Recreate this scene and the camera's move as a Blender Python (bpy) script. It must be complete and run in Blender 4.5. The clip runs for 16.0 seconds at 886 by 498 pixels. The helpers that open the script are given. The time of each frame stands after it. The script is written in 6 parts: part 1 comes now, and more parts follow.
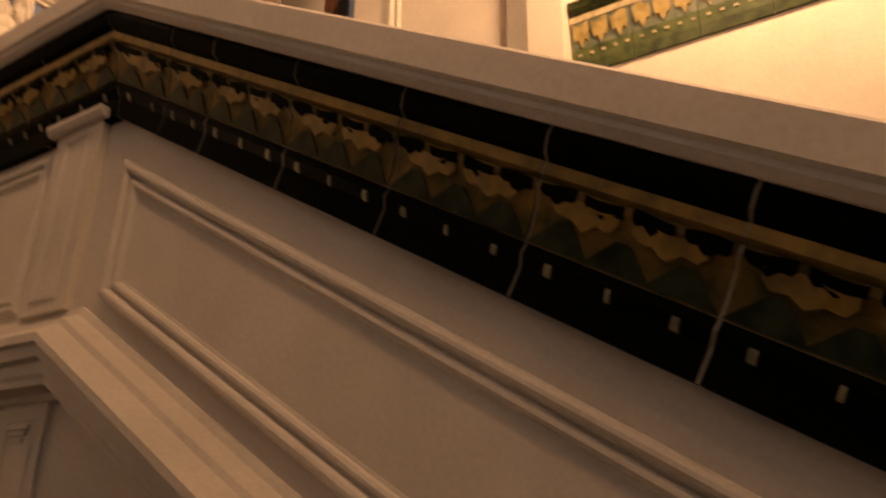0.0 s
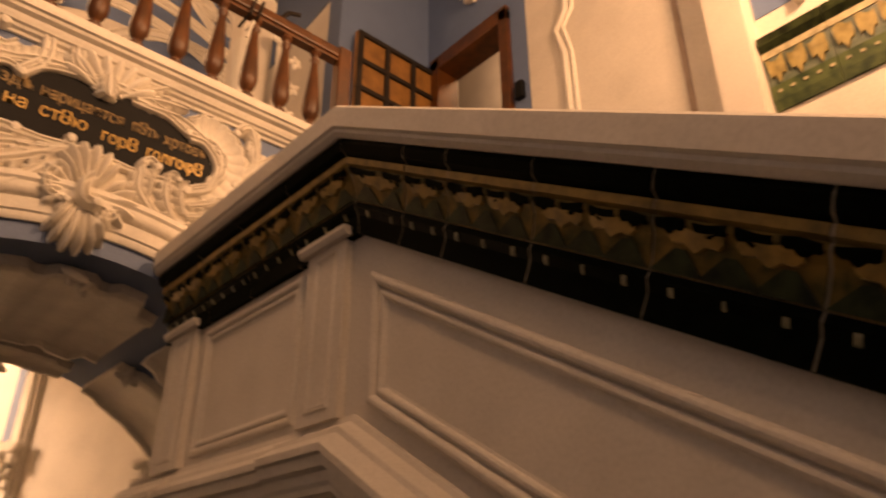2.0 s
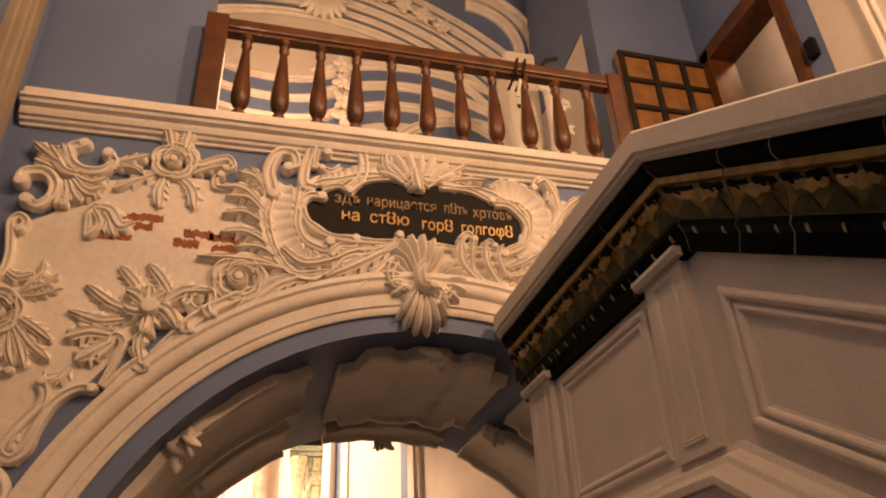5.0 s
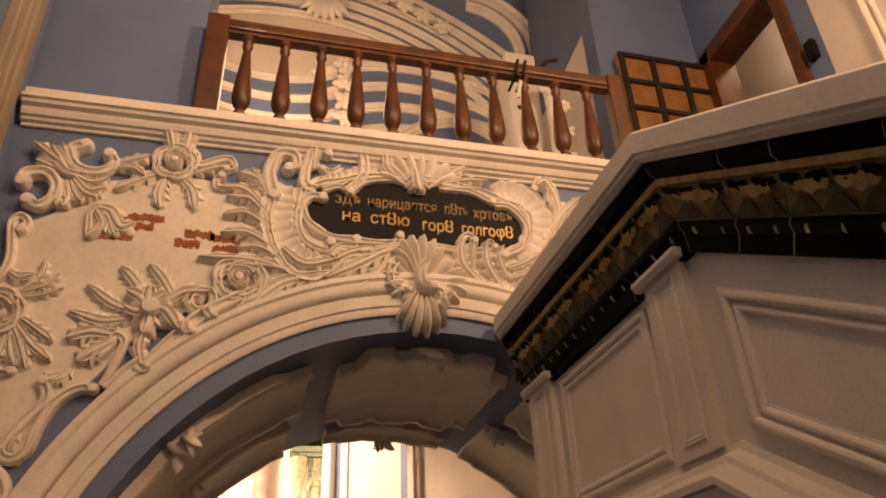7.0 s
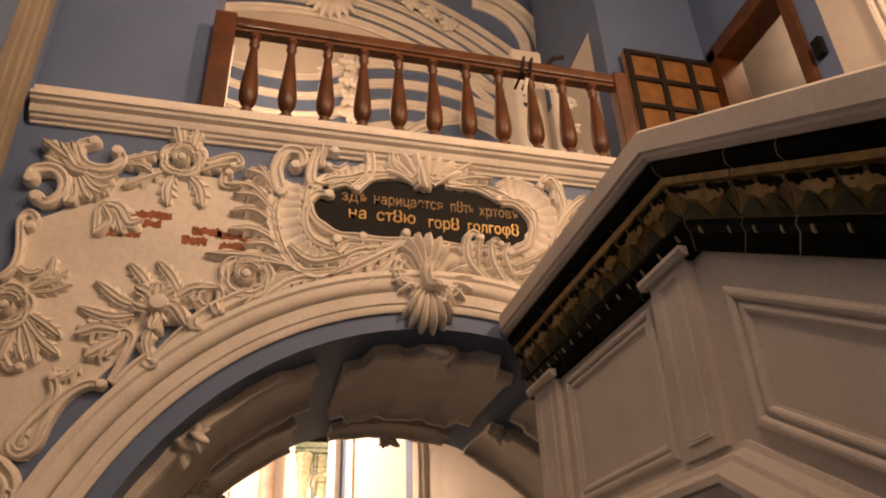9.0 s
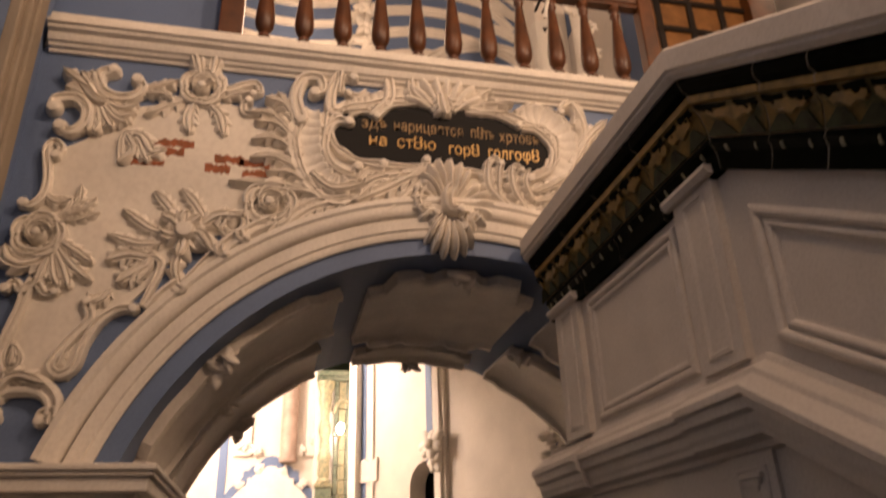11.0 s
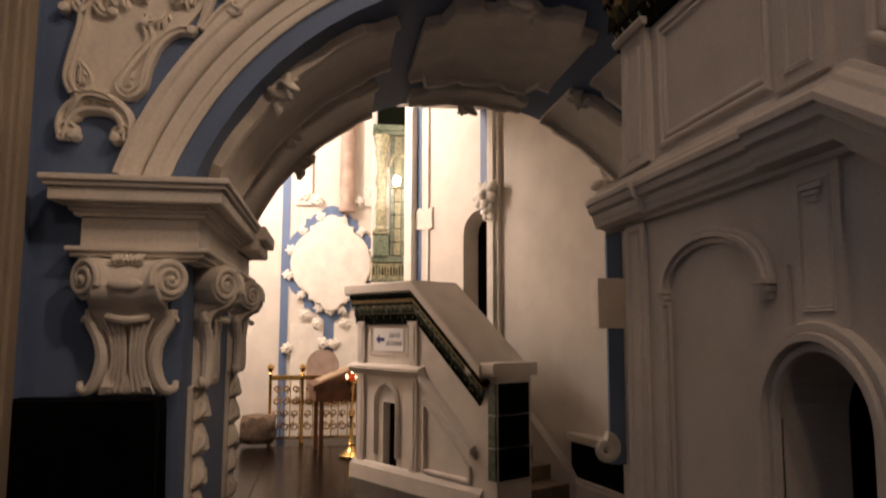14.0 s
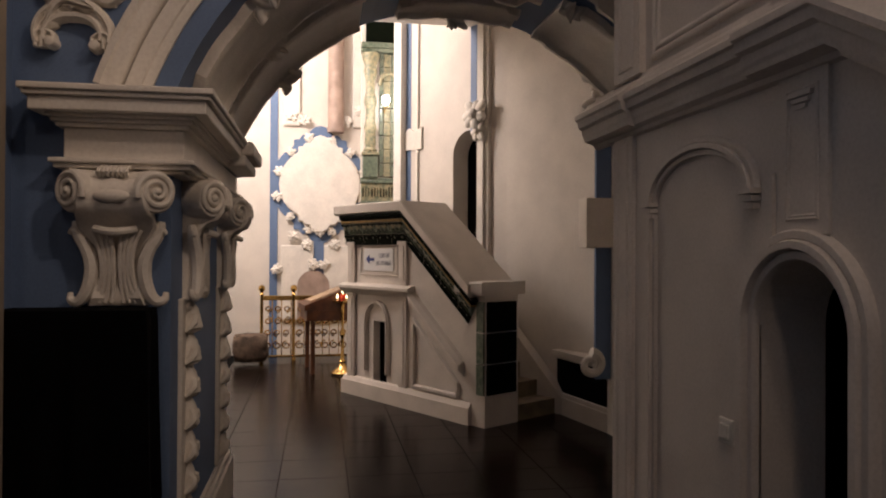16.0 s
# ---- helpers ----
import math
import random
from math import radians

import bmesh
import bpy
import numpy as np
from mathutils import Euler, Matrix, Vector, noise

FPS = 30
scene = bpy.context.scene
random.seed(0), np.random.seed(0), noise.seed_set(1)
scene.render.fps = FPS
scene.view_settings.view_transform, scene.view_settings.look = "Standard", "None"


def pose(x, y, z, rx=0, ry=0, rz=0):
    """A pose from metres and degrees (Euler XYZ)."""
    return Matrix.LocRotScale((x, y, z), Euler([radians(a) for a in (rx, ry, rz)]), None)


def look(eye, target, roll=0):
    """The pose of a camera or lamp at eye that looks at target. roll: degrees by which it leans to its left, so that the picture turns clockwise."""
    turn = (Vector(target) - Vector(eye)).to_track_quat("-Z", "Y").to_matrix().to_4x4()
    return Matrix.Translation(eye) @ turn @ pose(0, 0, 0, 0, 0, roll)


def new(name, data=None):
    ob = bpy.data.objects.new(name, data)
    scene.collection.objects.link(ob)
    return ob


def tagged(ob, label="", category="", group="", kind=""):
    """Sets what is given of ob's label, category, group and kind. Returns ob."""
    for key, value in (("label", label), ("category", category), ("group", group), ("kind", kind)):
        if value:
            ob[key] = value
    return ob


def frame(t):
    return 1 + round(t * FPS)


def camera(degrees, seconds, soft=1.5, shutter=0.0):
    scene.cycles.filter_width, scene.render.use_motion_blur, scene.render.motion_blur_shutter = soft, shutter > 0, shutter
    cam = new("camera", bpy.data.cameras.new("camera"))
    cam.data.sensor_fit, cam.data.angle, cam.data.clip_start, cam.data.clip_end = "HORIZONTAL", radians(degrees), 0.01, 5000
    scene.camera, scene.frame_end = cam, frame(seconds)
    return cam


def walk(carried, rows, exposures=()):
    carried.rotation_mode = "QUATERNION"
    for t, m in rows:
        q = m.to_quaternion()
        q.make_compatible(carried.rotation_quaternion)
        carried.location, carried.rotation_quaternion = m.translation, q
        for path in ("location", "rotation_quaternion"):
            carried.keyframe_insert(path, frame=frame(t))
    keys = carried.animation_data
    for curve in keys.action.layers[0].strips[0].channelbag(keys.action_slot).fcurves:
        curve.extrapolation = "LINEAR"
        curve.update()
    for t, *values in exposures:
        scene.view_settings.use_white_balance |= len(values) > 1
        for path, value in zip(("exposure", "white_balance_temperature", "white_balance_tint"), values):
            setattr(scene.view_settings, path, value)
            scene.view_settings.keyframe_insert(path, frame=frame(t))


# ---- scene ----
cam = camera(62.7, 16.0, soft=2.0, shutter=0.8)
PATH = [
    (0, (0.146, 0.041, 1.81), (-0.854, 1.614, 2.536), 1.1),
    (0.5, (0.121, 0.014, 1.823), (-0.97, 1.496, 2.606), 1.0),
    (1, (0.093, -0.019, 1.835), (-1.073, 1.37, 2.677), 0.7),
    (1.5, (0.071, -0.051, 1.839), (-1.166, 1.254, 2.716), 0.3),
    (2, (0.051, -0.081, 1.848), (-1.283, 1.113, 2.739), -0.2),
    (2.5, (0.033, -0.121, 1.849), (-1.406, 0.941, 2.744), -0.6),
    (3, (0.012, -0.155, 1.844), (-1.542, 0.727, 2.742), -1.4),
    (3.5, (0.012, -0.177, 1.851), (-1.625, 0.535, 2.754), -1.3),
    (4, (0.015, -0.164, 1.858), (-1.667, 0.395, 2.785), -1.5),
    (4.5, (0.014, -0.159, 1.866), (-1.669, 0.338, 2.824), -2.3),
    (5, (0.019, -0.154, 1.867), (-1.656, 0.308, 2.857), -2.7),
    (7.5, (0.025, -0.159, 1.862), (-1.648, 0.302, 2.855), -2.6),
    (8, (0.028, -0.161, 1.864), (-1.648, 0.293, 2.856), -2.4),
    (10.5, (0.035, -0.178, 1.842), (-1.683, 0.259, 2.769), -2.3),
    (11, (0.028, -0.195, 1.814), (-1.744, 0.227, 2.64), -2.0),
    (11.5, (0.016, -0.206, 1.788), (-1.802, 0.199, 2.515), -1.8),
    (12, (0.007, -0.206, 1.759), (-1.855, 0.169, 2.386), -1.2),
    (12.5, (-0.001, -0.21, 1.734), (-1.897, 0.143, 2.262), -0.9),
    (13, (-0.01, -0.212, 1.704), (-1.937, 0.119, 2.125), -0.6),
    (13.5, (-0.019, -0.213, 1.673), (-1.968, 0.104, 1.993), -0.1),
    (14, (-0.021, -0.212, 1.653), (-1.986, 0.093, 1.871), 0.2),
    (14.5, (-0.024, -0.203, 1.637), (-1.995, 0.107, 1.777), 0.5),
    (15, (-0.025, -0.197, 1.622), (-1.996, 0.135, 1.693), 0.5),
    (15.5, (-0.021, -0.203, 1.613), (-1.991, 0.14, 1.642), 0.4),
    (16, (-0.018, -0.203, 1.605), (-1.99, 0.131, 1.617), 0.3),
]
EXPOSURES = [(0.0, 0.12, 9800, 32), (3.5, 0.05, 9000, 37), (5.0, 0.03, 8200, 35), (8.0, 0.01, 7300, 28), (11.0, -0.12, 6350, 25), (13.0, -0.35, 6150, 22), (16.0, -0.7, 5350, 18)]
walk(cam, [(t, look(eye, target, roll)) for t, eye, target, roll in PATH], EXPOSURES)

# ---------------------------------------------------------------- light
world = bpy.data.worlds.new("night_interior")
scene.world = world
world.use_nodes = True
world.node_tree.nodes["Background"].inputs[0].default_value = (0.9, 0.7, 0.5, 1)
world.node_tree.nodes["Background"].inputs[1].default_value = 0.001


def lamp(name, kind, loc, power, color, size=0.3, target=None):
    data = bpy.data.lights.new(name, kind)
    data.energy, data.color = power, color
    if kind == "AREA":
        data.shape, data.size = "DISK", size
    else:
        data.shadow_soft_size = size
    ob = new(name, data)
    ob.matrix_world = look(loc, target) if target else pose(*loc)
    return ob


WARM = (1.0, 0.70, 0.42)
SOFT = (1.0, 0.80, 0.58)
# Two unseen lamps added to light arch wall and parapet; no chandelier known
lamp("nave_unseen_light", "POINT", (-0.7, 0.1, 5.7), 126, WARM, 0.15)
lamp("entrance_fill_light", "POINT", (2.7, -0.6, 5.0), 84, WARM, 0.2)
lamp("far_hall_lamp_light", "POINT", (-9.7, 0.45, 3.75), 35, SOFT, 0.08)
# Added out of view to brighten the far hall; not a known chandelier
lamp("far_hall_unseen_light", "POINT", (-8.8, -2.2, 5.2), 1330, SOFT, 0.8)
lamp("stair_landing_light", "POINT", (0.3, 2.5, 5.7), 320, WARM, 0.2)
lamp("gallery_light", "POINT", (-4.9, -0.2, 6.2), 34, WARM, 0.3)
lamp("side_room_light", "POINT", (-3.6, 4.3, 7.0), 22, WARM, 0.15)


# ---------------------------------------------------------------- materials
def material(name, color, rough=0.6, metal=0.0, var=0.12, scale=6.0, bump=0.15, fine=90.0, second=None, spec=0.5, coat=0.0):
    """Base colour with broad stains and fine grain, and a bump of the same grain."""
    m = bpy.data.materials.new(name)
    m.use_nodes = True
    nt = m.node_tree
    b = nt.nodes["Principled BSDF"]
    b.inputs["Roughness"].default_value, b.inputs["Metallic"].default_value = rough, metal
    b.inputs["Specular IOR Level"].default_value = spec
    b.inputs["Coat Weight"].default_value = coat
    co = nt.nodes.new("ShaderNodeTexCoord")
    broad, grain = nt.nodes.new("ShaderNodeTexNoise"), nt.nodes.new("ShaderNodeTexNoise")
    broad.inputs["Scale"].default_value, grain.inputs["Scale"].default_value = scale, fine
    broad.inputs["Detail"].default_value, grain.inputs["Detail"].default_value = 5, 4
    geo = nt.nodes.new("ShaderNodeNewGeometry")
    nt.links.new(geo.outputs["Position"], broad.inputs["Vector"])
    nt.links.new(geo.outputs["Position"], grain.inputs["Vector"])
    ramp = nt.nodes.new("ShaderNodeValToRGB")
    two = second or tuple(c * (1 - 2.0 * var) for c in color)
    ramp.color_ramp.elements[0].position, ramp.color_ramp.elements[1].position = 0.34, 0.62
    ramp.color_ramp.elements[0].color, ramp.color_ramp.elements[1].color = (*two, 1), (*color, 1)
    nt.links.new(broad.outputs["Fac"], ramp.inputs["Fac"])
    mix = nt.nodes.new("ShaderNodeMix")
    mix.data_type, mix.blend_type = "RGBA", "MULTIPLY"
    mix.inputs[0].default_value = 0.35
    nt.links.new(ramp.outputs["Color"], mix.inputs[6])
    g2 = nt.nodes.new("ShaderNodeValToRGB")
    g2.color_ramp.elements[0].position, g2.color_ramp.elements[1].position = 0.3, 0.6
    g2.color_ramp.elements[0].color = (0.72, 0.70, 0.68, 1)
    nt.links.new(grain.outputs["Fac"], g2.inputs["Fac"])
    nt.links.new(g2.outputs["Color"], mix.inputs[7])
    nt.links.new(mix.outputs[2], b.inputs["Base Color"])
    bp = nt.nodes.new("ShaderNodeBump")
    bp.inputs["Strength"].default_value, bp.inputs["Distance"].default_value = bump, 0.004
    nt.links.new(grain.outputs["Fac"], bp.inputs["Height"])
    nt.links.new(bp.outputs["Normal"], b.inputs["Normal"])
    return m


def emitter(name, color, strength):
    m = bpy.data.materials.new(name)
    m.use_nodes = True
    b = m.node_tree.nodes["Principled BSDF"]
    b.inputs["Emission Color"].default_value, b.inputs["Emission Strength"].default_value = (*color, 1), strength
    return m


PLASTER = material("white_plaster", (0.74, 0.68, 0.60), 0.65, var=0.05, scale=3.0, bump=0.10)
STUCCO = material("stucco_relief", (0.82, 0.77, 0.69), 0.7, var=0.06, scale=5.0, bump=0.22, fine=60)
FIELD = material("stucco_field", (0.81, 0.76, 0.675), 0.75, var=0.06, scale=2.6, bump=0.10, fine=35)
STAIRWHITE = material("stair_white_paint", (0.68, 0.62, 0.55), 0.72, var=0.05, scale=4.0, bump=0.05, spec=0.3)
BLUE = material("blue_wall_paint", (0.13, 0.195, 0.34), 0.6, var=0.06, scale=2.5, bump=0.12)
WOOD = material("red_brown_wood", (0.125, 0.040, 0.008), 0.42, var=0.25, scale=9.0, bump=0.1, fine=130, coat=0.08)
OAK = material("honey_wood", (0.34, 0.16, 0.05), 0.45, var=0.2, scale=8.0, bump=0.1, fine=130)
DARKIRON = material("dark_iron", (0.03, 0.022, 0.017), 0.55, metal=0.4, var=0.2, bump=0.2)
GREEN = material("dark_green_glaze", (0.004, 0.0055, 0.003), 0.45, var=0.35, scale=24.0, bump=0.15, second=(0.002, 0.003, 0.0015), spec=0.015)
OCHRE = material("ochre_glaze", (0.40, 0.25, 0.07), 0.35, var=0.3, scale=22.0, bump=0.2, second=(0.20, 0.135, 0.045), spec=0.3)
BROWNGLAZE = material("brown_green_glaze", (0.05, 0.034, 0.011), 0.45, var=0.3, scale=14.0, bump=0.2, second=(0.016, 0.018, 0.008), spec=0.25)
MORTAR = material("pale_joint", (0.42, 0.35, 0.25), 0.85, var=0.2, bump=0.4)
PALEGREEN = material("pale_green_glaze", (0.16, 0.185, 0.13), 0.3, var=0.3, scale=20.0, bump=0.15, second=(0.06, 0.09, 0.06), coat=0.3)
DUSTYGLAZE = material("dusty_cream_glaze", (0.33, 0.29, 0.17), 0.4, var=0.3, scale=24.0, bump=0.25, second=(0.12, 0.14, 0.09))
CREAMGLAZE = material("cream_glaze", (0.55, 0.47, 0.30), 0.35, var=0.2, scale=20.0, bump=0.15)
BLACKBOARD = material("black_cartouche", (0.007, 0.007, 0.008), 0.55, var=0.2, bump=0.1, spec=0.15)
BLACKCLOTH = material("black_cloth", (0.003, 0.003, 0.0035), 1.0, spec=0.05, var=0.2, bump=0.3)
GILT = material("gilt_lettering", (0.58, 0.36, 0.11), 0.4, metal=0.3, var=0.15, scale=30)
DULLGILT = material("worn_gilt_lettering", (0.34, 0.22, 0.09), 0.5, metal=0.2, var=0.3, scale=30)
BRASS = material("polished_brass", (0.75, 0.50, 0.16), 0.25, metal=1.0, var=0.1, bump=0.05)
BRICK = material("bare_brick", (0.40, 0.13, 0.06), 0.9, var=0.25, scale=26.0, bump=0.8, second=(0.24, 0.10, 0.05))
FLOORMAT = material("dark_polished_stone", (0.012, 0.007, 0.005), 0.22, var=0.25, scale=4.0, bump=0.02, spec=0.11)
STEP = material("worn_stone_step", (0.25, 0.19, 0.12), 0.8, var=0.2, bump=0.5)
STONE = material("rough_grey_stone", (0.15, 0.10, 0.065), 0.9, var=0.3, scale=12, bump=0.8)
PINKSTONE = material("pinkish_stone_column", (0.42, 0.31, 0.25), 0.6, var=0.15, scale=6)
# Near-black: shade put into the openings' colour; also floor joints and plinth panel
NEARBLACK = material("near_black_shade_and_parts", (0.006, 0.0055, 0.005), 1.0, var=0.1, spec=0.05)
TILEFIELD = material("mottled_ochre_green_glaze", (0.24, 0.145, 0.035), 0.45, var=0.3, scale=15.0, bump=0.3, second=(0.045, 0.048, 0.014), spec=0.15)
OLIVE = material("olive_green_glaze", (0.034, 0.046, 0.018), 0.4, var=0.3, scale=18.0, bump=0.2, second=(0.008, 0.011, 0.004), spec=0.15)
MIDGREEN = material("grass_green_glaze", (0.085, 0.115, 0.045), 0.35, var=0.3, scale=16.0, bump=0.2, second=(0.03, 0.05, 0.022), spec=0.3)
YELLOWGLAZE = material("yellow_ochre_glaze", (0.42, 0.32, 0.13), 0.35, var=0.2, scale=18.0, bump=0.2, spec=0.3)
# Side pilaster's cream-tan, lowered in colour to hold its grazing-light dimness
SHADEDTAN = material("shade_darkened_tan_plaster", (0.30, 0.25, 0.19), 0.7, var=0.1, scale=3.0)
# Brown for the unseen end wall and ceiling, kept dark to cut bounced light
LOWBOUNCE = material("low_bounce_brown", (0.14, 0.10, 0.07), 0.8, var=0.1)
SIGNWHITE = material("white_sign", (0.8, 0.79, 0.77), 0.4, var=0.02)
SIGNBLUE = material("blue_print", (0.03, 0.05, 0.22), 0.5, var=0.05)
SIGNGREY = material("grey_print", (0.30, 0.31, 0.36), 0.5, var=0.05)
PLASTIC = material("white_plastic", (0.72, 0.69, 0.62), 0.35, var=0.02, bump=0.02)
GLOW = emitter("lit_bulb", (1.0, 0.86, 0.66), 60)
FLAME = emitter("candle_flame", (1.0, 0.62, 0.25), 14)
PICTURE = material("icon_painting", (0.30, 0.17, 0.08), 0.4, var=0.35, scale=14, second=(0.45, 0.36, 0.24))
REDGLASS = material("red_glass", (0.5, 0.05, 0.02), 0.15, var=0.1)


# ---------------------------------------------------------------- building tools
def finish(bm, smooth=False):
    bmesh.ops.remove_doubles(bm, verts=bm.verts, dist=0.0002)
    bmesh.ops.recalc_face_normals(bm, faces=bm.faces)
    for f in bm.faces:
        f.smooth = smooth


def part(name, bm, mat, parent=None, label="", smooth=False):
    """Link a bmesh as one mesh object, under a thing where a parent is given."""
    finish(bm, smooth)
    me = bpy.data.meshes.new(name)
    bm.to_mesh(me)
    bm.free()
    if smooth:
        me.set_sharp_from_angle(angle=radians(42))
    me.materials.append(mat)
    ob = new(name, me)
    if parent:
        ob.parent = parent
    if label:
        ob["label"] = label
    return ob


def shared(name, me, parent, m=None):
    """One more object on a mesh that already exists."""
    ob = new(name, me)
    ob.parent = parent
    if m is not None:
        ob.matrix_basis = m
    return ob


def thing(name, label, category, group="", kind="", m=None):
    ob = new(name)
    ob.empty_display_size = 0.1
    if m is not None:
        ob.matrix_basis = m
    return tagged(ob, label, category, group, kind)


def box(bm, x0, x1, y0, y1, z0, z1, bevel=0.0, m=None):
    r = bmesh.ops.create_cube(bm, size=1.0)
    vs = r["verts"]
    for v in vs:
        v.co = Vector((x0 + (v.co.x + 0.5) * (x1 - x0), y0 + (v.co.y + 0.5) * (y1 - y0), z0 + (v.co.z + 0.5) * (z1 - z0)))
    if bevel:
        es = list({e for v in vs for e in v.link_edges})
        r = bmesh.ops.bevel(bm, geom=es, offset=bevel, segments=2, profile=0.5, affect="EDGES")
        vs = list({v for f in r["faces"] for v in f.verts} | {v for v in vs if v.is_valid})
    if m is not None:
        for v in vs:
            v.co = m @ v.co
    return vs


def lathe(bm, profile, n=16, centre=(0, 0, 0), axis="z"):
    """Turn (radius, height) pairs round an upright axis."""
    rings = []
    for r, h in profile:
        ring = []
        for i in range(n):
            a = 2 * math.pi * i / n
            p = (r * math.cos(a), r * math.sin(a), h) if axis == "z" else (h, r * math.cos(a), r * math.sin(a))
            ring.append(bm.verts.new(Vector(p) + Vector(centre)))
        rings.append(ring)
    for a, b in zip(rings, rings[1:]):
        for i in range(n):
            bm.faces.new((a[i], a[(i + 1) % n], b[(i + 1) % n], b[i]))
    bm.faces.new(rings[0])
    bm.faces.new(rings[-1][::-1])


def sweep(bm, sections):
    """Skin a list of sections, each a closed loop of as many points, and cap both ends."""
    loops = [[bm.verts.new(p) for p in s] for s in sections]
    n = len(loops[0])
    for a, b in zip(loops, loops[1:]):
        for i in range(n):
            bm.faces.new((a[i], a[(i + 1) % n], b[(i + 1) % n], b[i]))
    bm.faces.new(loops[0])
    bm.faces.new(loops[-1][::-1])


def tube(bm, pts, radii, up=Vector((1, 0, 0)), n=8, flat=1.0):
    """A tube along points; flat squeezes it along up."""
    sections = []
    for i, p in enumerate(pts):
        d = (pts[min(i + 1, len(pts) - 1)] - pts[max(i - 1, 0)]).normalized()
        side = d.cross(up).normalized()
        u = side.cross(d).normalized()
        r = radii[i] if not isinstance(radii, float) else radii
        sections.append([p + side * r * math.cos(2 * math.pi * k / n) + u * r * flat * math.sin(2 * math.pi * k / n) for k in range(n)])
    sweep(bm, sections)


def words(name, text, size, mat, parent, m, depth=0.002, width=None):
    cu = bpy.data.curves.new(name, "FONT")
    cu.body, cu.size, cu.extrude, cu.align_x, cu.align_y = text, size, depth, "CENTER", "CENTER"
    tmp = new(name, cu)
    bpy.context.view_layer.update()
    me = bpy.data.meshes.new_from_object(tmp.evaluated_get(bpy.context.evaluated_depsgraph_get()))
    bpy.data.objects.remove(tmp)
    if width:
        xs = [v.co.x for v in me.vertices]
        k = width / (max(xs) - min(xs))
        me.transform(Matrix.Diagonal((k, 1, 1, 1)))
    me.name = name
    me.materials.clear()
    me.materials.append(mat)
    ob = new(name, me)
    ob.parent, ob.matrix_basis = parent, m
    return ob


# ---------------------------------------------------------------- shell of the near room
AY, AZ, AR = 0.67, 1.71, 1.57          # centre and radius of the archway
WX, WB = -3.17, -5.0                   # front and back of the arched wall
GZ = 4.47                              # gallery floor


def arch_wall():
    bm = bmesh.new()
    a0 = math.acos(-1.478 / AR)
    curve = [(AY + AR * math.cos(a), AZ + AR * math.sin(a)) for a in [a0 * (1 - i / 28) + (math.pi - a0) * i / 28 for i in range(29)]]
    outline = [(-1.42, 0), (-0.81, 0)] + curve + [(2.15, 0), (3.6, 0), (3.6, 4.27), (-1.42, 4.27)]
    sweep(bm, [[Vector((x, y, z)) for y, z in outline] for x in (WX, WB)])
    return tagged(part("wall_west", bm, BLUE), "blue painted plaster wall pierced by a wide arch", "wall", kind="structure")


arch_wall()


def slab(name, x0, x1, y0, y1, z0, z1, mat, label, category="wall", kind="structure", bevel=0.0):
    bm = bmesh.new()
    box(bm, x0, x1, y0, y1, z0, z1, bevel)
    return tagged(part(name, bm, mat), label, category, kind=kind)


slab("wall_south", -3.17, 5.0, -1.62, -1.42, 0, 9.6, BLUE, "plain blue painted side wall of the nave")
slab("wall_east", 5.0, 5.2, -1.62, 3.8, 0, 9.6, LOWBOUNCE, "unseen plain wall closing the nave, dark brown to cut bounce")
slab("ceiling_nave", -3.4, 5.2, -1.62, 3.8, 9.6, 9.8, LOWBOUNCE, "unseen plain ceiling above the stair, dark brown to cut bounce", "ceiling")
slab("wall_gallery_pier", -3.55, -3.2, -1.62, -0.62, 4.27, 9.6, BLUE, "blue painted upper wall beside the gallery opening")
slab("wall_gallery_end", -4.3, -4.1, 2.45, 3.75, GZ, 9.6, BLUE, "blue painted wall at the end of the gallery")
slab("wall_gallery_return", -8.4, -4.2, 2.55, 2.75, GZ, 9.6, PLASTER, "plain white wall of the gallery vault")
slab("wall_gallery_south", -8.4, -3.55, -1.62, -1.42, 4.27, 9.6, PLASTER, "plain white wall of the gallery")
slab("ceiling_gallery", -8.6, -3.4, -1.62, 3.8, 9.6, 9.8, PLASTER, "plain white ceiling over the gallery", "ceiling")
slab("gallery_floor", -8.4, -3.17, -1.62, 3.6, 4.274, GZ, PLASTER, "plain gallery floor slab above the arch", "floor")


def north_wall():
    """The white wall behind the stair, with a doorway in its blue end."""
    bm = bmesh.new()
    box(bm, -2.86, 5.0, 3.45, 3.75, 0, 9.6)
    tagged(part("wall_north", bm, PLASTER), "white plaster wall rising behind the stair", "wall", kind="structure")
    bm = bmesh.new()
    box(bm, -4.1, -4.02, 3.45, 3.75, GZ, 9.6)
    box(bm, -3.04, -2.864, 3.45, 3.75, GZ, 9.6)
    box(bm, -4.02, -3.04, 3.45, 3.75, 6.45, 9.6)
    tagged(part("wall_gallery_door", bm, BLUE), "blue painted wall round the gallery doorway", "wall", kind="structure")
    slab("wall_behind_door", -6.5, -2.4, 4.6, 4.7, GZ, 8, PLASTER, "plain pale wall seen through the doorway")
    slab("floor_behind_door", -6.5, -2.4, 3.76, 4.7, GZ - 0.1, GZ, PLASTER, "plain floor behind the doorway", "floor")
    slab("ceiling_behind_door", -6.5, -2.4, 3.76, 4.7, 8, 8.1, PLASTER, "plain ceiling behind the doorway", "ceiling")


north_wall()


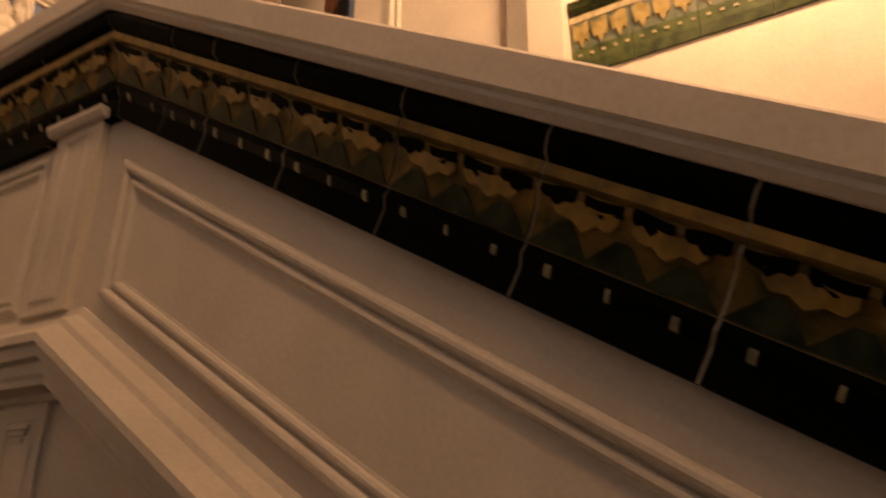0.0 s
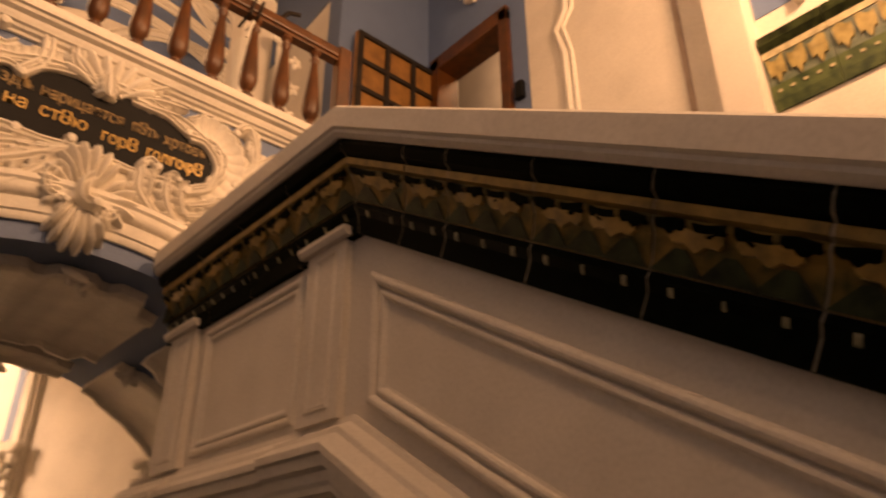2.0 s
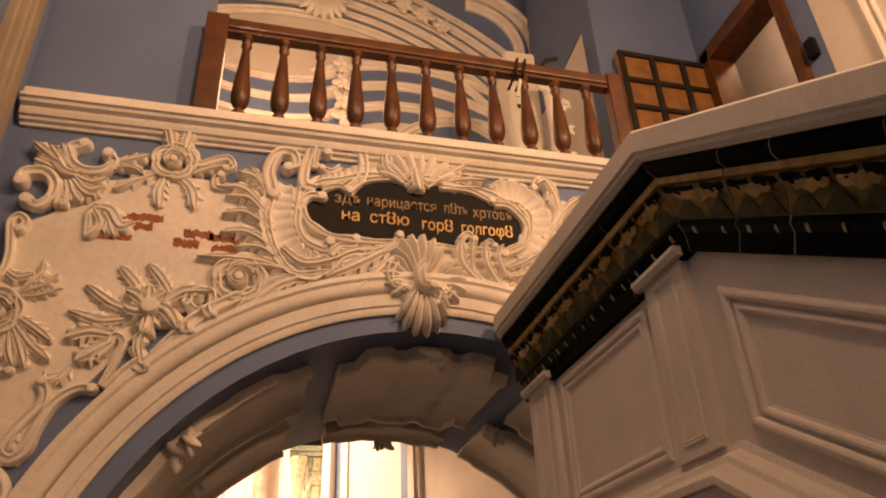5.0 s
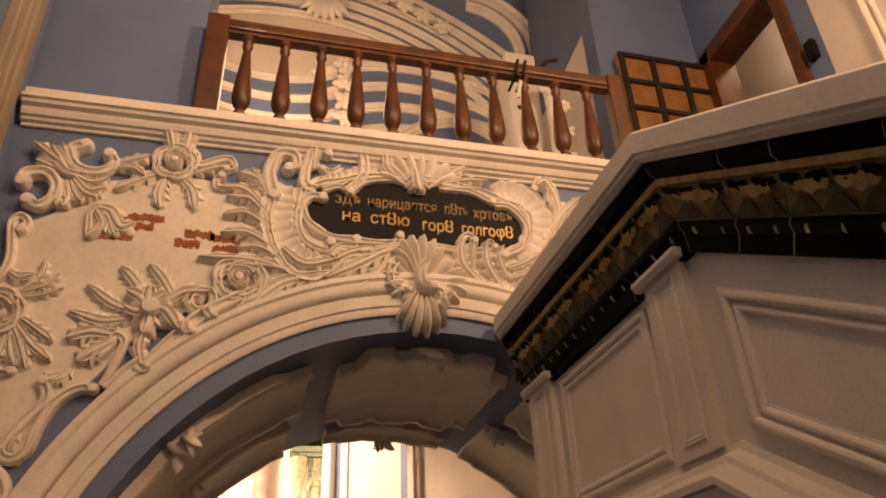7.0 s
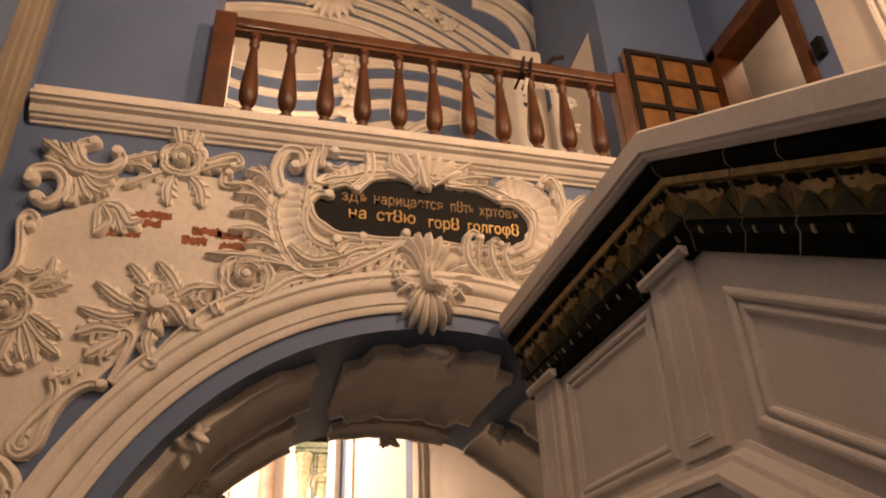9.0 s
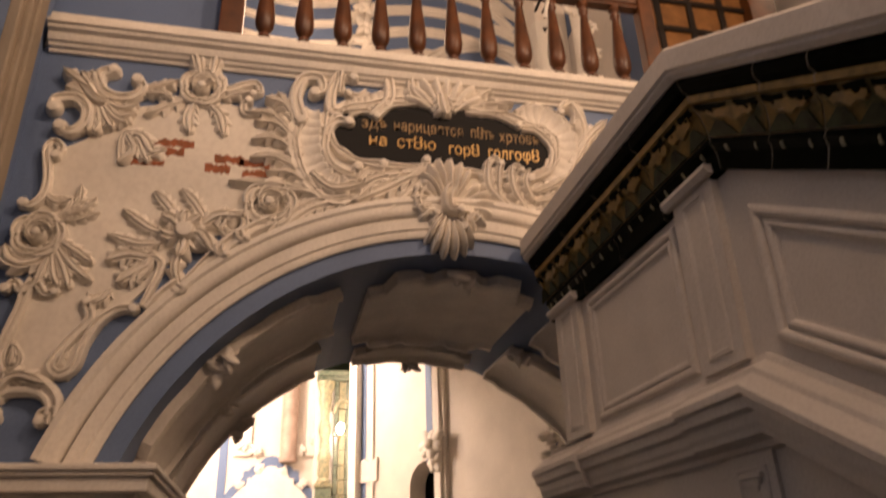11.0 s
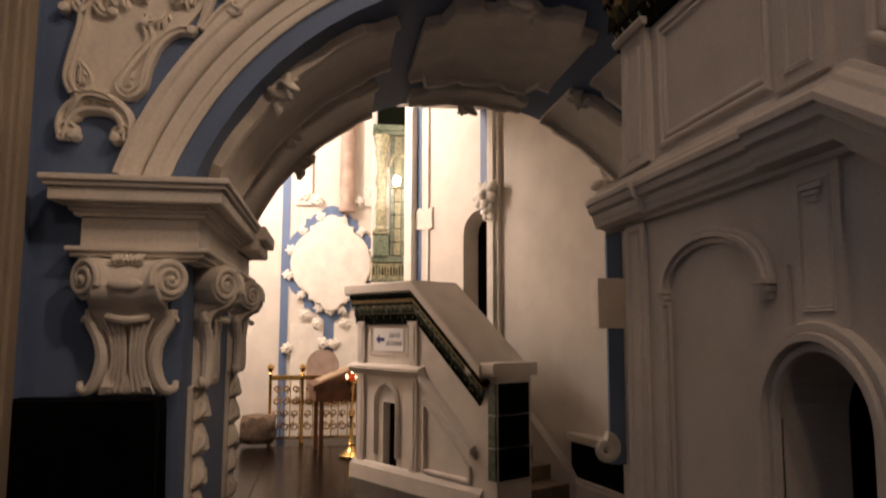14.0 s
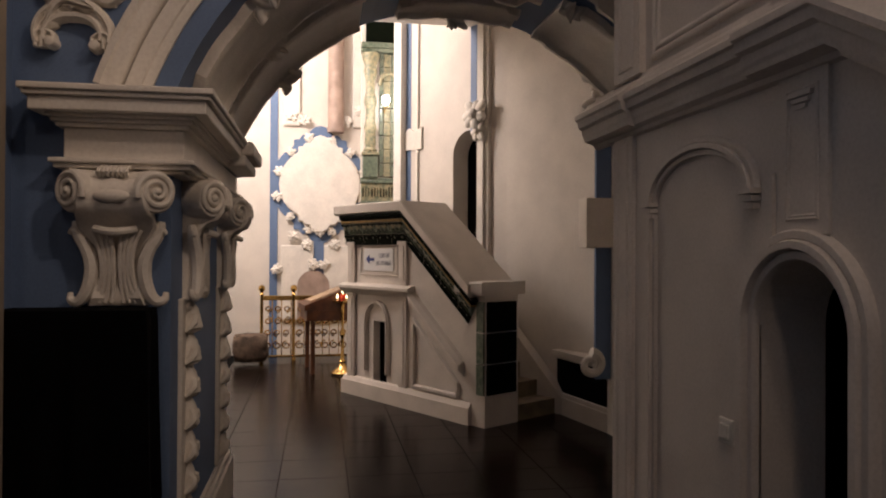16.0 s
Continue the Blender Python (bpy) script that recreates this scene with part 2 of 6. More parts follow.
def near_floor():
    fl = thing("floor", "dark polished stone floor tiles with thin joints", "floor", kind="structure")
    bm = bmesh.new()
    box(bm, -16, 5, -5, 4, -0.2, -0.006)
    part("bed", bm, NEARBLACK, fl)
    return fl


FLOOR = near_floor()


# ---------------------------------------------------------------- staircase with a tiled parapet
class Face:
    """Places on a stair's front: u along it, d out from it, z up; right of the bend all falls with the slope."""

    def __init__(self, origin, along, out, bend, slope):
        self.o, self.a, self.n = Vector(origin), Vector(along).normalized(), Vector(out).normalized()
        self.bend, self.slope = bend, slope
        self.lean, self.foot = 0.0, 0.0

    def drop(self, u):
        return max(0.0, u - self.bend) * self.slope

    def at(self, u, d, z, sloped=True):
        if sloped and self.lean and u > self.bend:
            u += self.lean * (z - self.foot) * min(1.0, (u - self.bend) / 0.12)
        p = self.o + self.a * u + self.n * d
        return Vector((p.x, p.y, z - (self.drop(u) if sloped else 0)))

    def run(self, bm, profile, u0, u1, sloped=True):
        """A moulding of (d, z) pairs from u0 to u1, mitred at the bend."""
        us = [u0] + ([self.bend] if sloped and u0 < self.bend - 1e-4 < u1 - 1e-4 else []) + [u1]
        sweep(bm, [[self.at(u, d, z, sloped) for d, z in profile] for u in us])

    def block(self, bm, u0, u1, d0, d1, z0, z1, sloped=True):
        self.run(bm, [(d0, z0), (d1, z0), (d1, z1), (d0, z1)], u0, u1, sloped)

    def panel_border(self, bm, u0, u1, z0, z1, w=0.05, d=0.0):
        """Four mitred mouldings round a panel: a broad half round, a groove and a small inner bead."""
        profile = ((0.0, -0.16), (0.02, 0.16), (0.08, 0.31), (0.17, 0.40), (0.28, 0.42), (0.38, 0.36), (0.45, 0.24), (0.47, 0.07), (0.54, 0.06), (0.56, 0.17), (0.64, 0.26), (0.75, 0.27), (0.85, 0.19), (0.90, 0.06), (1.0, 0.03), (1.0, -0.16))
        rings = []
        for q, h in profile:
            a = w * q
            rings.append([bm.verts.new(self.at(u, d + w * h * 0.6, z)) for u, z in ((u0 + a, z0 + a), (u1 - a, z0 + a), (u1 - a, z1 - a), (u0 + a, z1 - a))])
        for r0, r1 in zip(rings, rings[1:]):
            for i in range(4):
                j = (i + 1) % 4
                bm.faces.new((r0[i], r0[j], r1[j], r1[i]))



def arch_band(bm, f, u, z, r, width, rise, depth, legs, steps=14, ribs=3):
    """A moulded band over an arch of half-width r, with legs down to the heights given (left, right)."""
    for k in range(ribs):
        r0, r1 = r + width * k / ribs, r + width * (k + 1) / ribs
        d1 = depth * (0.55, 1.0, 0.72)[k % 3]
        pts = []
        if legs[0] is not None:
            pts.append((-1.0, None, legs[0]))
        pts += [(math.cos(math.pi * (1 - i / steps)), math.sin(math.pi * i / steps), None) for i in range(steps + 1)]
        if legs[1] is not None:
            pts.append((1.0, None, legs[1]))
        sections = []
        for c, s, low in pts:
            loop = []
            for rad, d in ((r0, -0.005), (r1, -0.005), (r1, d1 * 0.8), (r1 - 0.15 * (r1 - r0), d1), (r0 + 0.15 * (r1 - r0), d1), (r0, d1 * 0.8)):
                zz = low if low is not None else z + s * (rise * r + (rad - r))
                loop.append(f.at(u + c * rad, d, zz, False))
            sections.append(loop)
        sweep(bm, sections)


def tile_piece(f, bm, prof, u0, u1):
    g = 0.0030
    us = [u0 + g, u1 - g]
    sweep(bm, [[f.at(u, d, z) for d, z in prof] for u in us])


def scallops(f, bm, u0, u1, z_top, z_low, d_top, d_low, n, lift, rng):
    """Raised scalloped leaves hanging in a row across a tile's curved face."""
    for i in range(n):
        a = u0 + (u1 - u0) * (i + 0.08) / n
        b = u0 + (u1 - u0) * (i + 0.92) / n
        rim = []
        m = 10
        for k in range(m + 1):
            t = k / m
            dip = 0.50 + 0.42 * math.sin(math.pi * t) + 0.12 * math.sin(5 * math.pi * t) + rng.uniform(-0.05, 0.05)
            rim.append((a + (b - a) * t, dip))
        top = [f.at(u, d_top + lift, z_top - 0.10 * (z_top - z_low) * (1 + math.sin(9 * u * 7))) for u, _ in rim]
        low = [f.at(u, d_top + (d_low - d_top) * dip + lift, z_top + (z_low - z_top) * dip) for u, dip in rim]
        vt, vl = [bm.verts.new(p) for p in top], [bm.verts.new(p) for p in low]
        back = [bm.verts.new(p - f.n * (lift + 0.006)) for p in low]
        for k in range(m):
            bm.faces.new((vt[k], vt[k + 1], vl[k + 1], vl[k]))
            bm.faces.new((vl[k], vl[k + 1], back[k + 1], back[k]))


def tiled_frieze(f, th, u0, u1, z0, length, scale=1.0, first=(), left_length=None, field=None, petal=None):
    """Rows of glazed tiles under the coping: a top roll, an ochre fillet, a broad curved tile and a beaded foot."""
    s = scale
    roll = [(0.0, z0), (0.115 * s, z0), (0.118 * s, z0 - 0.018 * s), (0.108 * s, z0 - 0.045 * s), (0.085 * s, z0 - 0.060 * s), (0.0, z0 - 0.060 * s)]
    z1 = z0 - 0.062 * s
    fillet = [(0.0, z1), (0.092 * s, z1), (0.088 * s, z1 - 0.022 * s), (0.072 * s, z1 - 0.030 * s), (0.0, z1 - 0.030 * s)]
    z2 = z1 - 0.032 * s
    broad = [(0.0, z2), (0.080 * s, z2), (0.080 * s, z2 - 0.015 * s), (0.062 * s, z2 - 0.04 * s), (0.048 * s, z2 - 0.085 * s), (0.044 * s, z2 - 0.115 * s), (0.0, z2 - 0.115 * s)]
    z3 = z2 - 0.117 * s
    foot = [(0.0, z3), (0.042 * s, z3), (0.046 * s, z3 - 0.02 * s), (0.030 * s, z3 - 0.045 * s), (0.026 * s, z3 - 0.108 * s), (0.0, z3 - 0.108 * s)]
    rng = random.Random(5)
    u = f.bend
    left = []
    while u > u0 + 0.05:
        left.append(u)
        u -= left_length or length
    cuts = [u0] + left[::-1] + [f.bend + q for q in first]
    u = (cuts[-1] if first else f.bend) + length
    while u < u1 - 0.05:
        cuts.append(u)
        u += length
    cuts.append(u1)
    f.lean, f.foot = 0.41, z3 - 0.108 * s
    bm = bmesh.new()
    skin = [(d - 0.0025, z) for pr in (roll, fillet, broad, foot) for d, z in pr[1:-1]]
    f.run(bm, [(-0.01, z0)] + skin + [(-0.01, z3 - 0.106 * s)], u0 + 0.004, u1 - 0.004)
    part("mortar_bed", bm, MORTAR, th)
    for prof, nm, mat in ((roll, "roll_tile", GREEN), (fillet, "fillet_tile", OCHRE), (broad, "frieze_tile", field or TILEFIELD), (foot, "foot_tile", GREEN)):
        for a, b in zip(cuts, cuts[1:]):
            bm = bmesh.new()
            e = rng.uniform(-0.0015, 0.0015)
            tile_piece(f, bm, [(d + (e if d else 0), z) for d, z in prof], a, b)
            tile = part(nm, bm, mat, th)
            if nm == "frieze_tile":
                bm = bmesh.new()
                k = max(1, round((b - a) / (0.145 * s)))
                scallops(f, bm, a + 0.022, b - 0.022, z2 - 0.016 * s, z2 - 0.062 * s, 0.078 * s, 0.060 * s, k, 0.0050, rng)
                part("blossom_relief", bm, petal or OCHRE, tile, smooth=False)
                bm = bmesh.new()
                scallops(f, bm, a + 0.001, b - 0.001, z2 - 0.001 * s, z2 - 0.034 * s, 0.081 * s, 0.071 * s, 2 * k, 0.008, rng)
                part("leaf_relief", bm, GREEN, tile, smooth=False)
                for i in range(k + 1):
                    bm = bmesh.new()
                    uc = min(b - 0.053 * s, max(a + 0.053 * s, a + (b - a) * i / k))
                    tri = [(uc - 0.050 * s, 0.0455 * s, z3 + 0.004), (uc + 0.050 * s, 0.0455 * s, z3 + 0.004), (uc + 0.010, 0.056 * s, z3 + 0.058 * s), (uc - 0.010, 0.056 * s, z3 + 0.058 * s)]
                    lo = [bm.verts.new(f.at(u, d - 0.004, z)) for u, d, z in tri]
                    hi = [bm.verts.new(f.at(u, d + 0.004, z)) for u, d, z in tri]
                    bm.faces.new(hi)
                    for q in range(4):
                        bm.faces.new((lo[q], lo[(q + 1) % 4], hi[(q + 1) % 4], hi[q]))
                    part("dart_relief", bm, OLIVE, tile)
            if nm == "foot_tile":
                k = max(2, round((b - a) / (0.10 * s)))
                for i in range(k):
                    bm = bmesh.new()
                    uc = a + (b - a) * (i + 0.5) / k
                    w = (0.0035 if i % 2 else 0.0055) * s
                    f.run(bm, [(0.030 * s, z3 - 0.046 * s), (0.036 * s, z3 - 0.043 * s), (0.0425 * s, z3 - 0.031 * s), (0.044 * s, z3 - 0.019 * s), (0.030 * s, z3 - 0.016 * s)], uc - w, uc + w)
                    part("bead", bm, DUSTYGLAZE, tile)
    f.lean = 0.0


def pilaster(f, th, u0, u1, z0, z1, cap=True, d=0.028):
    bm = bmesh.new()
    f.block(bm, u0, u1, -0.01, d, z0, z1, False)
    if cap:
        f.run(bm, [(0, z1 - 0.005), (d + 0.018, z1 - 0.005), (d + 0.030, z1 + 0.012), (d + 0.030, z1 + 0.026), (0, z1 + 0.026)], u0 - 0.025, u1 + 0.025, False)
    part("pilaster", bm, STAIRWHITE, th)
    bm = bmesh.new()
    w = u1 - u0
    f.panel_border(bm, u0 + 0.22 * w, u1 - 0.22 * w, z0 + 0.035, z1 - 0.03, 0.022, d)
    part("pilaster_moulding", bm, STAIRWHITE, th)


def near_stair():
    f = Face((0, 1.10, 0), (1, 0, 0), (0, -1, 0), -1.64, 0.588)
    th = thing("staircase", "white plastered stair flank with a green and ochre glazed tile frieze", "staircase")
    u0, u1 = -3.09, 3.0
    # wall below with the niche passage cut through
    bm = bmesh.new()
    nu, nz, nr = -1.814, 1.394, 0.198
    hole = [(nu + nr * math.cos(math.pi * (1 - i / 14)), nz + nr * math.sin(math.pi * i / 14)) for i in range(15)]
    ring = [(u0, 0), (nu - nr, 0)] + hole + [(nu + nr, 0), (2.35, 0), (f.bend, 2.20), (u0, 2.20)]
    sweep(bm, [[f.at(u, d, z, False) for u, z in ring] for d in (0.0, -0.22)])
    part("lower_wall", bm, STAIRWHITE, th)
    # Near-black boxes behind the niche carry the passage's shade in their colour
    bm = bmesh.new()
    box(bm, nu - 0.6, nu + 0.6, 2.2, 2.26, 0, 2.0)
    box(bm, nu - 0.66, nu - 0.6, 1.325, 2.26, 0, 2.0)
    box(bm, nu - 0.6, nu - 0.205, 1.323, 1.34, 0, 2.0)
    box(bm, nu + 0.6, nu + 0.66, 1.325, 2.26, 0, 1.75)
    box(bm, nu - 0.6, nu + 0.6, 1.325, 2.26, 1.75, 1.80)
    part("passage_shade_back", bm, NEARBLACK, th)
    # upper parapet body
    bm = bmesh.new()
    f.block(bm, u0, u1, -0.16, 0.0, 2.20, 3.22)
    part("parapet_body", bm, STAIRWHITE, th)
    bm = bmesh.new()
    f.run(bm, [(-0.22, 3.235), (0.125, 3.235), (0.14, 3.25), (0.14, 3.262), (0.150, 3.27), (0.150, 3.345), (0.135, 3.358), (-0.22, 3.358)], u0 - 0.02, u1)
    part("coping", bm, STAIRWHITE, th)
    # string course with its mouldings at the parapet's foot
    low = [(0.052, 2.148), (0.048, 2.132), (0.026, 2.120), (0.022, 2.104), (0, 2.098)]
    level = [(0, 2.345), (0.010, 2.345), (0.016, 2.325), (0.036, 2.305), (0.042, 2.288), (0.082, 2.262), (0.096, 2.254), (0.096, 2.232), (0.084, 2.226), (0.080, 2.196), (0.062, 2.186), (0.058, 2.160)] + low
    proud = [(d + 0.022 if d > 0.03 else d, z) for d, z in level]
    bm = bmesh.new()
    f.run(bm, level, u0 - 0.19, -1.985)
    part("string_course", bm, STAIRWHITE, th)
    bm = bmesh.new()
    f.run(bm, proud, -1.985, u1)
    part("sloping_string", bm, STAIRWHITE, th)
    bm = bmesh.new()
    f.run(bm, proud, u0 - 0.21, -2.80)
    part("string_break", bm, STAIRWHITE, th)
    bm = bmesh.new()
    f.panel_border(bm, -2.725, -1.975, 2.372, 2.888, 0.066)
    part("level_panel_frame", bm, STAIRWHITE, th)
    bm = bmesh.new()
    f.panel_border(bm, -1.580, 1.6, 2.400, 2.806, 0.082)
    part("sloping_panel_frame", bm, STAIRWHITE, th)
    pilaster(f, th, -1.925, -1.700, 2.345, 2.928)
    pilaster(f, th, -3.05, -2.795, 2.345, 2.928)
    pilaster(f, th, -3.08, -2.885, 0.25, 2.11, False, 0.016)
    bm = bmesh.new()
    f.block(bm, -1.905, -1.70, -0.01, 0.012, 1.66, 2.105, False)
    f.panel_border(bm, -1.87, -1.735, 1.70, 2.065, 0.018, 0.012)
    for k in range(3):
        f.block(bm, -1.852 + 0.014 * k, -1.753 - 0.014 * k, 0.012, 0.026 - 0.004 * k, 2.036 - 0.016 * k, 2.048 - 0.016 * k, False)
    part("pilaster", bm, STAIRWHITE, th)
    tiled_frieze(f, th, u0 - 0.01, u1, 3.236, 0.29, first=(0.206, 0.388), left_length=0.35)
    bm = bmesh.new()
    arch_band(bm, f, -2.375, 1.80, 0.305, 0.066, 0.485, 0.03, (None, None))
    part("blind_arch_moulding", bm, STAIRWHITE, th, smooth=True)
    bm = bmesh.new()
    for k in range(3):
        f.block(bm, -2.072 + 0.006 * k, -1.998 - 0.006 * k, 0, 0.044 - 0.010 * k, 1.79 - 0.022 * k, 1.806 - 0.022 * k, False)
    part("corbel", bm, STAIRWHITE, th)
    bm = bmesh.new()
    for k in range(3):
        f.block(bm, -2.752 + 0.008 * k, -2.676 - 0.004 * k, 0, 0.044 - 0.010 * k, 1.79 - 0.022 * k, 1.806 - 0.022 * k, False)
    part("corbel", bm, STAIRWHITE, th)
    for a, b, d in ((-2.745, -2.725, 0.020), (-2.725, -2.700, 0.028), (-2.700, -2.682, 0.014)):
        bm = bmesh.new()
        f.block(bm, a, b, -0.004, d, 0.25, 1.745, False)
        part("jamb_moulding", bm, STAIRWHITE, th)
    bm = bmesh.new()
    f.block(bm, -1.985, -1.935, 0, 0.012, 1.60, 1.84, False)
    part("edge_strip", bm, STAIRWHITE, th)
    bm = bmesh.new()
    arch_band(bm, f, nu, nz, nr, 0.085, 1.0, 0.045, (0.0, 0.0), 16)
    part("niche_arch_moulding", bm, STAIRWHITE, th, smooth=True)
    bm = bmesh.new()
    f.block(bm, u0 - 0.03, nu - 0.29, 0, 0.05, 0, 0.25, False)
    f.block(bm, nu + 0.29, 2.3, 0, 0.05, 0, 0.25, False)
    part("plinth", bm, STAIRWHITE, th)
    # treads between the parapet and the wall behind
    for i in range(18):
        bm = bmesh.new()
        x = -1.6 + 0.29 * i
        z = 2.20 - 0.165 * i
        if z > 0.05:
            box(bm, x, x + 0.30, 1.30, 2.2, max(0.0, z - 0.2), z, 0.008)
            part("tread", bm, STEP, th)
    bm = bmesh.new()
    box(bm, -3.12, -1.6, 1.30, 2.2, 2.05, 2.25)
    part("landing", bm, STEP, th)
    return f


NEAR = near_stair()


def light_switch():
    th = thing("light_switch", "white plastic light switch on the stair flank", "light switch")
    bm = bmesh.new()
    box(bm, -2.220, -2.138, 1.088, 1.100, 0.995, 1.078, 0.004)
    part("plate", bm, PLASTIC, th)
    bm = bmesh.new()
    box(bm, -2.202, -2.156, 1.080, 1.089, 1.012, 1.061, 0.003)
    part("rocker", bm, PLASTIC, th)


light_switch()


# ---------------------------------------------------------------- stucco relief on the arched wall
def P(y, z, h):
    return Vector((WX + h, y, z))


def spline(ctrl, n):
    """Points of a smooth curve through the (y, z) places given."""
    c = [Vector(p) for p in ctrl]
    c = [2 * c[0] - c[1]] + c + [2 * c[-1] - c[-2]]
    out = []
    m = len(c) - 3
    for i in range(n + 1):
        t = m * i / n
        k = min(int(t), m - 1)
        q = t - k
        a, b, d, e = c[k:k + 4]
        p = 0.5 * (2 * b + (d - a) * q + (2 * a - 5 * b + 4 * d - e) * q * q + (3 * b - a - 3 * d + e) * q ** 3)
        out.append((p.x, p.y))
    return out


def frond(name, ctrl, width, lobes=4, lift=0.034):
    """An acanthus leaf from root to tip: grooved, with lobes swept forward along both margins and a raised tip."""
    bm = bmesh.new()
    n = lobes * 6
    pts = spline(ctrl, n)
    across = ((-1, 0.0), (-1, 0.50), (-0.58, 0.88), (-0.32, 0.64), (-0.12, 1.0), (0.12, 1.0), (0.32, 0.64), (0.58, 0.88), (1, 0.50), (1, 0.0))
    grid = []
    for i, (y, z) in enumerate(pts):
        t = i / n
        (ya, za), (yb, zb) = pts[max(0, i - 1)], pts[min(n, i + 1)]
        l = math.hypot(yb - ya, zb - za) or 1.0
        ty, tz = (yb - ya) / l, (zb - za) / l
        w = width * (0.50 + 0.50 * math.sin(math.pi * (0.10 + 0.72 * t))) * (1.0 if t < 0.78 else max(0.10, math.sqrt((1.0 - t) / 0.22)))
        h = 0.018 + 0.80 * lift * (0.72 + 0.28 * math.sin(math.pi * t)) + 0.35 * lift * t * t
        row = []
        for v, k in across:
            q = (lobes * t + (0.4 if v < 0 else 0.0)) % 1.0
            cut = (0.52 + 0.78 * (q / 0.8) ** 0.9 if q < 0.8 else 1.30 - 3.4 * (q - 0.8)) if abs(v) > 0.9 else 0.90
            forward = 0.55 * width * q * (1 - 0.6 * t) if abs(v) > 0.9 else 0.0
            d = w * v * cut
            row.append(bm.verts.new(P(y - tz * d + ty * forward, z + ty * d + tz * forward, h * k)))
        grid.append(row)
    for r0, r1 in zip(grid, grid[1:]):
        for k in range(len(across) - 1):
            bm.faces.new((r0[k], r0[k + 1], r1[k + 1], r1[k]))
    bm.faces.new(grid[0])
    bm.faces.new(grid[-1][::-1])
    return part(name, bm, STUCCO, RELIEF, smooth=True)


def strap(name, ctrl, w0, w1, eye=0.03, high=0.048):
    """A rounded scroll through a few places, thinning from w0 to w1, with a knob at its end."""
    bm = bmesh.new()
    n = 8 * (len(ctrl) - 1)
    band(bm, spline(ctrl, n), [w0 + (w1 - w0) * i / n for i in range(n + 1)], high)
    if eye:
        boss(bm, ctrl[-1][0], ctrl[-1][1], eye, high * 1.15)
        if len(ctrl) > 5:
            boss(bm, ctrl[0][0], ctrl[0][1], eye, high * 1.15)
    return part(name, bm, STUCCO, RELIEF, smooth=True)


def fluted(name, ctrl, width, high):
    """A broad shell band, hollowed and fluted across, with a wavy outer rim."""
    bm = bmesh.new()
    n = 24 * (len(ctrl) - 1)
    pts = spline(ctrl, n)
    across = ((-1, 0.0), (-1, 0.9), (-0.7, 0.72), (-0.3, 0.55), (0.1, 0.55), (0.5, 0.68), (0.85, 0.95), (1, 0.85), (1, 0.0))
    grid = []
    for i, (y, z) in enumerate(pts):
        (ya, za), (yb, zb) = pts[max(0, i - 1)], pts[min(n, i + 1)]
        l = math.hypot(yb - ya, zb - za) or 1.0
        ny, nz = -(zb - za) / l, (yb - ya) / l
        rib = abs(math.sin(math.pi * i / 8))
        end = min(1.0, 0.45 + 4.0 * min(i, n - i) / n)
        grid.append([bm.verts.new(P(y + ny * width * v * end * (0.90 + 0.10 * rib), z + nz * width * v * end * (0.90 + 0.10 * rib), high * k * (0.80 + 0.20 * rib))) for v, k in across])
    for r0, r1 in zip(grid, grid[1:]):
        for k in range(len(across) - 1):
            bm.faces.new((r0[k], r0[k + 1], r1[k + 1], r1[k]))
    bm.faces.new(grid[0])
    bm.faces.new(grid[-1][::-1])
    return part(name, bm, STUCCO, RELIEF, smooth=True)


def knob(name, y, z, r, high):
    bm = bmesh.new()
    boss(bm, y, z, r, high)
    return part(name, bm, STUCCO, RELIEF, smooth=True)


def band(bm, pts, widths, high):
    """A rounded, double-ribbed strap along (y, z) points."""
    cross = ((-1, 0.0), (-1, 0.55), (-0.72, 0.95), (-0.42, 1.0), (-0.2, 0.68), (0.2, 0.68), (0.42, 1.0), (0.72, 0.95), (1, 0.55), (1, 0.0))
    sections = []
    n = len(pts)
    for i, (y, z) in enumerate(pts):
        y0, z0 = pts[max(0, i - 1)]
        y1, z1 = pts[min(n - 1, i + 1)]
        l = math.hypot(y1 - y0, z1 - z0) or 1.0
        ny, nz = -(z1 - z0) / l, (y1 - y0) / l
        w = widths[i] if not isinstance(widths, float) else widths
        sections.append([P(y + ny * w * c, z + nz * w * c, high * h * (0.6 + 0.4 * min(1, w / 0.03))) for c, h in cross])
    sweep(bm, sections)


def spiral(y, z, r, start, turns, wind=1, n=30, shrink=0.28):
    """Points of a volute that winds inward about (y, z)."""
    out = []
    for i in range(n + 1):
        t = i / n
        rad = r * (1 - (1 - shrink) * t)
        a = radians(start) + wind * 2 * math.pi * turns * t
        out.append((y + rad * math.cos(a), z + rad * math.sin(a)))
    return out


def arc(y, z, r, a0, a1, n=18, ry=None):
    return [(y + r * math.cos(radians(a0 + (a1 - a0) * i / n)), z + (ry or r) * math.sin(radians(a0 + (a1 - a0) * i / n))) for i in range(n + 1)]


def boss(bm, y, z, r, high, n=12):
    rings = []
    for rr, hh in ((1.0, 0.0), (0.97, 0.5), (0.7, 0.9), (0.0001, 1.0)):
        rings.append([bm.verts.new(P(y + r * rr * math.cos(2 * math.pi * k / n), z + r * rr * math.sin(2 * math.pi * k / n), high * hh)) for k in range(n)])
    for a, b in zip(rings, rings[1:]):
        for k in range(n):
            bm.faces.new((a[k], a[(k + 1) % n], b[(k + 1) % n], b[k]))


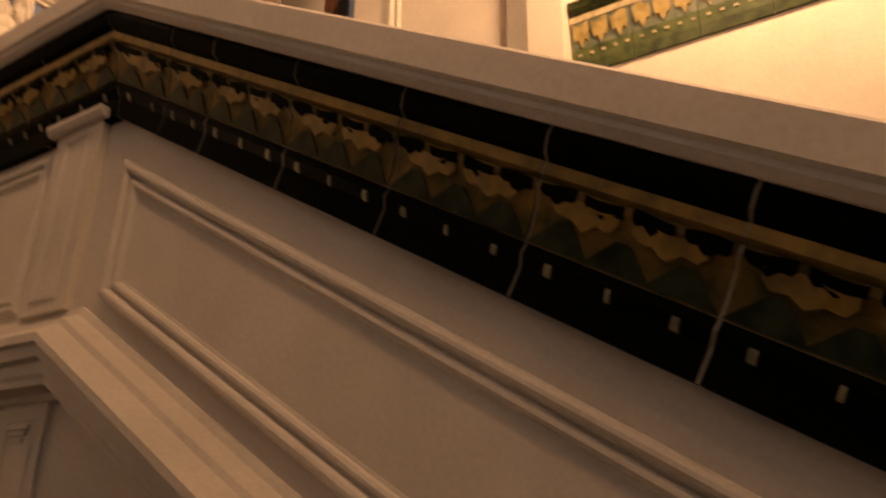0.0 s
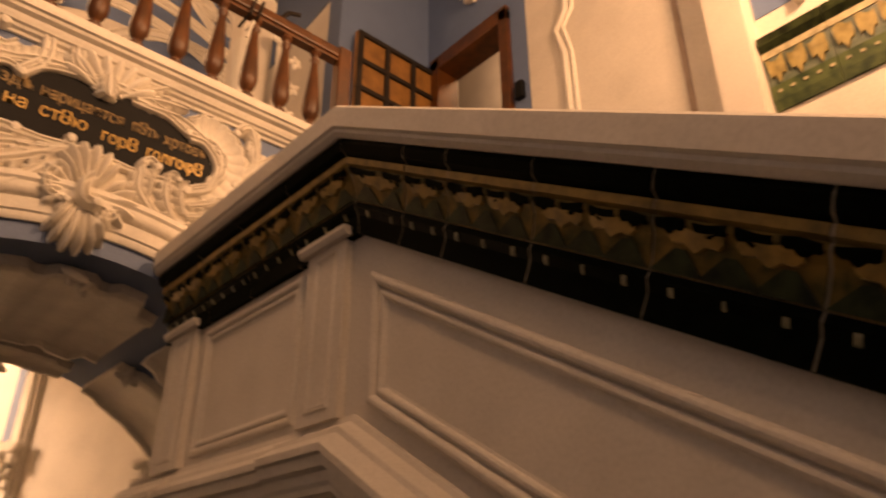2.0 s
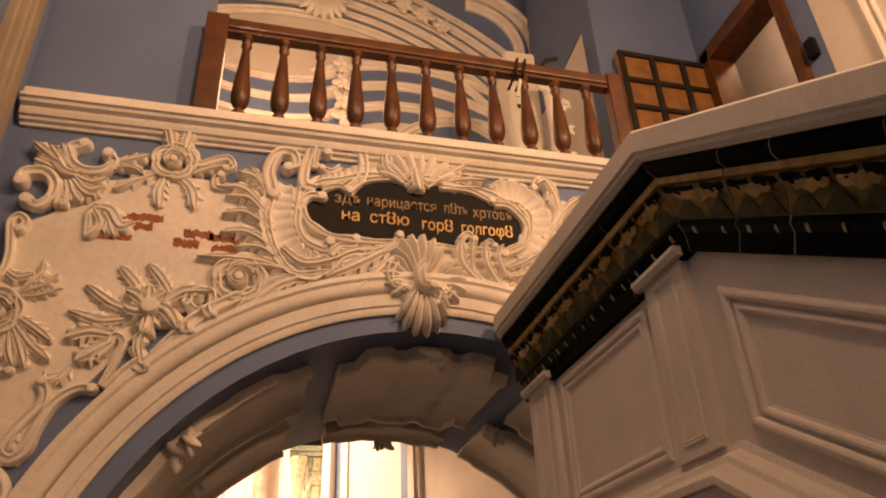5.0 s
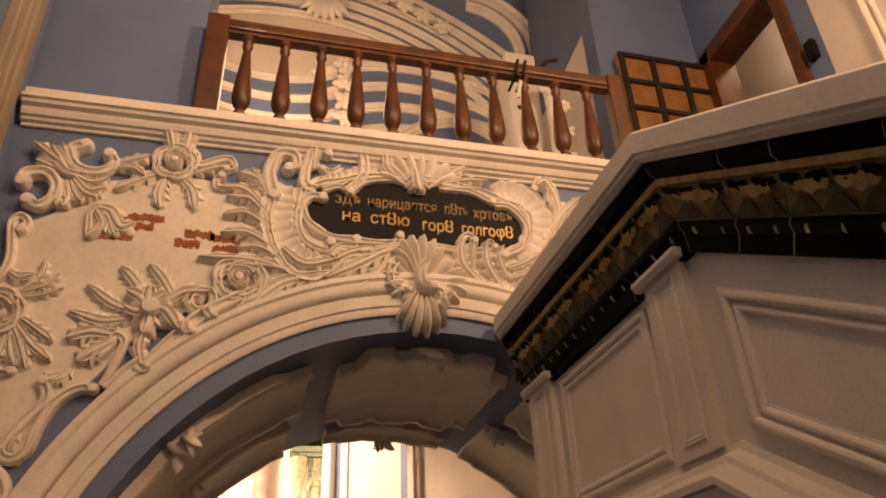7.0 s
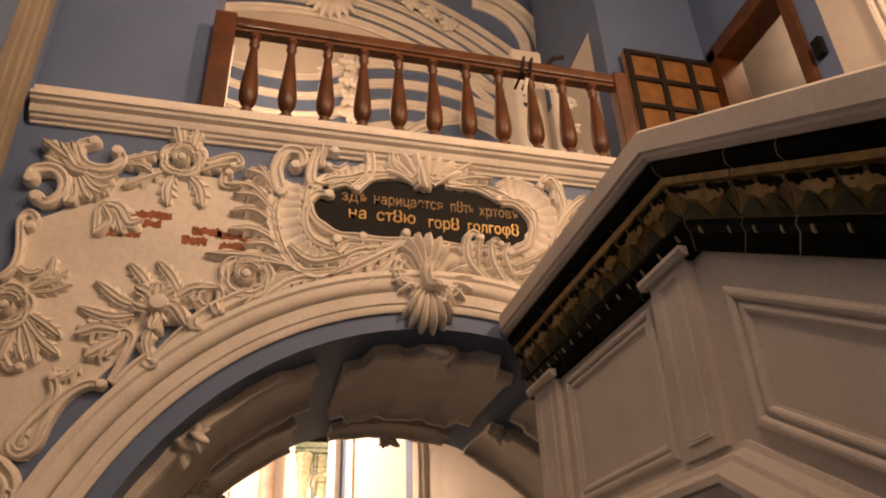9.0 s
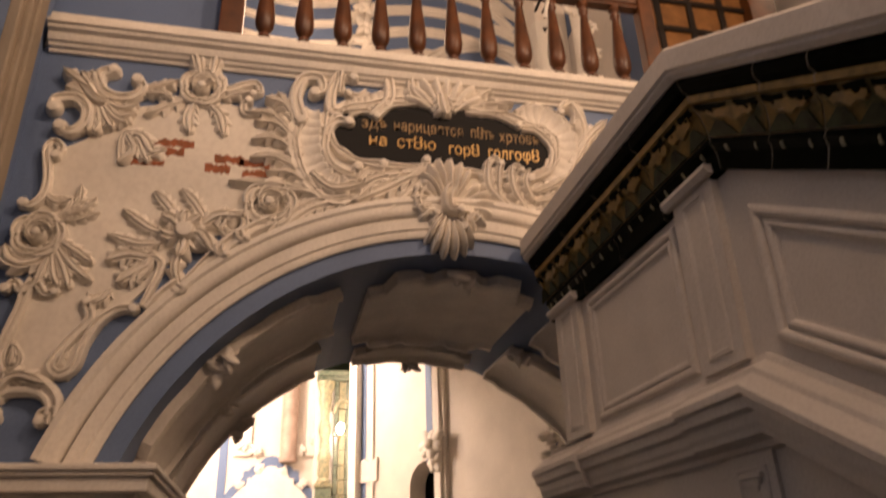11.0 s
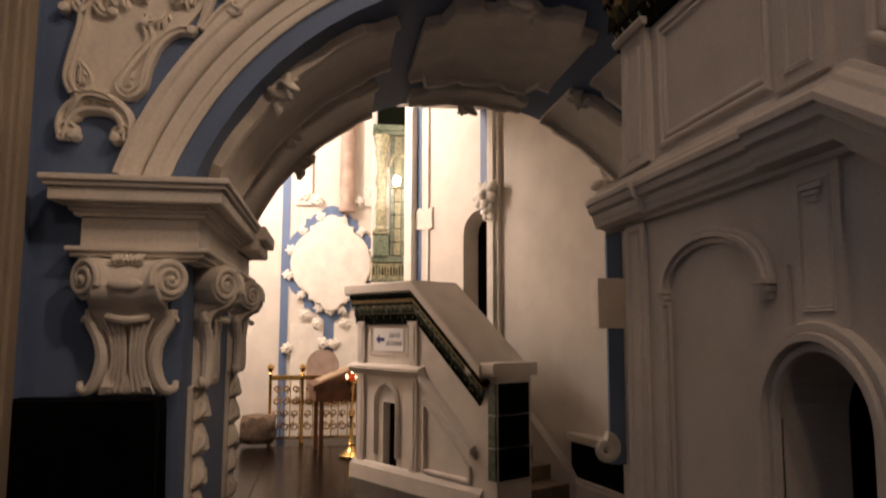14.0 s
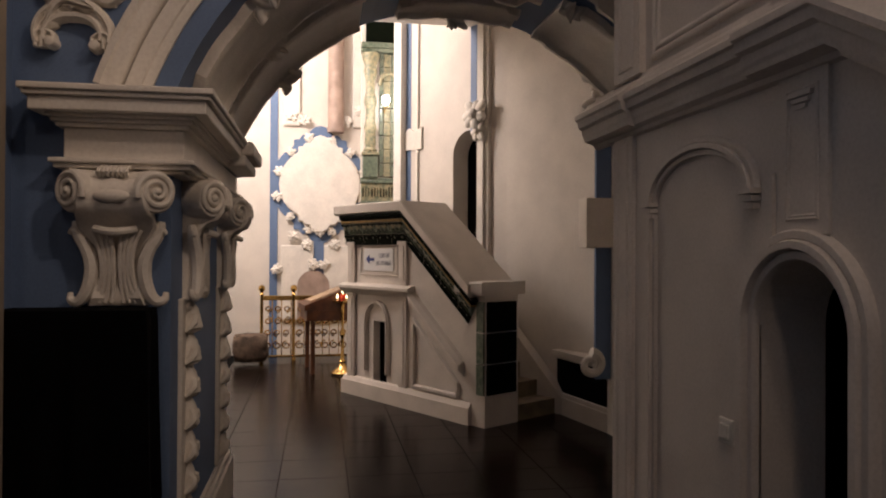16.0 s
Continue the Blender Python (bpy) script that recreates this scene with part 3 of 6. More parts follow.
def shell(bm, y, z, ang, length, spread, ribs=7, lift=0.055, inner=0.15):
    """A ribbed fan with a scalloped rim."""
    na, nr = ribs * 6, 7
    grid = []
    for i in range(na + 1):
        t = i / na
        a = radians(ang + spread * (t - 0.5))
        rib = abs(math.sin(math.pi * ribs * t))
        edge = length * (0.84 + 0.16 * rib) * (0.80 + 0.20 * math.sin(math.pi * t))
        row = []
        for k in range(nr + 1):
            q = k / nr
            rad = inner * length + (edge - inner * length) * q
            h = lift * (0.45 + 0.55 * math.sin(math.pi * (0.15 + 0.75 * q))) * (0.45 + 0.55 * rib * min(1, 2 * q))
            if k == nr or i in (0, na):
                h = 0.0
            row.append(bm.verts.new(P(y + rad * math.cos(a), z + rad * math.sin(a), h)))
        grid.append(row)
    for r0, r1 in zip(grid, grid[1:]):
        for k in range(nr):
            bm.faces.new((r0[k], r0[k + 1], r1[k + 1], r1[k]))


def carved(name, build, label=""):
    bm = bmesh.new()
    build(bm)
    return part(name, bm, STUCCO, RELIEF, label, smooth=True)


RELIEF = thing("stucco_relief", "cream rococo stucco relief of leaves, roses and shells above the arch", "wall relief")


def along(table, z):
    """Straight steps between the (z, y) places of an edge."""
    for (za, ya), (zb, yb) in zip(table, table[1:]):
        if z <= zb:
            return ya + (yb - ya) * max(0.0, (z - za) / (zb - za))
    return table[-1][1]


EDGE_OUT = ((2.60, -1.30), (2.91, -1.26), (3.06, -1.22), (3.18, -1.28), (3.30, -1.30), (3.42, -1.27), (3.68, -1.26), (3.74, -1.16), (3.86, -1.04), (3.96, -0.95), (4.02, -0.66))
EDGE_IN = ((2.60, -1.03), (2.66, -0.99), (2.79, -0.97), (2.92, -0.86), (3.02, -0.78), (3.15, -0.70), (3.24, -0.60), (3.36, -0.40), (3.46, -0.28), (3.60, -0.16), (3.90, -0.16), (3.98, -0.28), (4.03, -0.50))


def relief_field():
    bm = bmesh.new()
    rows = []
    n = 72
    for i in range(n + 1):
        z = 2.60 + (4.02 - 2.60) * i / n
        rows.append((z, along(EDGE_OUT, z), along(EDGE_IN, z)))
    sections = []
    for z, y0, y1 in rows:
        e = 0.012
        cs = [(y0, 0.0), (y0 + 0.004, e), (y0 + 0.25 * (y1 - y0), 0.020), (y0 + 0.5 * (y1 - y0), 0.022), (y0 + 0.75 * (y1 - y0), 0.020), (y1 - 0.004, e), (y1, 0.0)]
        sections.append([P(y, z, h) for y, h in cs])
    sweep(bm, sections)
    part("plaster_field", bm, FIELD, RELIEF, "smooth cream plaster ground", smooth=True)
    bm = bmesh.new()
    sections = []
    for i in range(41):
        y = -0.30 + 1.75 * i / 40
        low = AZ + math.sqrt(1.88 ** 2 - (y - AY) ** 2)
        high = 4.08 + 0.05 * math.sin(7 * y) + 0.03 * math.sin(19 * y) - 0.5 * max(0, y - 1.30) - 0.35 * max(0, -0.12 - y)
        sections.append([P(y, low, 0.0), P(y, low + 0.004, 0.016), P(y, high - 0.004, 0.016), P(y, high, 0.0)])
    sweep(bm, sections)
    part("cartouche_ground", bm, FIELD, RELIEF, smooth=True)


relief_field()


def arch_mouldings():
    th = thing("archivolt", "cream moulded plaster archivolt round the arch", "arch moulding")
    prof = [(1.655, 0.0), (1.655, 0.016), (1.668, 0.024), (1.690, 0.024), (1.697, 0.034), (1.752, 0.040), (1.762, 0.030), (1.770, 0.046), (1.795, 0.056), (1.822, 0.054), (1.835, 0.066), (1.862, 0.062), (1.868, 0.030), (1.868, 0.0)]
    for lo, hi, nm in ((0, 6, "inner_fascia"), (6, 10, "hollow"), (9, 14, "outer_roll")):
        bm = bmesh.new()
        rib = prof[lo:hi]
        rib = [(rib[0][0], 0.0)] + rib + [(rib[-1][0], 0.0)]
        sections = []
        for i in range(61):
            a = radians(162) - radians(162 - 18) * i / 60
            sections.append([P(AY + r * math.cos(a), AZ + r * math.sin(a), h) for r, h in rib])
        sweep(bm, sections)
        part(nm, bm, STUCCO, th, smooth=True)


arch_mouldings()


def soffit_panels():
    """Raised, shouldered panels on the underside of the arch."""
    th = thing("soffit_panels", "raised cream stucco panels with bosses under the arch", "arch relief")

    def S(a, x, h):
        r = AR - h
        return Vector((x, AY + r * math.cos(radians(a)), AZ + r * math.sin(radians(a))))

    def plate(a0, a1, x0, x1, notch):
        bm = bmesh.new()
        n = 22
        sections = []
        for i in range(n + 1):
            t = i / n
            k = notch * (1.0 if t < 0.10 or t > 0.90 else (0.35 if 0.28 < t < 0.40 or 0.60 < t < 0.72 else 0.0))
            a = a0 + (a1 - a0) * t
            xa, xb = x0 - k, x1 + k
            sections.append([S(a, xa, 0.0), S(a, xa, 0.050), S(a, xa - 0.02, 0.058), S(a, xa - 0.055, 0.058), S(a, xa - 0.075, 0.035), S(a, xa - 0.09, 0.028),
                             S(a, xb + 0.09, 0.028), S(a, xb + 0.075, 0.035), S(a, xb + 0.055, 0.058), S(a, xb + 0.02, 0.058), S(a, xb, 0.050), S(a, xb, 0.0)])
        sweep(bm, sections)
        part("panel", bm, STUCCO, th, smooth=True)

    plate(161, 112, -3.34, -4.10, 0.06)
    plate(161, 114, -4.22, -4.98, 0.05)
    plate(106, 72, -3.36, -4.55, 0.16)
    plate(66, 30, -3.34, -4.10, 0.06)
    plate(68, 30, -4.22, -4.98, 0.05)
    plate(104, 74, -4.62, -4.98, 0.05)
    for a, x in ((137, -3.34), (137, -4.14), (89, -3.36), (66, -4.24), (136, -4.96), (88, -4.98)):
        bm = bmesh.new()
        rng = random.Random(int(a * 7 - x * 10))
        for k in range(6):
            c = S(a + rng.uniform(-2.4, 2.4), x + rng.uniform(-0.05, 0.06), 0.05 + rng.uniform(0, 0.03))
            r = rng.uniform(0.022, 0.042)
            bmesh.ops.create_icosphere(bm, subdivisions=2, radius=r, matrix=Matrix.Translation(c) @ Matrix.Rotation(1.1 * k, 4, "X") @ Matrix.Rotation(0.7 * k, 4, "Z") @ Matrix.Diagonal((0.55, 0.8, 1.7, 1)))
        part("knot_of_leaves", bm, STUCCO, th, smooth=True)


soffit_panels()


def cartouche():
    th = thing("cartouche", "black oval inscription board in a scrolled stucco rim", "inscription")

    def rim(k, s):
        a = 2 * math.pi * k / 72
        c, si = math.cos(a), math.sin(a)
        y = 0.595 + (0.585 * s) * math.copysign(abs(c) ** 0.72, c)
        z = 3.935 + (0.198 * s) * math.copysign(abs(si) ** 0.8, si) + 0.018 * math.cos(4 * a)
        return y, z

    bm = bmesh.new()
    pts = [rim(k, 1.0) for k in range(72)]
    sweep(bm, [[P(y, z, h) for y, z in pts] for h in (0.0, 0.028)])
    part("board", bm, BLACKBOARD, th)
    def word(name, text, y0, y1, z, size, mat):
        m = Matrix(((0, 0, 1, WX + 0.0295), (1, 0, 0, (y0 + y1) / 2), (0, 1, 0, z), (0, 0, 0, 1)))
        words(name, text, size, mat, th, m, width=y1 - y0)

    word("word", "на", 0.19, 0.28, 3.885, 0.096, GILT)
    word("word", "стȣю", 0.335, 0.54, 3.885, 0.096, GILT)
    word("word", "горȣ", 0.61, 0.775, 3.872, 0.096, GILT)
    word("word", "голгоφȣ", 0.825, 1.11, 3.872, 0.096, GILT)
    word("faded_word", "здѣ", 0.15, 0.285, 3.985, 0.09, DULLGILT)
    word("faded_word", "нарицается", 0.32, 0.69, 3.985, 0.09, DULLGILT)
    word("faded_word", "пȣть", 0.735, 0.865, 3.985, 0.09, DULLGILT)
    word("faded_word", "хртовъ", 0.895, 1.12, 3.978, 0.09, DULLGILT)
    bm = bmesh.new()
    loop = [rim(k, 1.06) for k in range(73)]
    band(bm, loop, [0.024 + 0.006 * math.sin(k * 1.2) for k in range(73)], 0.052)
    part("rim", bm, STUCCO, th, smooth=True)


cartouche()


def rose(y, z, r):
    """A rose of rolled petals round a bud, as one carved piece."""
    bm = bmesh.new()
    for k in range(5):
        a = 72 * k + 10
        band(bm, arc(y + 0.38 * r * math.cos(radians(a)), z + 0.38 * r * math.sin(radians(a)), 0.62 * r, a - 105, a + 105, 12), [0.10 * r + 0.16 * r * math.sin(math.pi * i / 12) for i in range(13)], 0.045 + 0.10 * r)
    band(bm, spiral(y, z, 0.52 * r, 20, 1.6, 1, 26, 0.2), [0.16 * r * (1 - 0.4 * i / 27) for i in range(27)], 0.06 + 0.25 * r)
    boss(bm, y, z, 0.25 * r, 0.055 + 0.25 * r)
    part("rose", bm, STUCCO, RELIEF, smooth=True)


def corner_palmette():
    """Fan of leaves between two open scrolls in the upper corner."""
    frond("leaf", ((-1.126, 3.997), (-1.218, 4.061), (-1.294, 4.115)), 0.04, 3, 0.05)
    frond("leaf", ((-1.127, 4.004), (-1.185, 4.07), (-1.213, 4.106)), 0.04, 3, 0.05)
    frond("leaf", ((-1.115, 4.019), (-1.148, 4.082), (-1.165, 4.12)), 0.04, 3, 0.05)
    frond("leaf", ((-1.164, 3.979), (-1.231, 4.003), (-1.267, 4.011)), 0.04, 3, 0.05)
    frond("leaf", ((-1.087, 3.963), (-1.005, 3.925), (-0.933, 3.957)), 0.036, 3, 0.042)
    frond("leaf", ((-1.076, 3.948), (-1.009, 3.882), (-0.947, 3.896)), 0.036, 3, 0.042)
    frond("leaf", ((-1.089, 3.936), (-1.031, 3.866), (-0.972, 3.841)), 0.036, 3, 0.042)
    frond("leaf", ((-1.102, 3.928), (-1.062, 3.849), (-1.03, 3.808)), 0.036, 3, 0.042)
    frond("leaf", ((-1.117, 3.926), (-1.093, 3.832), (-1.106, 3.774)), 0.036, 3, 0.042)
    frond("leaf", ((-1.137, 3.93), (-1.129, 3.844), (-1.135, 3.777)), 0.036, 3, 0.042)
    strap("scroll", ((-1.071, 4.145), (-1.128, 4.112), (-1.123, 4.045), (-1.06, 3.993), (-0.975, 3.998), (-0.927, 4.059), (-0.958, 4.103)), 0.034, 0.024, 0.034, 0.055)
    strap("scroll", ((-1.304, 3.895), (-1.291, 3.945), (-1.212, 3.959), (-1.161, 3.904), (-1.159, 3.824), (-1.206, 3.774), (-1.259, 3.799)), 0.036, 0.026, 0.036, 0.055)
    strap("rib", ((-1.176, 4.024), (-1.131, 3.973), (-1.073, 3.958)), 0.03, 0.02, 0, 0.065)


def hung_rose():
    """Rose on two ribbon ends, with leaves spread round it."""
    frond("ribbon", ((-0.67, 4.174), (-0.693, 4.264), (-0.727, 4.385)), 0.045, 3, 0.05)
    frond("ribbon", ((-0.614, 4.182), (-0.603, 4.271), (-0.567, 4.385)), 0.045, 3, 0.05)
    rose(-0.654, 4.098, 0.095)
    frond("leaf", ((-0.92, 4.06), (-0.841, 4.089), (-0.767, 4.121)), 0.034, 3, 0.034)
    frond("leaf", ((-0.91, 4.034), (-0.832, 4.032), (-0.779, 3.991)), 0.03, 3, 0.034)
    strap("scroll", ((-0.903, 4.022), (-0.918, 4.054), (-0.888, 4.086), (-0.825, 4.088)), 0.02, 0.012, 0, 0.04)
    frond("leaf", ((-0.553, 4.043), (-0.476, 4.081), (-0.374, 4.11)), 0.03, 3, 0.034)
    strap("scroll", ((-0.566, 4.168), (-0.538, 4.101), (-0.455, 4.141), (-0.396, 4.157), (-0.372, 4.117), (-0.405, 4.091)), 0.026, 0.02, 0.022, 0.048)
    frond("leaf", ((-0.682, 4.046), (-0.783, 3.984), (-0.908, 3.901)), 0.042, 4, 0.028)
    frond("leaf", ((-0.682, 4.011), (-0.701, 3.921), (-0.686, 3.818)), 0.044, 4, 0.03)
    frond("leaf", ((-0.625, 4.019), (-0.556, 3.94), (-0.526, 3.824)), 0.044, 4, 0.03)
    frond("leaf", ((-0.974, 3.796), (-0.902, 3.78), (-0.843, 3.699), (-0.783, 3.724)), 0.05, 4, 0.034)
    frond("leaf", ((-0.968, 3.791), (-0.922, 3.702), (-0.98, 3.623)), 0.036, 3, 0.034)
    frond("leaf", ((-0.917, 3.784), (-0.883, 3.7), (-0.853, 3.642)), 0.035, 3, 0.03)
    strap("scroll", ((-0.974, 3.641), (-0.983, 3.714), (-0.987, 3.763), (-0.965, 3.804), (-0.929, 3.77), (-0.926, 3.696)), 0.018, 0.014, 0, 0.045)


def side_border():
    """Looped straps, a rose and leaf sprays down the outer edge."""
    strap("scroll", ((-1.25, 3.641), (-1.235, 3.682), (-1.267, 3.712), (-1.294, 3.676), (-1.283, 3.608), (-1.265, 3.514), (-1.271, 3.427), (-1.305, 3.381), (-1.34, 3.386)), 0.022, 0.022, 0.028, 0.048)
    frond("leaf", ((-1.265, 3.441), (-1.205, 3.401), (-1.14, 3.422)), 0.034, 3, 0.03)
    frond("leaf", ((-1.166, 3.359), (-1.118, 3.42), (-1.119, 3.5)), 0.024, 4, 0.026)
    frond("leaf", ((-1.159, 3.341), (-1.088, 3.377), (-1.045, 3.438)), 0.024, 4, 0.026)
    frond("leaf", ((-1.177, 3.313), (-1.102, 3.323), (-1.019, 3.364)), 0.024, 4, 0.026)
    frond("leaf", ((-1.183, 3.341), (-1.148, 3.381), (-1.141, 3.429)), 0.024, 4, 0.026)
    rose(-1.253, 3.237, 0.096)
    frond("leaf", ((-1.214, 3.131), (-1.289, 3.097), (-1.351, 3.121), (-1.367, 3.178)), 0.05, 4, 0.04)
    frond("leaf", ((-1.177, 3.225), (-1.086, 3.165), (-1.009, 3.109)), 0.034, 4, 0.034)
    frond("leaf", ((-1.167, 3.185), (-1.086, 3.093), (-1.001, 3.026)), 0.034, 4, 0.034)
    frond("leaf", ((-1.171, 3.166), (-1.122, 3.079), (-1.085, 2.989)), 0.034, 4, 0.034)
    frond("leaf", ((-1.182, 3.148), (-1.16, 3.059), (-1.129, 2.997)), 0.034, 4, 0.034)
    frond("leaf", ((-1.195, 3.132), (-1.201, 3.071), (-1.215, 2.999)), 0.034, 4, 0.034)
    strap("scroll", ((-1.234, 3.033), (-1.254, 2.965), (-1.264, 2.895), (-1.288, 2.791), (-1.305, 2.689), (-1.28, 2.62)), 0.026, 0.022, 0, 0.045)
    strap("scroll", ((-1.231, 3.01), (-1.27, 2.978), (-1.302, 3.014), (-1.334, 2.981)), 0.026, 0.018, 0.026, 0.048)
    strap("scroll", ((-1.22, 3.02), (-1.181, 2.969), (-1.139, 2.975)), 0.022, 0.016, 0.022, 0.048)
    strap("drop", ((-1.273, 2.764), (-1.289, 2.703), (-1.27, 2.641), (-1.231, 2.635), (-1.219, 2.686), (-1.259, 2.748)), 0.016, 0.014, 0, 0.04)
    frond("drop", ((-1.254, 2.733), (-1.25, 2.691), (-1.251, 2.651)), 0.022, 2, 0.03)
    strap("scroll", ((-1.009, 2.94), (-0.989, 2.861), (-1.048, 2.768), (-1.101, 2.664), (-1.063, 2.622), (-1.013, 2.657), (-0.991, 2.753), (-0.945, 2.856), (-0.875, 2.913), (-0.818, 2.916)), 0.024, 0.022, 0.026, 0.048)
    frond("drop", ((-1.057, 2.742), (-1.067, 2.691), (-1.072, 2.648)), 0.022, 2, 0.03)
    frond("leaf", ((-0.955, 2.965), (-0.984, 2.945), (-1.015, 2.94)), 0.04, 3, 0.035)
    frond("leaf", ((-0.917, 3.003), (-0.941, 2.957), (-0.986, 2.928)), 0.03, 3, 0.03)


def spandrel_flower():
    """Open flower with buds and long leaves beside the arch."""
    frond("petal", ((-0.662, 3.296), (-0.703, 3.341), (-0.758, 3.364)), 0.05, 2, 0.052)
    frond("petal", ((-0.655, 3.311), (-0.666, 3.349), (-0.658, 3.395)), 0.05, 2, 0.052)
    frond("petal", ((-0.64, 3.306), (-0.617, 3.342), (-0.587, 3.367)), 0.05, 2, 0.052)
    frond("petal", ((-0.632, 3.285), (-0.58, 3.283), (-0.514, 3.189)), 0.05, 2, 0.052)
    frond("petal", ((-0.649, 3.267), (-0.645, 3.213), (-0.661, 3.163)), 0.05, 2, 0.052)
    frond("petal", ((-0.669, 3.276), (-0.711, 3.273), (-0.755, 3.286)), 0.05, 2, 0.052)
    knob("flower_heart", -0.648, 3.295, 0.05, 0.085)
    frond("leaf", ((-0.701, 3.274), (-0.809, 3.304), (-0.927, 3.389)), 0.04, 5, 0.03)
    frond("leaf", ((-0.706, 3.246), (-0.84, 3.22), (-0.975, 3.259)), 0.04, 5, 0.03)
    frond("leaf", ((-0.685, 3.353), (-0.739, 3.423), (-0.804, 3.492)), 0.04, 5, 0.03)
    frond("leaf", ((-0.567, 3.363), (-0.622, 3.444), (-0.686, 3.515)), 0.04, 5, 0.03)
    frond("bud", ((-0.577, 3.334), (-0.51, 3.379), (-0.397, 3.388)), 0.05, 3, 0.05)
    strap("bud", ((-0.503, 3.323), (-0.474, 3.382), (-0.401, 3.394), (-0.39, 3.326), (-0.45, 3.293), (-0.488, 3.324)), 0.026, 0.022, 0, 0.06)
    frond("leaf", ((-0.789, 3.16), (-0.876, 3.165), (-0.962, 3.128)), 0.05, 4, 0.036)
    frond("leaf", ((-0.779, 3.129), (-0.842, 3.079), (-0.903, 3.029)), 0.05, 4, 0.036)
    frond("leaf", ((-0.769, 3.177), (-0.889, 3.238), (-0.931, 3.219)), 0.03, 3, 0.025)
    strap("scroll", ((-0.835, 3.043), (-0.789, 3.108), (-0.77, 3.156), (-0.733, 3.127), (-0.757, 3.027), (-0.788, 2.931)), 0.024, 0.016, 0, 0.05)
    strap("trail", ((-0.749, 2.903), (-0.7, 2.98), (-0.646, 3.039)), 0.042, 0.036, 0, 0.06)
    strap("cuff", ((-0.661, 3.017), (-0.64, 3.003), (-0.619, 3.014)), 0.03, 0.03, 0.02, 0.072)
    strap("trail", ((-0.624, 3.045), (-0.551, 3.144), (-0.505, 3.195)), 0.022, 0.03, 0, 0.055)
    frond("stem", ((-0.651, 3.043), (-0.672, 3.115), (-0.658, 3.174)), 0.036, 2, 0.04)
    strap("trail", ((-0.504, 3.184), (-0.446, 3.254), (-0.369, 3.316), (-0.266, 3.381)), 0.042, 0.036, 0, 0.06)
    strap("cuff", ((-0.491, 3.229), (-0.486, 3.191), (-0.456, 3.182)), 0.03, 0.024, 0.02, 0.075)
    strap("cuff", ((-0.413, 3.307), (-0.394, 3.269), (-0.369, 3.265)), 0.028, 0.022, 0.018, 0.075)
    rose(-0.282, 3.472, 0.108)
    frond("leaf", ((-0.247, 3.401), (-0.253, 3.353), (-0.28, 3.317)), 0.03, 3, 0.04)
    frond("leaf", ((0.087, 3.526), (-0.087, 3.468), (-0.217, 3.345)), 0.055, 6, 0.036)
    frond("leaf", ((0.085, 3.557), (-0.089, 3.504), (-0.164, 3.449)), 0.03, 4, 0.03)


def rocaille_west():
    """Comb of lobes and a fluted shell band before the inscription."""
    frond("comb_lobe", ((-0.187, 3.953), (-0.251, 4.049), (-0.342, 4.072)), 0.04, 4, 0.042)
    frond("comb_lobe", ((-0.168, 3.84), (-0.3, 3.973), (-0.431, 3.97)), 0.036, 4, 0.042)
    frond("comb_lobe", ((-0.158, 3.788), (-0.267, 3.916), (-0.388, 3.921)), 0.036, 4, 0.042)
    frond("comb_lobe", ((-0.144, 3.744), (-0.276, 3.834), (-0.393, 3.814)), 0.036, 4, 0.042)
    frond("comb_lobe", ((-0.121, 3.65), (-0.266, 3.724), (-0.392, 3.711)), 0.038, 4, 0.042)
    frond("comb_lobe", ((-0.078, 3.579), (-0.201, 3.648), (-0.311, 3.637)), 0.034, 4, 0.042)
    frond("comb_lobe", ((-0.033, 3.533), (-0.222, 3.577), (-0.479, 3.571)), 0.04, 4, 0.042)
    frond("comb_lobe", ((0.03, 3.521), (-0.145, 3.548), (-0.302, 3.545)), 0.03, 4, 0.042)
    strap("scroll", ((-0.398, 3.967), (-0.442, 3.975), (-0.448, 4.022), (-0.423, 4.047)), 0.02, 0.02, 0.024, 0.048)
    frond("leaf", ((-0.172, 3.965), (-0.234, 4.044), (-0.284, 4.108)), 0.034, 4, 0.045)
    strap("scroll", ((-0.16, 3.956), (-0.193, 4.099), (-0.156, 4.214), (-0.08, 4.225), (-0.059, 4.161), (-0.098, 4.134)), 0.04, 0.026, 0.034, 0.06)
    fluted("shell_band", ((-0.103, 4.033), (-0.137, 3.877), (-0.102, 3.697), (0.002, 3.58), (0.145, 3.581)), 0.085, 0.058)
    strap("scroll", ((0.084, 3.973), (0.021, 3.972), (-0.026, 3.897), (-0.031, 3.783), (0.018, 3.696), (0.114, 3.661), (0.134, 3.708)), 0.026, 0.022, 0.032, 0.062)
    strap("scroll", ((-0.151, 3.985), (-0.178, 3.839), (-0.132, 3.655), (-0.032, 3.527), (0.135, 3.543)), 0.022, 0.018, 0, 0.055)
    frond("leaf", ((-0.1, 3.659), (0.014, 3.575), (0.177, 3.616)), 0.045, 5, 0.05)


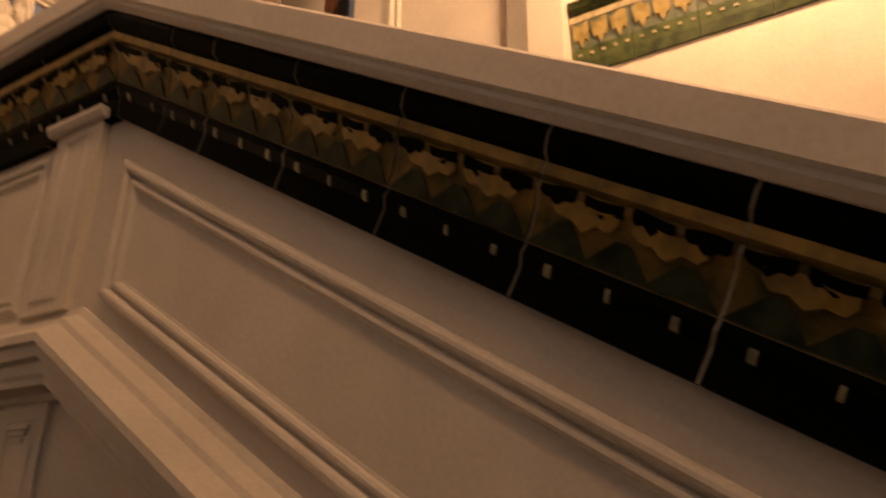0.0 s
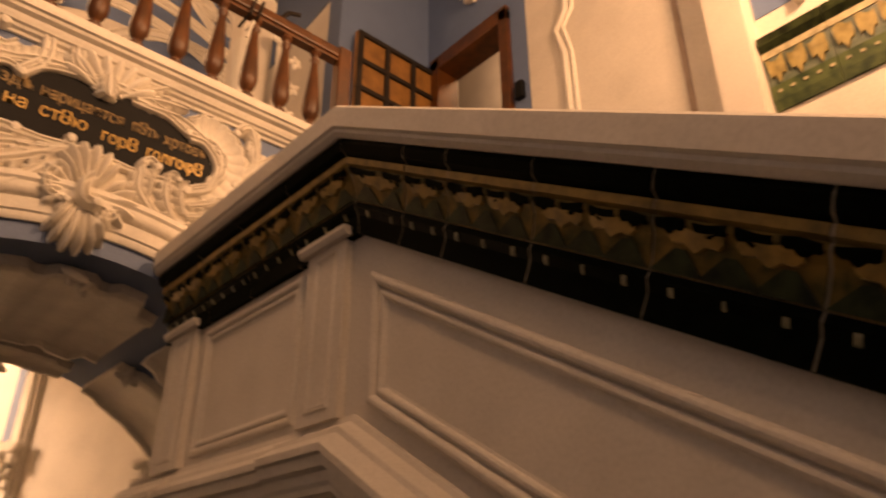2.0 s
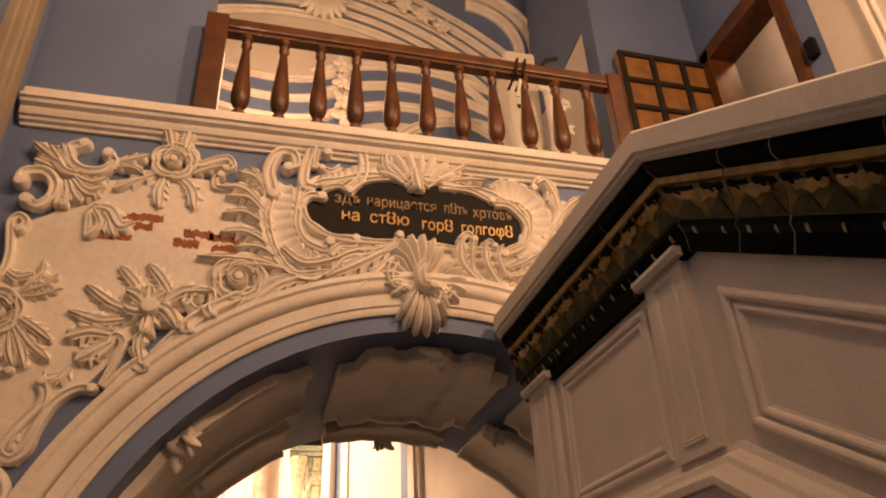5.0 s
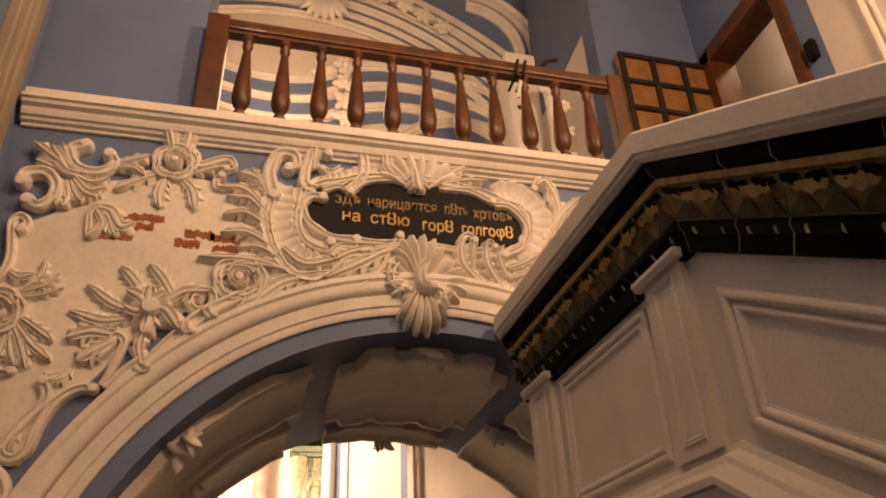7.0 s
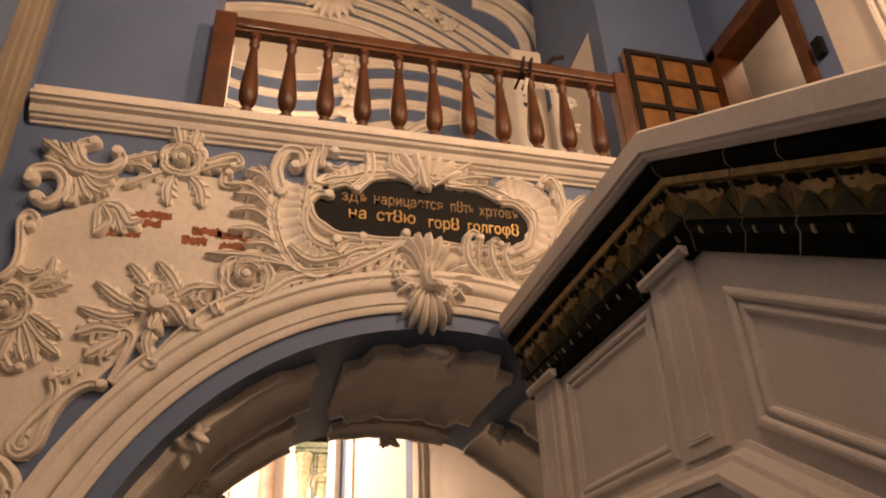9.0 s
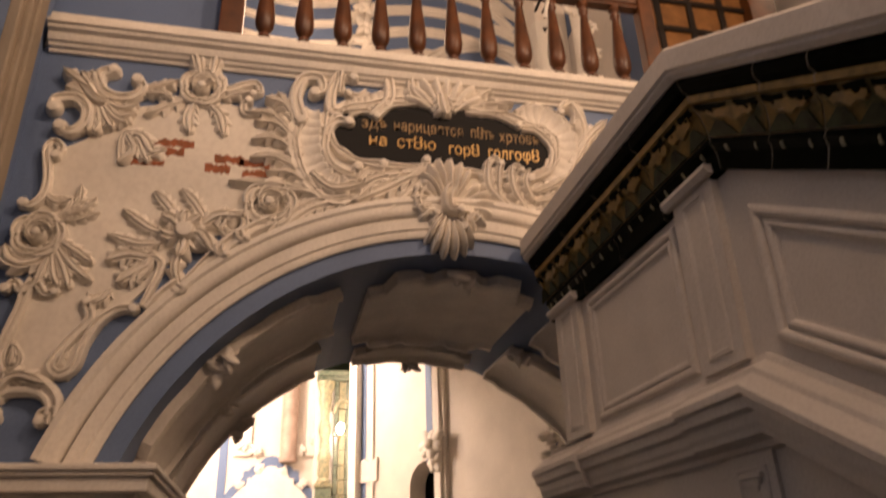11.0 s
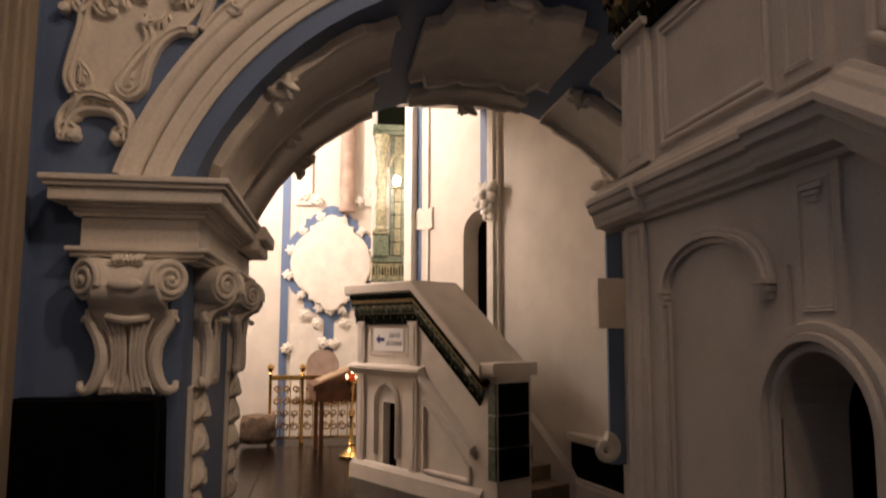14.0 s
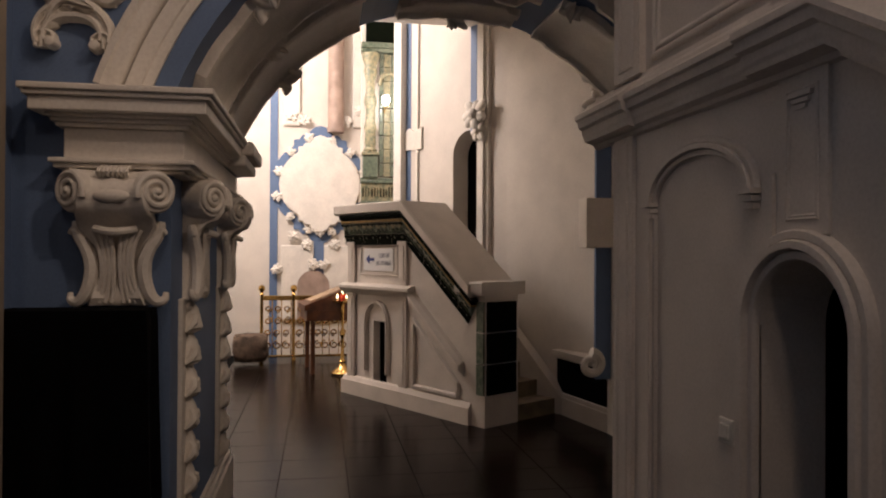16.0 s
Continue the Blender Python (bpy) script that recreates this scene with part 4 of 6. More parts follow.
def rocaille_crest():
    """Scrolls, a shell and leaves along the top of the inscription."""
    strap("scroll", ((0.047, 4.018), (-0.012, 4.045), (-0.007, 4.176), (0.041, 4.288), (0.102, 4.259)), 0.034, 0.026, 0.03, 0.055)
    frond("leaf", ((0.03, 4.263), (-0.003, 4.327), (-0.048, 4.381)), 0.034, 3, 0.05)
    frond("leaf", ((0.029, 4.152), (0.036, 4.264), (0.057, 4.336)), 0.034, 3, 0.05)
    strap("scroll", ((0.211, 4.024), (0.293, 4.144), (0.278, 4.308), (0.19, 4.356), (0.167, 4.299)), 0.034, 0.026, 0.03, 0.055)
    strap("scroll", ((0.177, 4.18), (0.13, 4.144), (0.076, 4.158)), 0.026, 0.02, 0.022, 0.05)
    fluted("shell_band", ((0.062, 4.077), (0.167, 4.105), (0.28, 4.165), (0.433, 4.193)), 0.04, 0.05)
    strap("scroll", ((0.083, 4.022), (0.164, 4.054), (0.224, 4.026)), 0.02, 0.02, 0.026, 0.058)
    strap("rim", ((0.235, 4.041), (0.312, 4.109), (0.476, 4.138), (0.568, 4.091)), 0.022, 0.02, 0, 0.058)
    strap("rim", ((0.726, 4.118), (0.88, 4.115), (1.005, 4.057)), 0.022, 0.02, 0.024, 0.058)
    carved("shell", lambda bm: shell(bm, 0.6, 4.089, 96, 0.31, 150, 8, 0.075))
    frond("leaf", ((0.502, 4.15), (0.427, 4.2), (0.415, 4.313)), 0.05, 3, 0.05)
    frond("leaf", ((0.575, 4.228), (0.582, 4.135), (0.593, 4.062)), 0.06, 4, 0.07)
    frond("leaf", ((0.697, 4.161), (0.79, 4.227), (0.913, 4.314)), 0.034, 4, 0.042)
    frond("leaf", ((0.703, 4.139), (0.846, 4.181), (0.985, 4.192)), 0.034, 4, 0.042)
    frond("leaf", ((0.708, 4.11), (0.83, 4.126), (0.948, 4.134)), 0.03, 4, 0.042)


def rocaille_east():
    """Fluted shell band and a plume of leaves behind the inscription."""
    fluted("shell_band", ((1.019, 4.12), (1.146, 4.136), (1.25, 4.036), (1.246, 3.881), (1.133, 3.722)), 0.075, 0.055)
    strap("scroll", ((1.019, 4.038), (1.104, 4.033), (1.186, 3.932), (1.159, 3.794), (1.045, 3.727)), 0.024, 0.022, 0.03, 0.062)
    strap("scroll", ((1.002, 4.156), (1.113, 4.217), (1.275, 4.145), (1.327, 4.007), (1.296, 3.858)), 0.018, 0.016, 0.024, 0.045)
    frond("leaf", ((1.283, 3.856), (1.393, 4.045), (1.34, 4.231), (1.274, 4.199)), 0.045, 4, 0.045)
    frond("leaf", ((1.31, 3.859), (1.411, 4.025), (1.539, 4.155)), 0.042, 4, 0.045)
    frond("leaf", ((1.318, 3.817), (1.418, 3.929), (1.479, 4.025)), 0.036, 3, 0.04)
    strap("scroll", ((1.352, 4.101), (1.359, 4.218), (1.3, 4.241), (1.266, 4.182)), 0.028, 0.022, 0.026, 0.048)
    frond("leaf", ((1.064, 3.594), (1.154, 3.622), (1.244, 3.684)), 0.034, 4, 0.04)
    frond("leaf", ((1.059, 3.534), (1.143, 3.568), (1.205, 3.626)), 0.034, 4, 0.04)
    frond("leaf", ((1.063, 3.654), (1.162, 3.697), (1.274, 3.777)), 0.034, 4, 0.04)


def rocaille_foot():
    """Leaves and scrolls under the inscription, and the keystone shell."""
    frond("leaf", ((0.479, 3.744), (0.323, 3.63), (0.115, 3.504)), 0.055, 6, 0.05)
    frond("leaf", ((0.478, 3.684), (0.369, 3.557), (0.264, 3.449)), 0.045, 5, 0.045)
    frond("leaf", ((0.288, 3.659), (0.205, 3.619), (0.146, 3.537)), 0.04, 4, 0.045)
    frond("leaf", ((0.345, 3.704), (0.232, 3.66), (0.166, 3.615)), 0.04, 4, 0.045)
    strap("scroll", ((0.142, 3.645), (0.185, 3.701), (0.248, 3.707), (0.264, 3.748)), 0.022, 0.02, 0.028, 0.048)
    strap("scroll", ((0.288, 3.659), (0.403, 3.69), (0.461, 3.729), (0.485, 3.785)), 0.024, 0.022, 0.028, 0.06)
    strap("scroll", ((0.171, 3.615), (0.203, 3.663), (0.249, 3.655), (0.238, 3.609), (0.2, 3.599)), 0.018, 0.014, 0.016, 0.048)
    carved("shell", lambda bm: shell(bm, 0.61, 3.534, 98, 0.29, 85, 6, 0.10))
    carved("shell", lambda bm: shell(bm, 0.604, 3.54, 268, 0.30, 72, 6, 0.105))
    carved("shell", lambda bm: shell(bm, 0.57, 3.55, 190, 0.20, 130, 6, 0.085))
    carved("shell", lambda bm: shell(bm, 0.645, 3.544, 352, 0.21, 130, 6, 0.085))
    strap("keystone_rib", ((0.612, 3.618), (0.581, 3.564), (0.591, 3.495), (0.643, 3.48)), 0.032, 0.026, 0.03, 0.12)
    strap("scroll", ((0.46, 3.617), (0.431, 3.557), (0.448, 3.489), (0.522, 3.464)), 0.026, 0.02, 0.02, 0.09)
    strap("scroll", ((0.748, 3.483), (0.706, 3.441), (0.678, 3.477), (0.663, 3.398)), 0.024, 0.02, 0.02, 0.09)
    frond("leaf", ((0.925, 3.536), (0.817, 3.651), (0.813, 3.807)), 0.046, 5, 0.05)
    frond("leaf", ((0.87, 3.623), (0.87, 3.723), (0.888, 3.814)), 0.03, 5, 0.05)
    frond("leaf", ((1.011, 3.543), (0.946, 3.663), (0.943, 3.792)), 0.042, 5, 0.05)
    frond("leaf", ((1.052, 3.599), (1.017, 3.697), (1.043, 3.782)), 0.036, 5, 0.05)
    strap("scroll", ((0.82, 3.718), (0.812, 3.786), (0.852, 3.832), (0.887, 3.8)), 0.024, 0.02, 0.024, 0.06)
    strap("scroll", ((0.967, 3.699), (0.941, 3.765), (0.975, 3.803), (0.998, 3.77)), 0.02, 0.016, 0.02, 0.06)
    frond("leaf", ((0.786, 3.53), (0.899, 3.508), (1.04, 3.533)), 0.035, 4, 0.04)


def hooked_foot():
    """Hooked scroll that closes the relief above the capital."""
    carved("hooked_scroll", lambda bm: band(bm, arc(-1.185, 2.475, 0.125, 200, -15, 20, 0.105), [0.05 - 0.02 * abs(i - 10) / 10 for i in range(21)], 0.055))
    strap("scroll", ((-1.31, 2.42), (-1.305, 2.47), (-1.27, 2.47), (-1.265, 2.44)), 0.024, 0.018, 0.026, 0.06)
    strap("scroll", ((-1.055, 2.42), (-1.06, 2.47), (-1.10, 2.46), (-1.10, 2.43)), 0.024, 0.018, 0.026, 0.06)
    frond("leaf", ((-1.29, 2.50), (-1.22, 2.60), (-1.10, 2.575)), 0.04, 5, 0.062)


corner_palmette()
hung_rose()
side_border()
spandrel_flower()
rocaille_west()
rocaille_crest()
rocaille_east()
rocaille_foot()
hooked_foot()


def brick_patches():
    """Courses of brick laid bare where the plaster has fallen."""
    rng = random.Random(3)
    for y0, y1, z in ((-0.90, -0.66, 3.765), (-0.92, -0.70, 3.715), (-0.96, -0.78, 3.655), (-0.56, -0.42, 3.70), (-0.60, -0.48, 3.645), (-0.44, -0.30, 3.690), (-0.42, -0.28, 3.630)):
        bm = bmesh.new()
        n = 16
        top = [(y0 + (y1 - y0) * i / n, z + 0.025 + rng.uniform(-0.014, 0.004)) for i in range(n + 1)]
        low = [(y0 + (y1 - y0) * i / n + rng.uniform(-0.006, 0.006), z - 0.025 + rng.uniform(-0.004, 0.014)) for i in range(n + 1)]
        sweep(bm, [[P(y, zz, h) for y, zz in top + low[::-1]] for h in (0.010, 0.0235)])
        part("bare_brick", bm, BRICK, RELIEF, "bare red brick where plaster is lost")


brick_patches()


# ---------------------------------------------------------------- pillar of the arch
def pillar():
    th = thing("pillar_capital", "cream moulded impost capital on the blue arch pillar", "capital")
    for z0, z1, pr in ((2.225, 2.250, 0.185), (2.205, 2.225, 0.172), (2.150, 2.205, 0.155), (2.118, 2.136, 0.095), (2.136, 2.150, 0.11), (2.100, 2.118, 0.080), (1.975, 2.100, 0.055), (1.955, 1.975, 0.10), (1.935, 1.955, 0.085), (1.92, 1.935, 0.06)):
        bm = bmesh.new()
        box(bm, WB - 0.02, WX + pr, -1.155 - pr, -0.805 + pr, z0, z1, 0.006)
        part("course", bm, STUCCO, th)
    bm = bmesh.new()
    box(bm, -4.98, -4.35, -0.85, -0.585, 2.165, 2.246, 0.015)
    box(bm, -4.98, -4.33, -0.85, -0.625, 2.10, 2.165, 0.015)
    part("course", bm, STUCCO, th)
    th = thing("baseboard", "cream moulded skirting round the arch pillar", "skirting", kind="structure")
    for z0, z1, pr in ((0.0, 0.26, 0.05), (0.26, 0.30, 0.035), (0.30, 0.33, 0.02)):
        bm = bmesh.new()
        box(bm, WB - 0.02, WX + pr, -1.2, -0.81 + pr, z0, z1, 0.006)
        part("course", bm, STUCCO, th)


pillar()


def console(m, width, label):
    """A scroll bracket: local x out from the wall, y across, z up from its foot to 0.54."""
    th = thing("scroll_bracket", label, "bracket", "brackets of the arch pillar", m=m)
    prof = [(0.0, 0.0), (0.06, 0.0), (0.075, 0.03), (0.055, 0.09), (0.04, 0.16), (0.045, 0.24), (0.075, 0.31), (0.11, 0.345), (0.145, 0.36), (0.17, 0.40), (0.172, 0.45), (0.145, 0.50), (0.09, 0.535), (0.0, 0.54)]
    wide = [(0.0, 0.66), (0.05, 0.54), (0.14, 0.46), (0.24, 0.58), (0.32, 0.92), (0.37, 0.80), (0.45, 0.74), (0.54, 0.74)]

    def w(z):
        for (a, p), (b, q) in zip(wide, wide[1:]):
            if a <= z <= b:
                return width / 2 * (p + (q - p) * (z - a) / (b - a))
        return width / 2

    bm = bmesh.new()
    ts = (-1, -0.92, -0.6, -0.3, 0, 0.3, 0.6, 0.92, 1)
    sections = []
    for t in ts:
        k = 0.0 if abs(t) == 1 else (0.012 if abs(t) > 0.9 else (0.0 if abs(t) > 0.5 else (-0.008 if abs(t) > 0.1 else 0.004)))
        sections.append([Vector((max(0.0, x + (k if x > 0.02 else 0)), t * w(z), z)) for x, z in prof])
    sweep(bm, sections)
    part("body", bm, STUCCO, th, smooth=True)
    for s in (-1, 1):
        # volute at the shoulder, turned a little to its side
        c = Vector((0.105, s * width * 0.40, 0.452))
        n = Vector((0.80, s * 0.60, 0)).normalized()
        e = Vector((-n.y, n.x, 0)) * s
        bm = bmesh.new()
        disc = [c + e * 0.082 * math.cos(2 * math.pi * q / 24) + Vector((0, 0, 0.086 * math.sin(2 * math.pi * q / 24))) for q in range(24)]
        sweep(bm, [[p - n * 0.10 for p in disc], [p + n * 0.030 for p in disc], [c + (p - c) * 0.92 + n * 0.040 for p in disc]])
        part("volute_drum", bm, STUCCO, th, smooth=True)
        bm = bmesh.new()
        pts = []
        for i in range(44):
            t = i / 43
            r = 0.078 * (1 - 0.82 * t)
            a = radians(200) - 2 * math.pi * 2.1 * t
            pts.append(c + n * (0.040 + 0.012 * t) + e * r * math.cos(a) + Vector((0, 0, r * math.sin(a))))
        tube(bm, pts, [0.015 * (1 - 0.45 * i / 43) for i in range(44)], n, 8)
        bmesh.ops.create_uvsphere(bm, u_segments=10, v_segments=6, radius=0.017, matrix=Matrix.Translation(c + n * 0.05))
        part("volute", bm, STUCCO, th, smooth=True)
        # bowed strap that curls outward at its foot
        bm = bmesh.new()
        path = spline(((0.47, 0.335), (0.45, 0.285), (0.34, 0.22), (0.29, 0.145), (0.34, 0.06), (0.43, 0.016), (0.52, 0.022), (0.535, 0.05)), 35)
        pts = [Vector((0.045 + 0.02 * math.sin(math.pi * i / 35), s * width * y, z)) for i, (y, z) in enumerate(path)]
        tube(bm, pts, [0.012 + 0.016 * math.sin(math.pi * min(1.0, 0.12 + 0.9 * i / 35)) for i in range(36)], Vector((1, 0, 0)), 8)
        part("side_strap", bm, STUCCO, th, smooth=True)
        bm = bmesh.new()
        path = spline(((0.42, 0.275), (0.50, 0.30), (0.54, 0.285)), 10)
        tube(bm, [Vector((0.06, s * width * y, z)) for y, z in path], [0.020 - 0.0012 * i for i in range(11)], Vector((1, 0, 0)), 8)
        part("side_leaf", bm, STUCCO, th, smooth=True)
    # oval boss and hanging leaf on the front
    bm = bmesh.new()
    bmesh.ops.create_uvsphere(bm, u_segments=16, v_segments=10, radius=1.0, matrix=Matrix.Translation((0.168, 0, 0.430)) @ Matrix.Diagonal((0.024, width * 0.20, 0.028, 1)))
    part("oval_boss", bm, STUCCO, th, smooth=True)
    for z, r in ((0.382, 0.24), (0.475, 0.24), (0.505, 0.26)):
        bm = bmesh.new()
        tube(bm, [Vector((0.150 - 0.9 * (z - 0.45) ** 2 * 6, width * r * (i / 5 - 1), z - 0.012 * (1 - (i / 5 - 1) ** 2))) for i in range(11)], 0.009, Vector((1, 0, 0)), 6)
        part("roll_bead", bm, STUCCO, th, smooth=True)
    bm = bmesh.new()
    n = 14
    for s in (-1, 1):
        for k in range(4):
            y = s * width * (0.05 + 0.055 * k)
            tube(bm, [Vector((0.045 + 0.045 * (0.5 + 0.5 * math.cos(math.pi * i / n)) * 0.6 + 0.02, y * (0.75 + 0.55 * abs(2 * i / n - 1) ** 2), 0.30 - 0.29 * i / n)) for i in range(n + 1)], [0.011 - 0.004 * abs(2 * i / n - 1) for i in range(n + 1)], Vector((1, 0, 0)), 6)
    part("leaf", bm, STUCCO, th, smooth=True)
    bm = bmesh.new()
    tube(bm, [Vector((0.10 + 0.03 * math.sin(math.pi * i / 8), (i / 8 - 0.5) * width * 0.46, 0.305 - 0.012 * math.sin(math.pi * i / 8))) for i in range(9)], 0.016, Vector((1, 0, 0)), 8)
    part("leaf_curl", bm, STUCCO, th, smooth=True)
    for k in range(7):
        bm = bmesh.new()
        tube(bm, [Vector((0.10 + 0.06 * math.sin(math.pi * i / 6), (k - 3) * width * 0.05, 0.50 + 0.05 * i / 6)) for i in range(7)], 0.008, Vector((1, 0, 0)), 6)
        part("crest_feather", bm, STUCCO, th, smooth=True)
    return th


console(pose(WX, -1.0, 1.39), 0.34, "cream stucco scroll bracket with a shield on the pillar front")
for x, gap in ((-3.52, 0), (-4.62, 0)):
    console(pose(x, -0.81, 1.39, 0, 0, 90), 0.30, "cream stucco scroll bracket on the arch reveal")


def husks(x):
    """A string of bell husks hanging below a bracket on the reveal."""
    th = thing("husk_garland", "cream stucco string of bell husks on the arch reveal", "garland", "garlands of the arch pillar")
    bm = bmesh.new()
    box(bm, x - 0.11, x + 0.13, -0.812, -0.79, 0.34, 1.40, 0.006)
    part("backing_strip", bm, STUCCO, th)
    for i in range(7):
        bm = bmesh.new()
        z = 1.38 - 0.145 * i
        k = 1.0 - 0.06 * i
        lathe(bm, [(0.020 * k, 0.0), (0.040 * k, -0.03), (0.050 * k, -0.07), (0.062 * k, -0.115), (0.048 * k, -0.13), (0.012, -0.145)], 10, (x, -0.785, z))
        for s in (-1, 1):
            tube(bm, [Vector((x + s * (0.02 + 0.05 * k * j / 4), -0.775 + 0.02 * math.sin(j), z - 0.05 - 0.02 * j)) for j in range(5)], [0.012, 0.02, 0.02, 0.016, 0.006], Vector((0, 1, 0)), 6)
        part("husk", bm, STUCCO, th, smooth=True)


husks(-3.46)
husks(-4.62)


def covered_stand():
    """A low stand under black cloth in front of the pillar."""
    th = thing("draped_stand", "low stand draped in black cloth before the pillar", "stand")
    bm = bmesh.new()
    n = 26
    rows = []
    for z, k, fold in ((0.0, 1.10, 0.022), (0.5, 1.05, 0.016), (1.0, 1.01, 0.010), (1.34, 1.0, 0.003), (1.385, 0.97, 0.0)):
        loop = []
        for i in range(n * 4):
            a = 2 * math.pi * i / (n * 4)
            c, s = math.cos(a), math.sin(a)
            q = max(abs(c), abs(s))
            f = fold * math.sin(9 * a + 2 * math.sin(3 * a))
            loop.append(Vector((-2.99 + (0.10 * c / q) * k + f * c, -1.115 + (0.275 * s / q) * k + f * s, z)))
        rows.append(loop)
    sweep(bm, rows)
    part("cloth", bm, BLACKCLOTH, th, smooth=True)
    # Short white tube drawn in place of a small glint on the cloth
    bm = bmesh.new()
    tube(bm, [Vector((-2.875, -0.97 + 0.012 * i, 0.66 + 0.010 * i)) for i in range(4)], 0.003, Vector((1, 0, 0)), 6)
    part("glint_streak", bm, PLASTIC, th)


covered_stand()


# ---------------------------------------------------------------- gallery edge, balustrade and upper openings
def cornice():
    bm = bmesh.new()
    prof = [(0.0, 4.235), (0.018, 4.235), (0.021, 4.249), (0.040, 4.256), (0.046, 4.270), (0.060, 4.275), (0.070, 4.296), (0.074, 4.310), (0.098, 4.322), (0.104, 4.338), (0.118, 4.343), (0.118, 4.362), (0.094, 4.372), (0.086, 4.388), (0.086, 4.420), (0.0, 4.420)]
    sweep(bm, [[P(y, z, h) for h, z in prof] for y in (-1.39, 3.44)])
    th = thing("gallery_cornice", "long cream moulded cornice under the wooden balustrade", "cornice")
    part("moulding", bm, STUCCO, th)


cornice()


def balustrade():
    th = thing("balustrade", "red-brown turned wooden balustrade along the gallery", "balustrade")
    x, foot = -3.13, 4.4205
    bm = bmesh.new()
    box(bm, x - 0.045, x + 0.045, -0.50, 1.845, 5.028, 5.102, 0.015)
    part("handrail", bm, WOOD, th)
    bm = bmesh.new()
    box(bm, x - 0.032, x + 0.032, -0.50, 1.845, 5.004, 5.027, 0.004)
    part("top_rail", bm, WOOD, th)
    for y, w in ((-0.548, 0.06), (1.892, 0.048)):
        bm = bmesh.new()
        box(bm, x - 0.036, x + 0.046, y - w, y + w, foot, 5.125, 0.008)
        part("newel", bm, WOOD, th)
    bm = bmesh.new()
    turned = [(0.033, 0.0), (0.037, 0.012), (0.037, 0.032), (0.024, 0.046), (0.022, 0.060), (0.036, 0.078), (0.048, 0.105), (0.052, 0.145), (0.049, 0.20), (0.039, 0.30), (0.029, 0.40), (0.022, 0.47), (0.021, 0.495), (0.029, 0.506), (0.030, 0.522), (0.020, 0.533), (0.022, 0.548), (0.034, 0.560), (0.034, 0.583)]
    lathe(bm, turned, 16)
    first = part("baluster", bm, WOOD, th, smooth=True)
    first.matrix_basis = pose(x, -0.378, foot)
    for i in range(1, 11):
        shared("baluster", first.data, th, pose(x, -0.378 + 0.2073 * i, foot))


balustrade()


def knot(bm, c, r, n, petals=6, seed=0):
    """A carved knot of pointed leaves round a bud, in the plane square to n."""
    n = Vector(n).normalized()
    side = n.cross(Vector((0, 0, 1))).normalized()
    up = side.cross(n)
    rng = random.Random(seed)
    for k in range(petals):
        a = 2 * math.pi * k / petals + rng.uniform(-0.25, 0.25)
        d = side * math.cos(a) + up * math.sin(a)
        q = r * rng.uniform(0.8, 1.25)
        t = d.cross(n)
        m = Matrix(((d.x, t.x, n.x, 0), (d.y, t.y, n.y, 0), (d.z, t.z, n.z, 0), (0, 0, 0, 1)))
        m.translation = Vector(c) + d * q * 0.48 + n * r * 0.15
        bmesh.ops.create_icosphere(bm, subdivisions=2, radius=1.0, matrix=m @ Matrix.Diagonal((q * 0.50, r * 0.33, r * 0.24, 1)))
    bmesh.ops.create_icosphere(bm, subdivisions=2, radius=r * 0.32, matrix=Matrix.Translation(Vector(c) + n * r * 0.3))


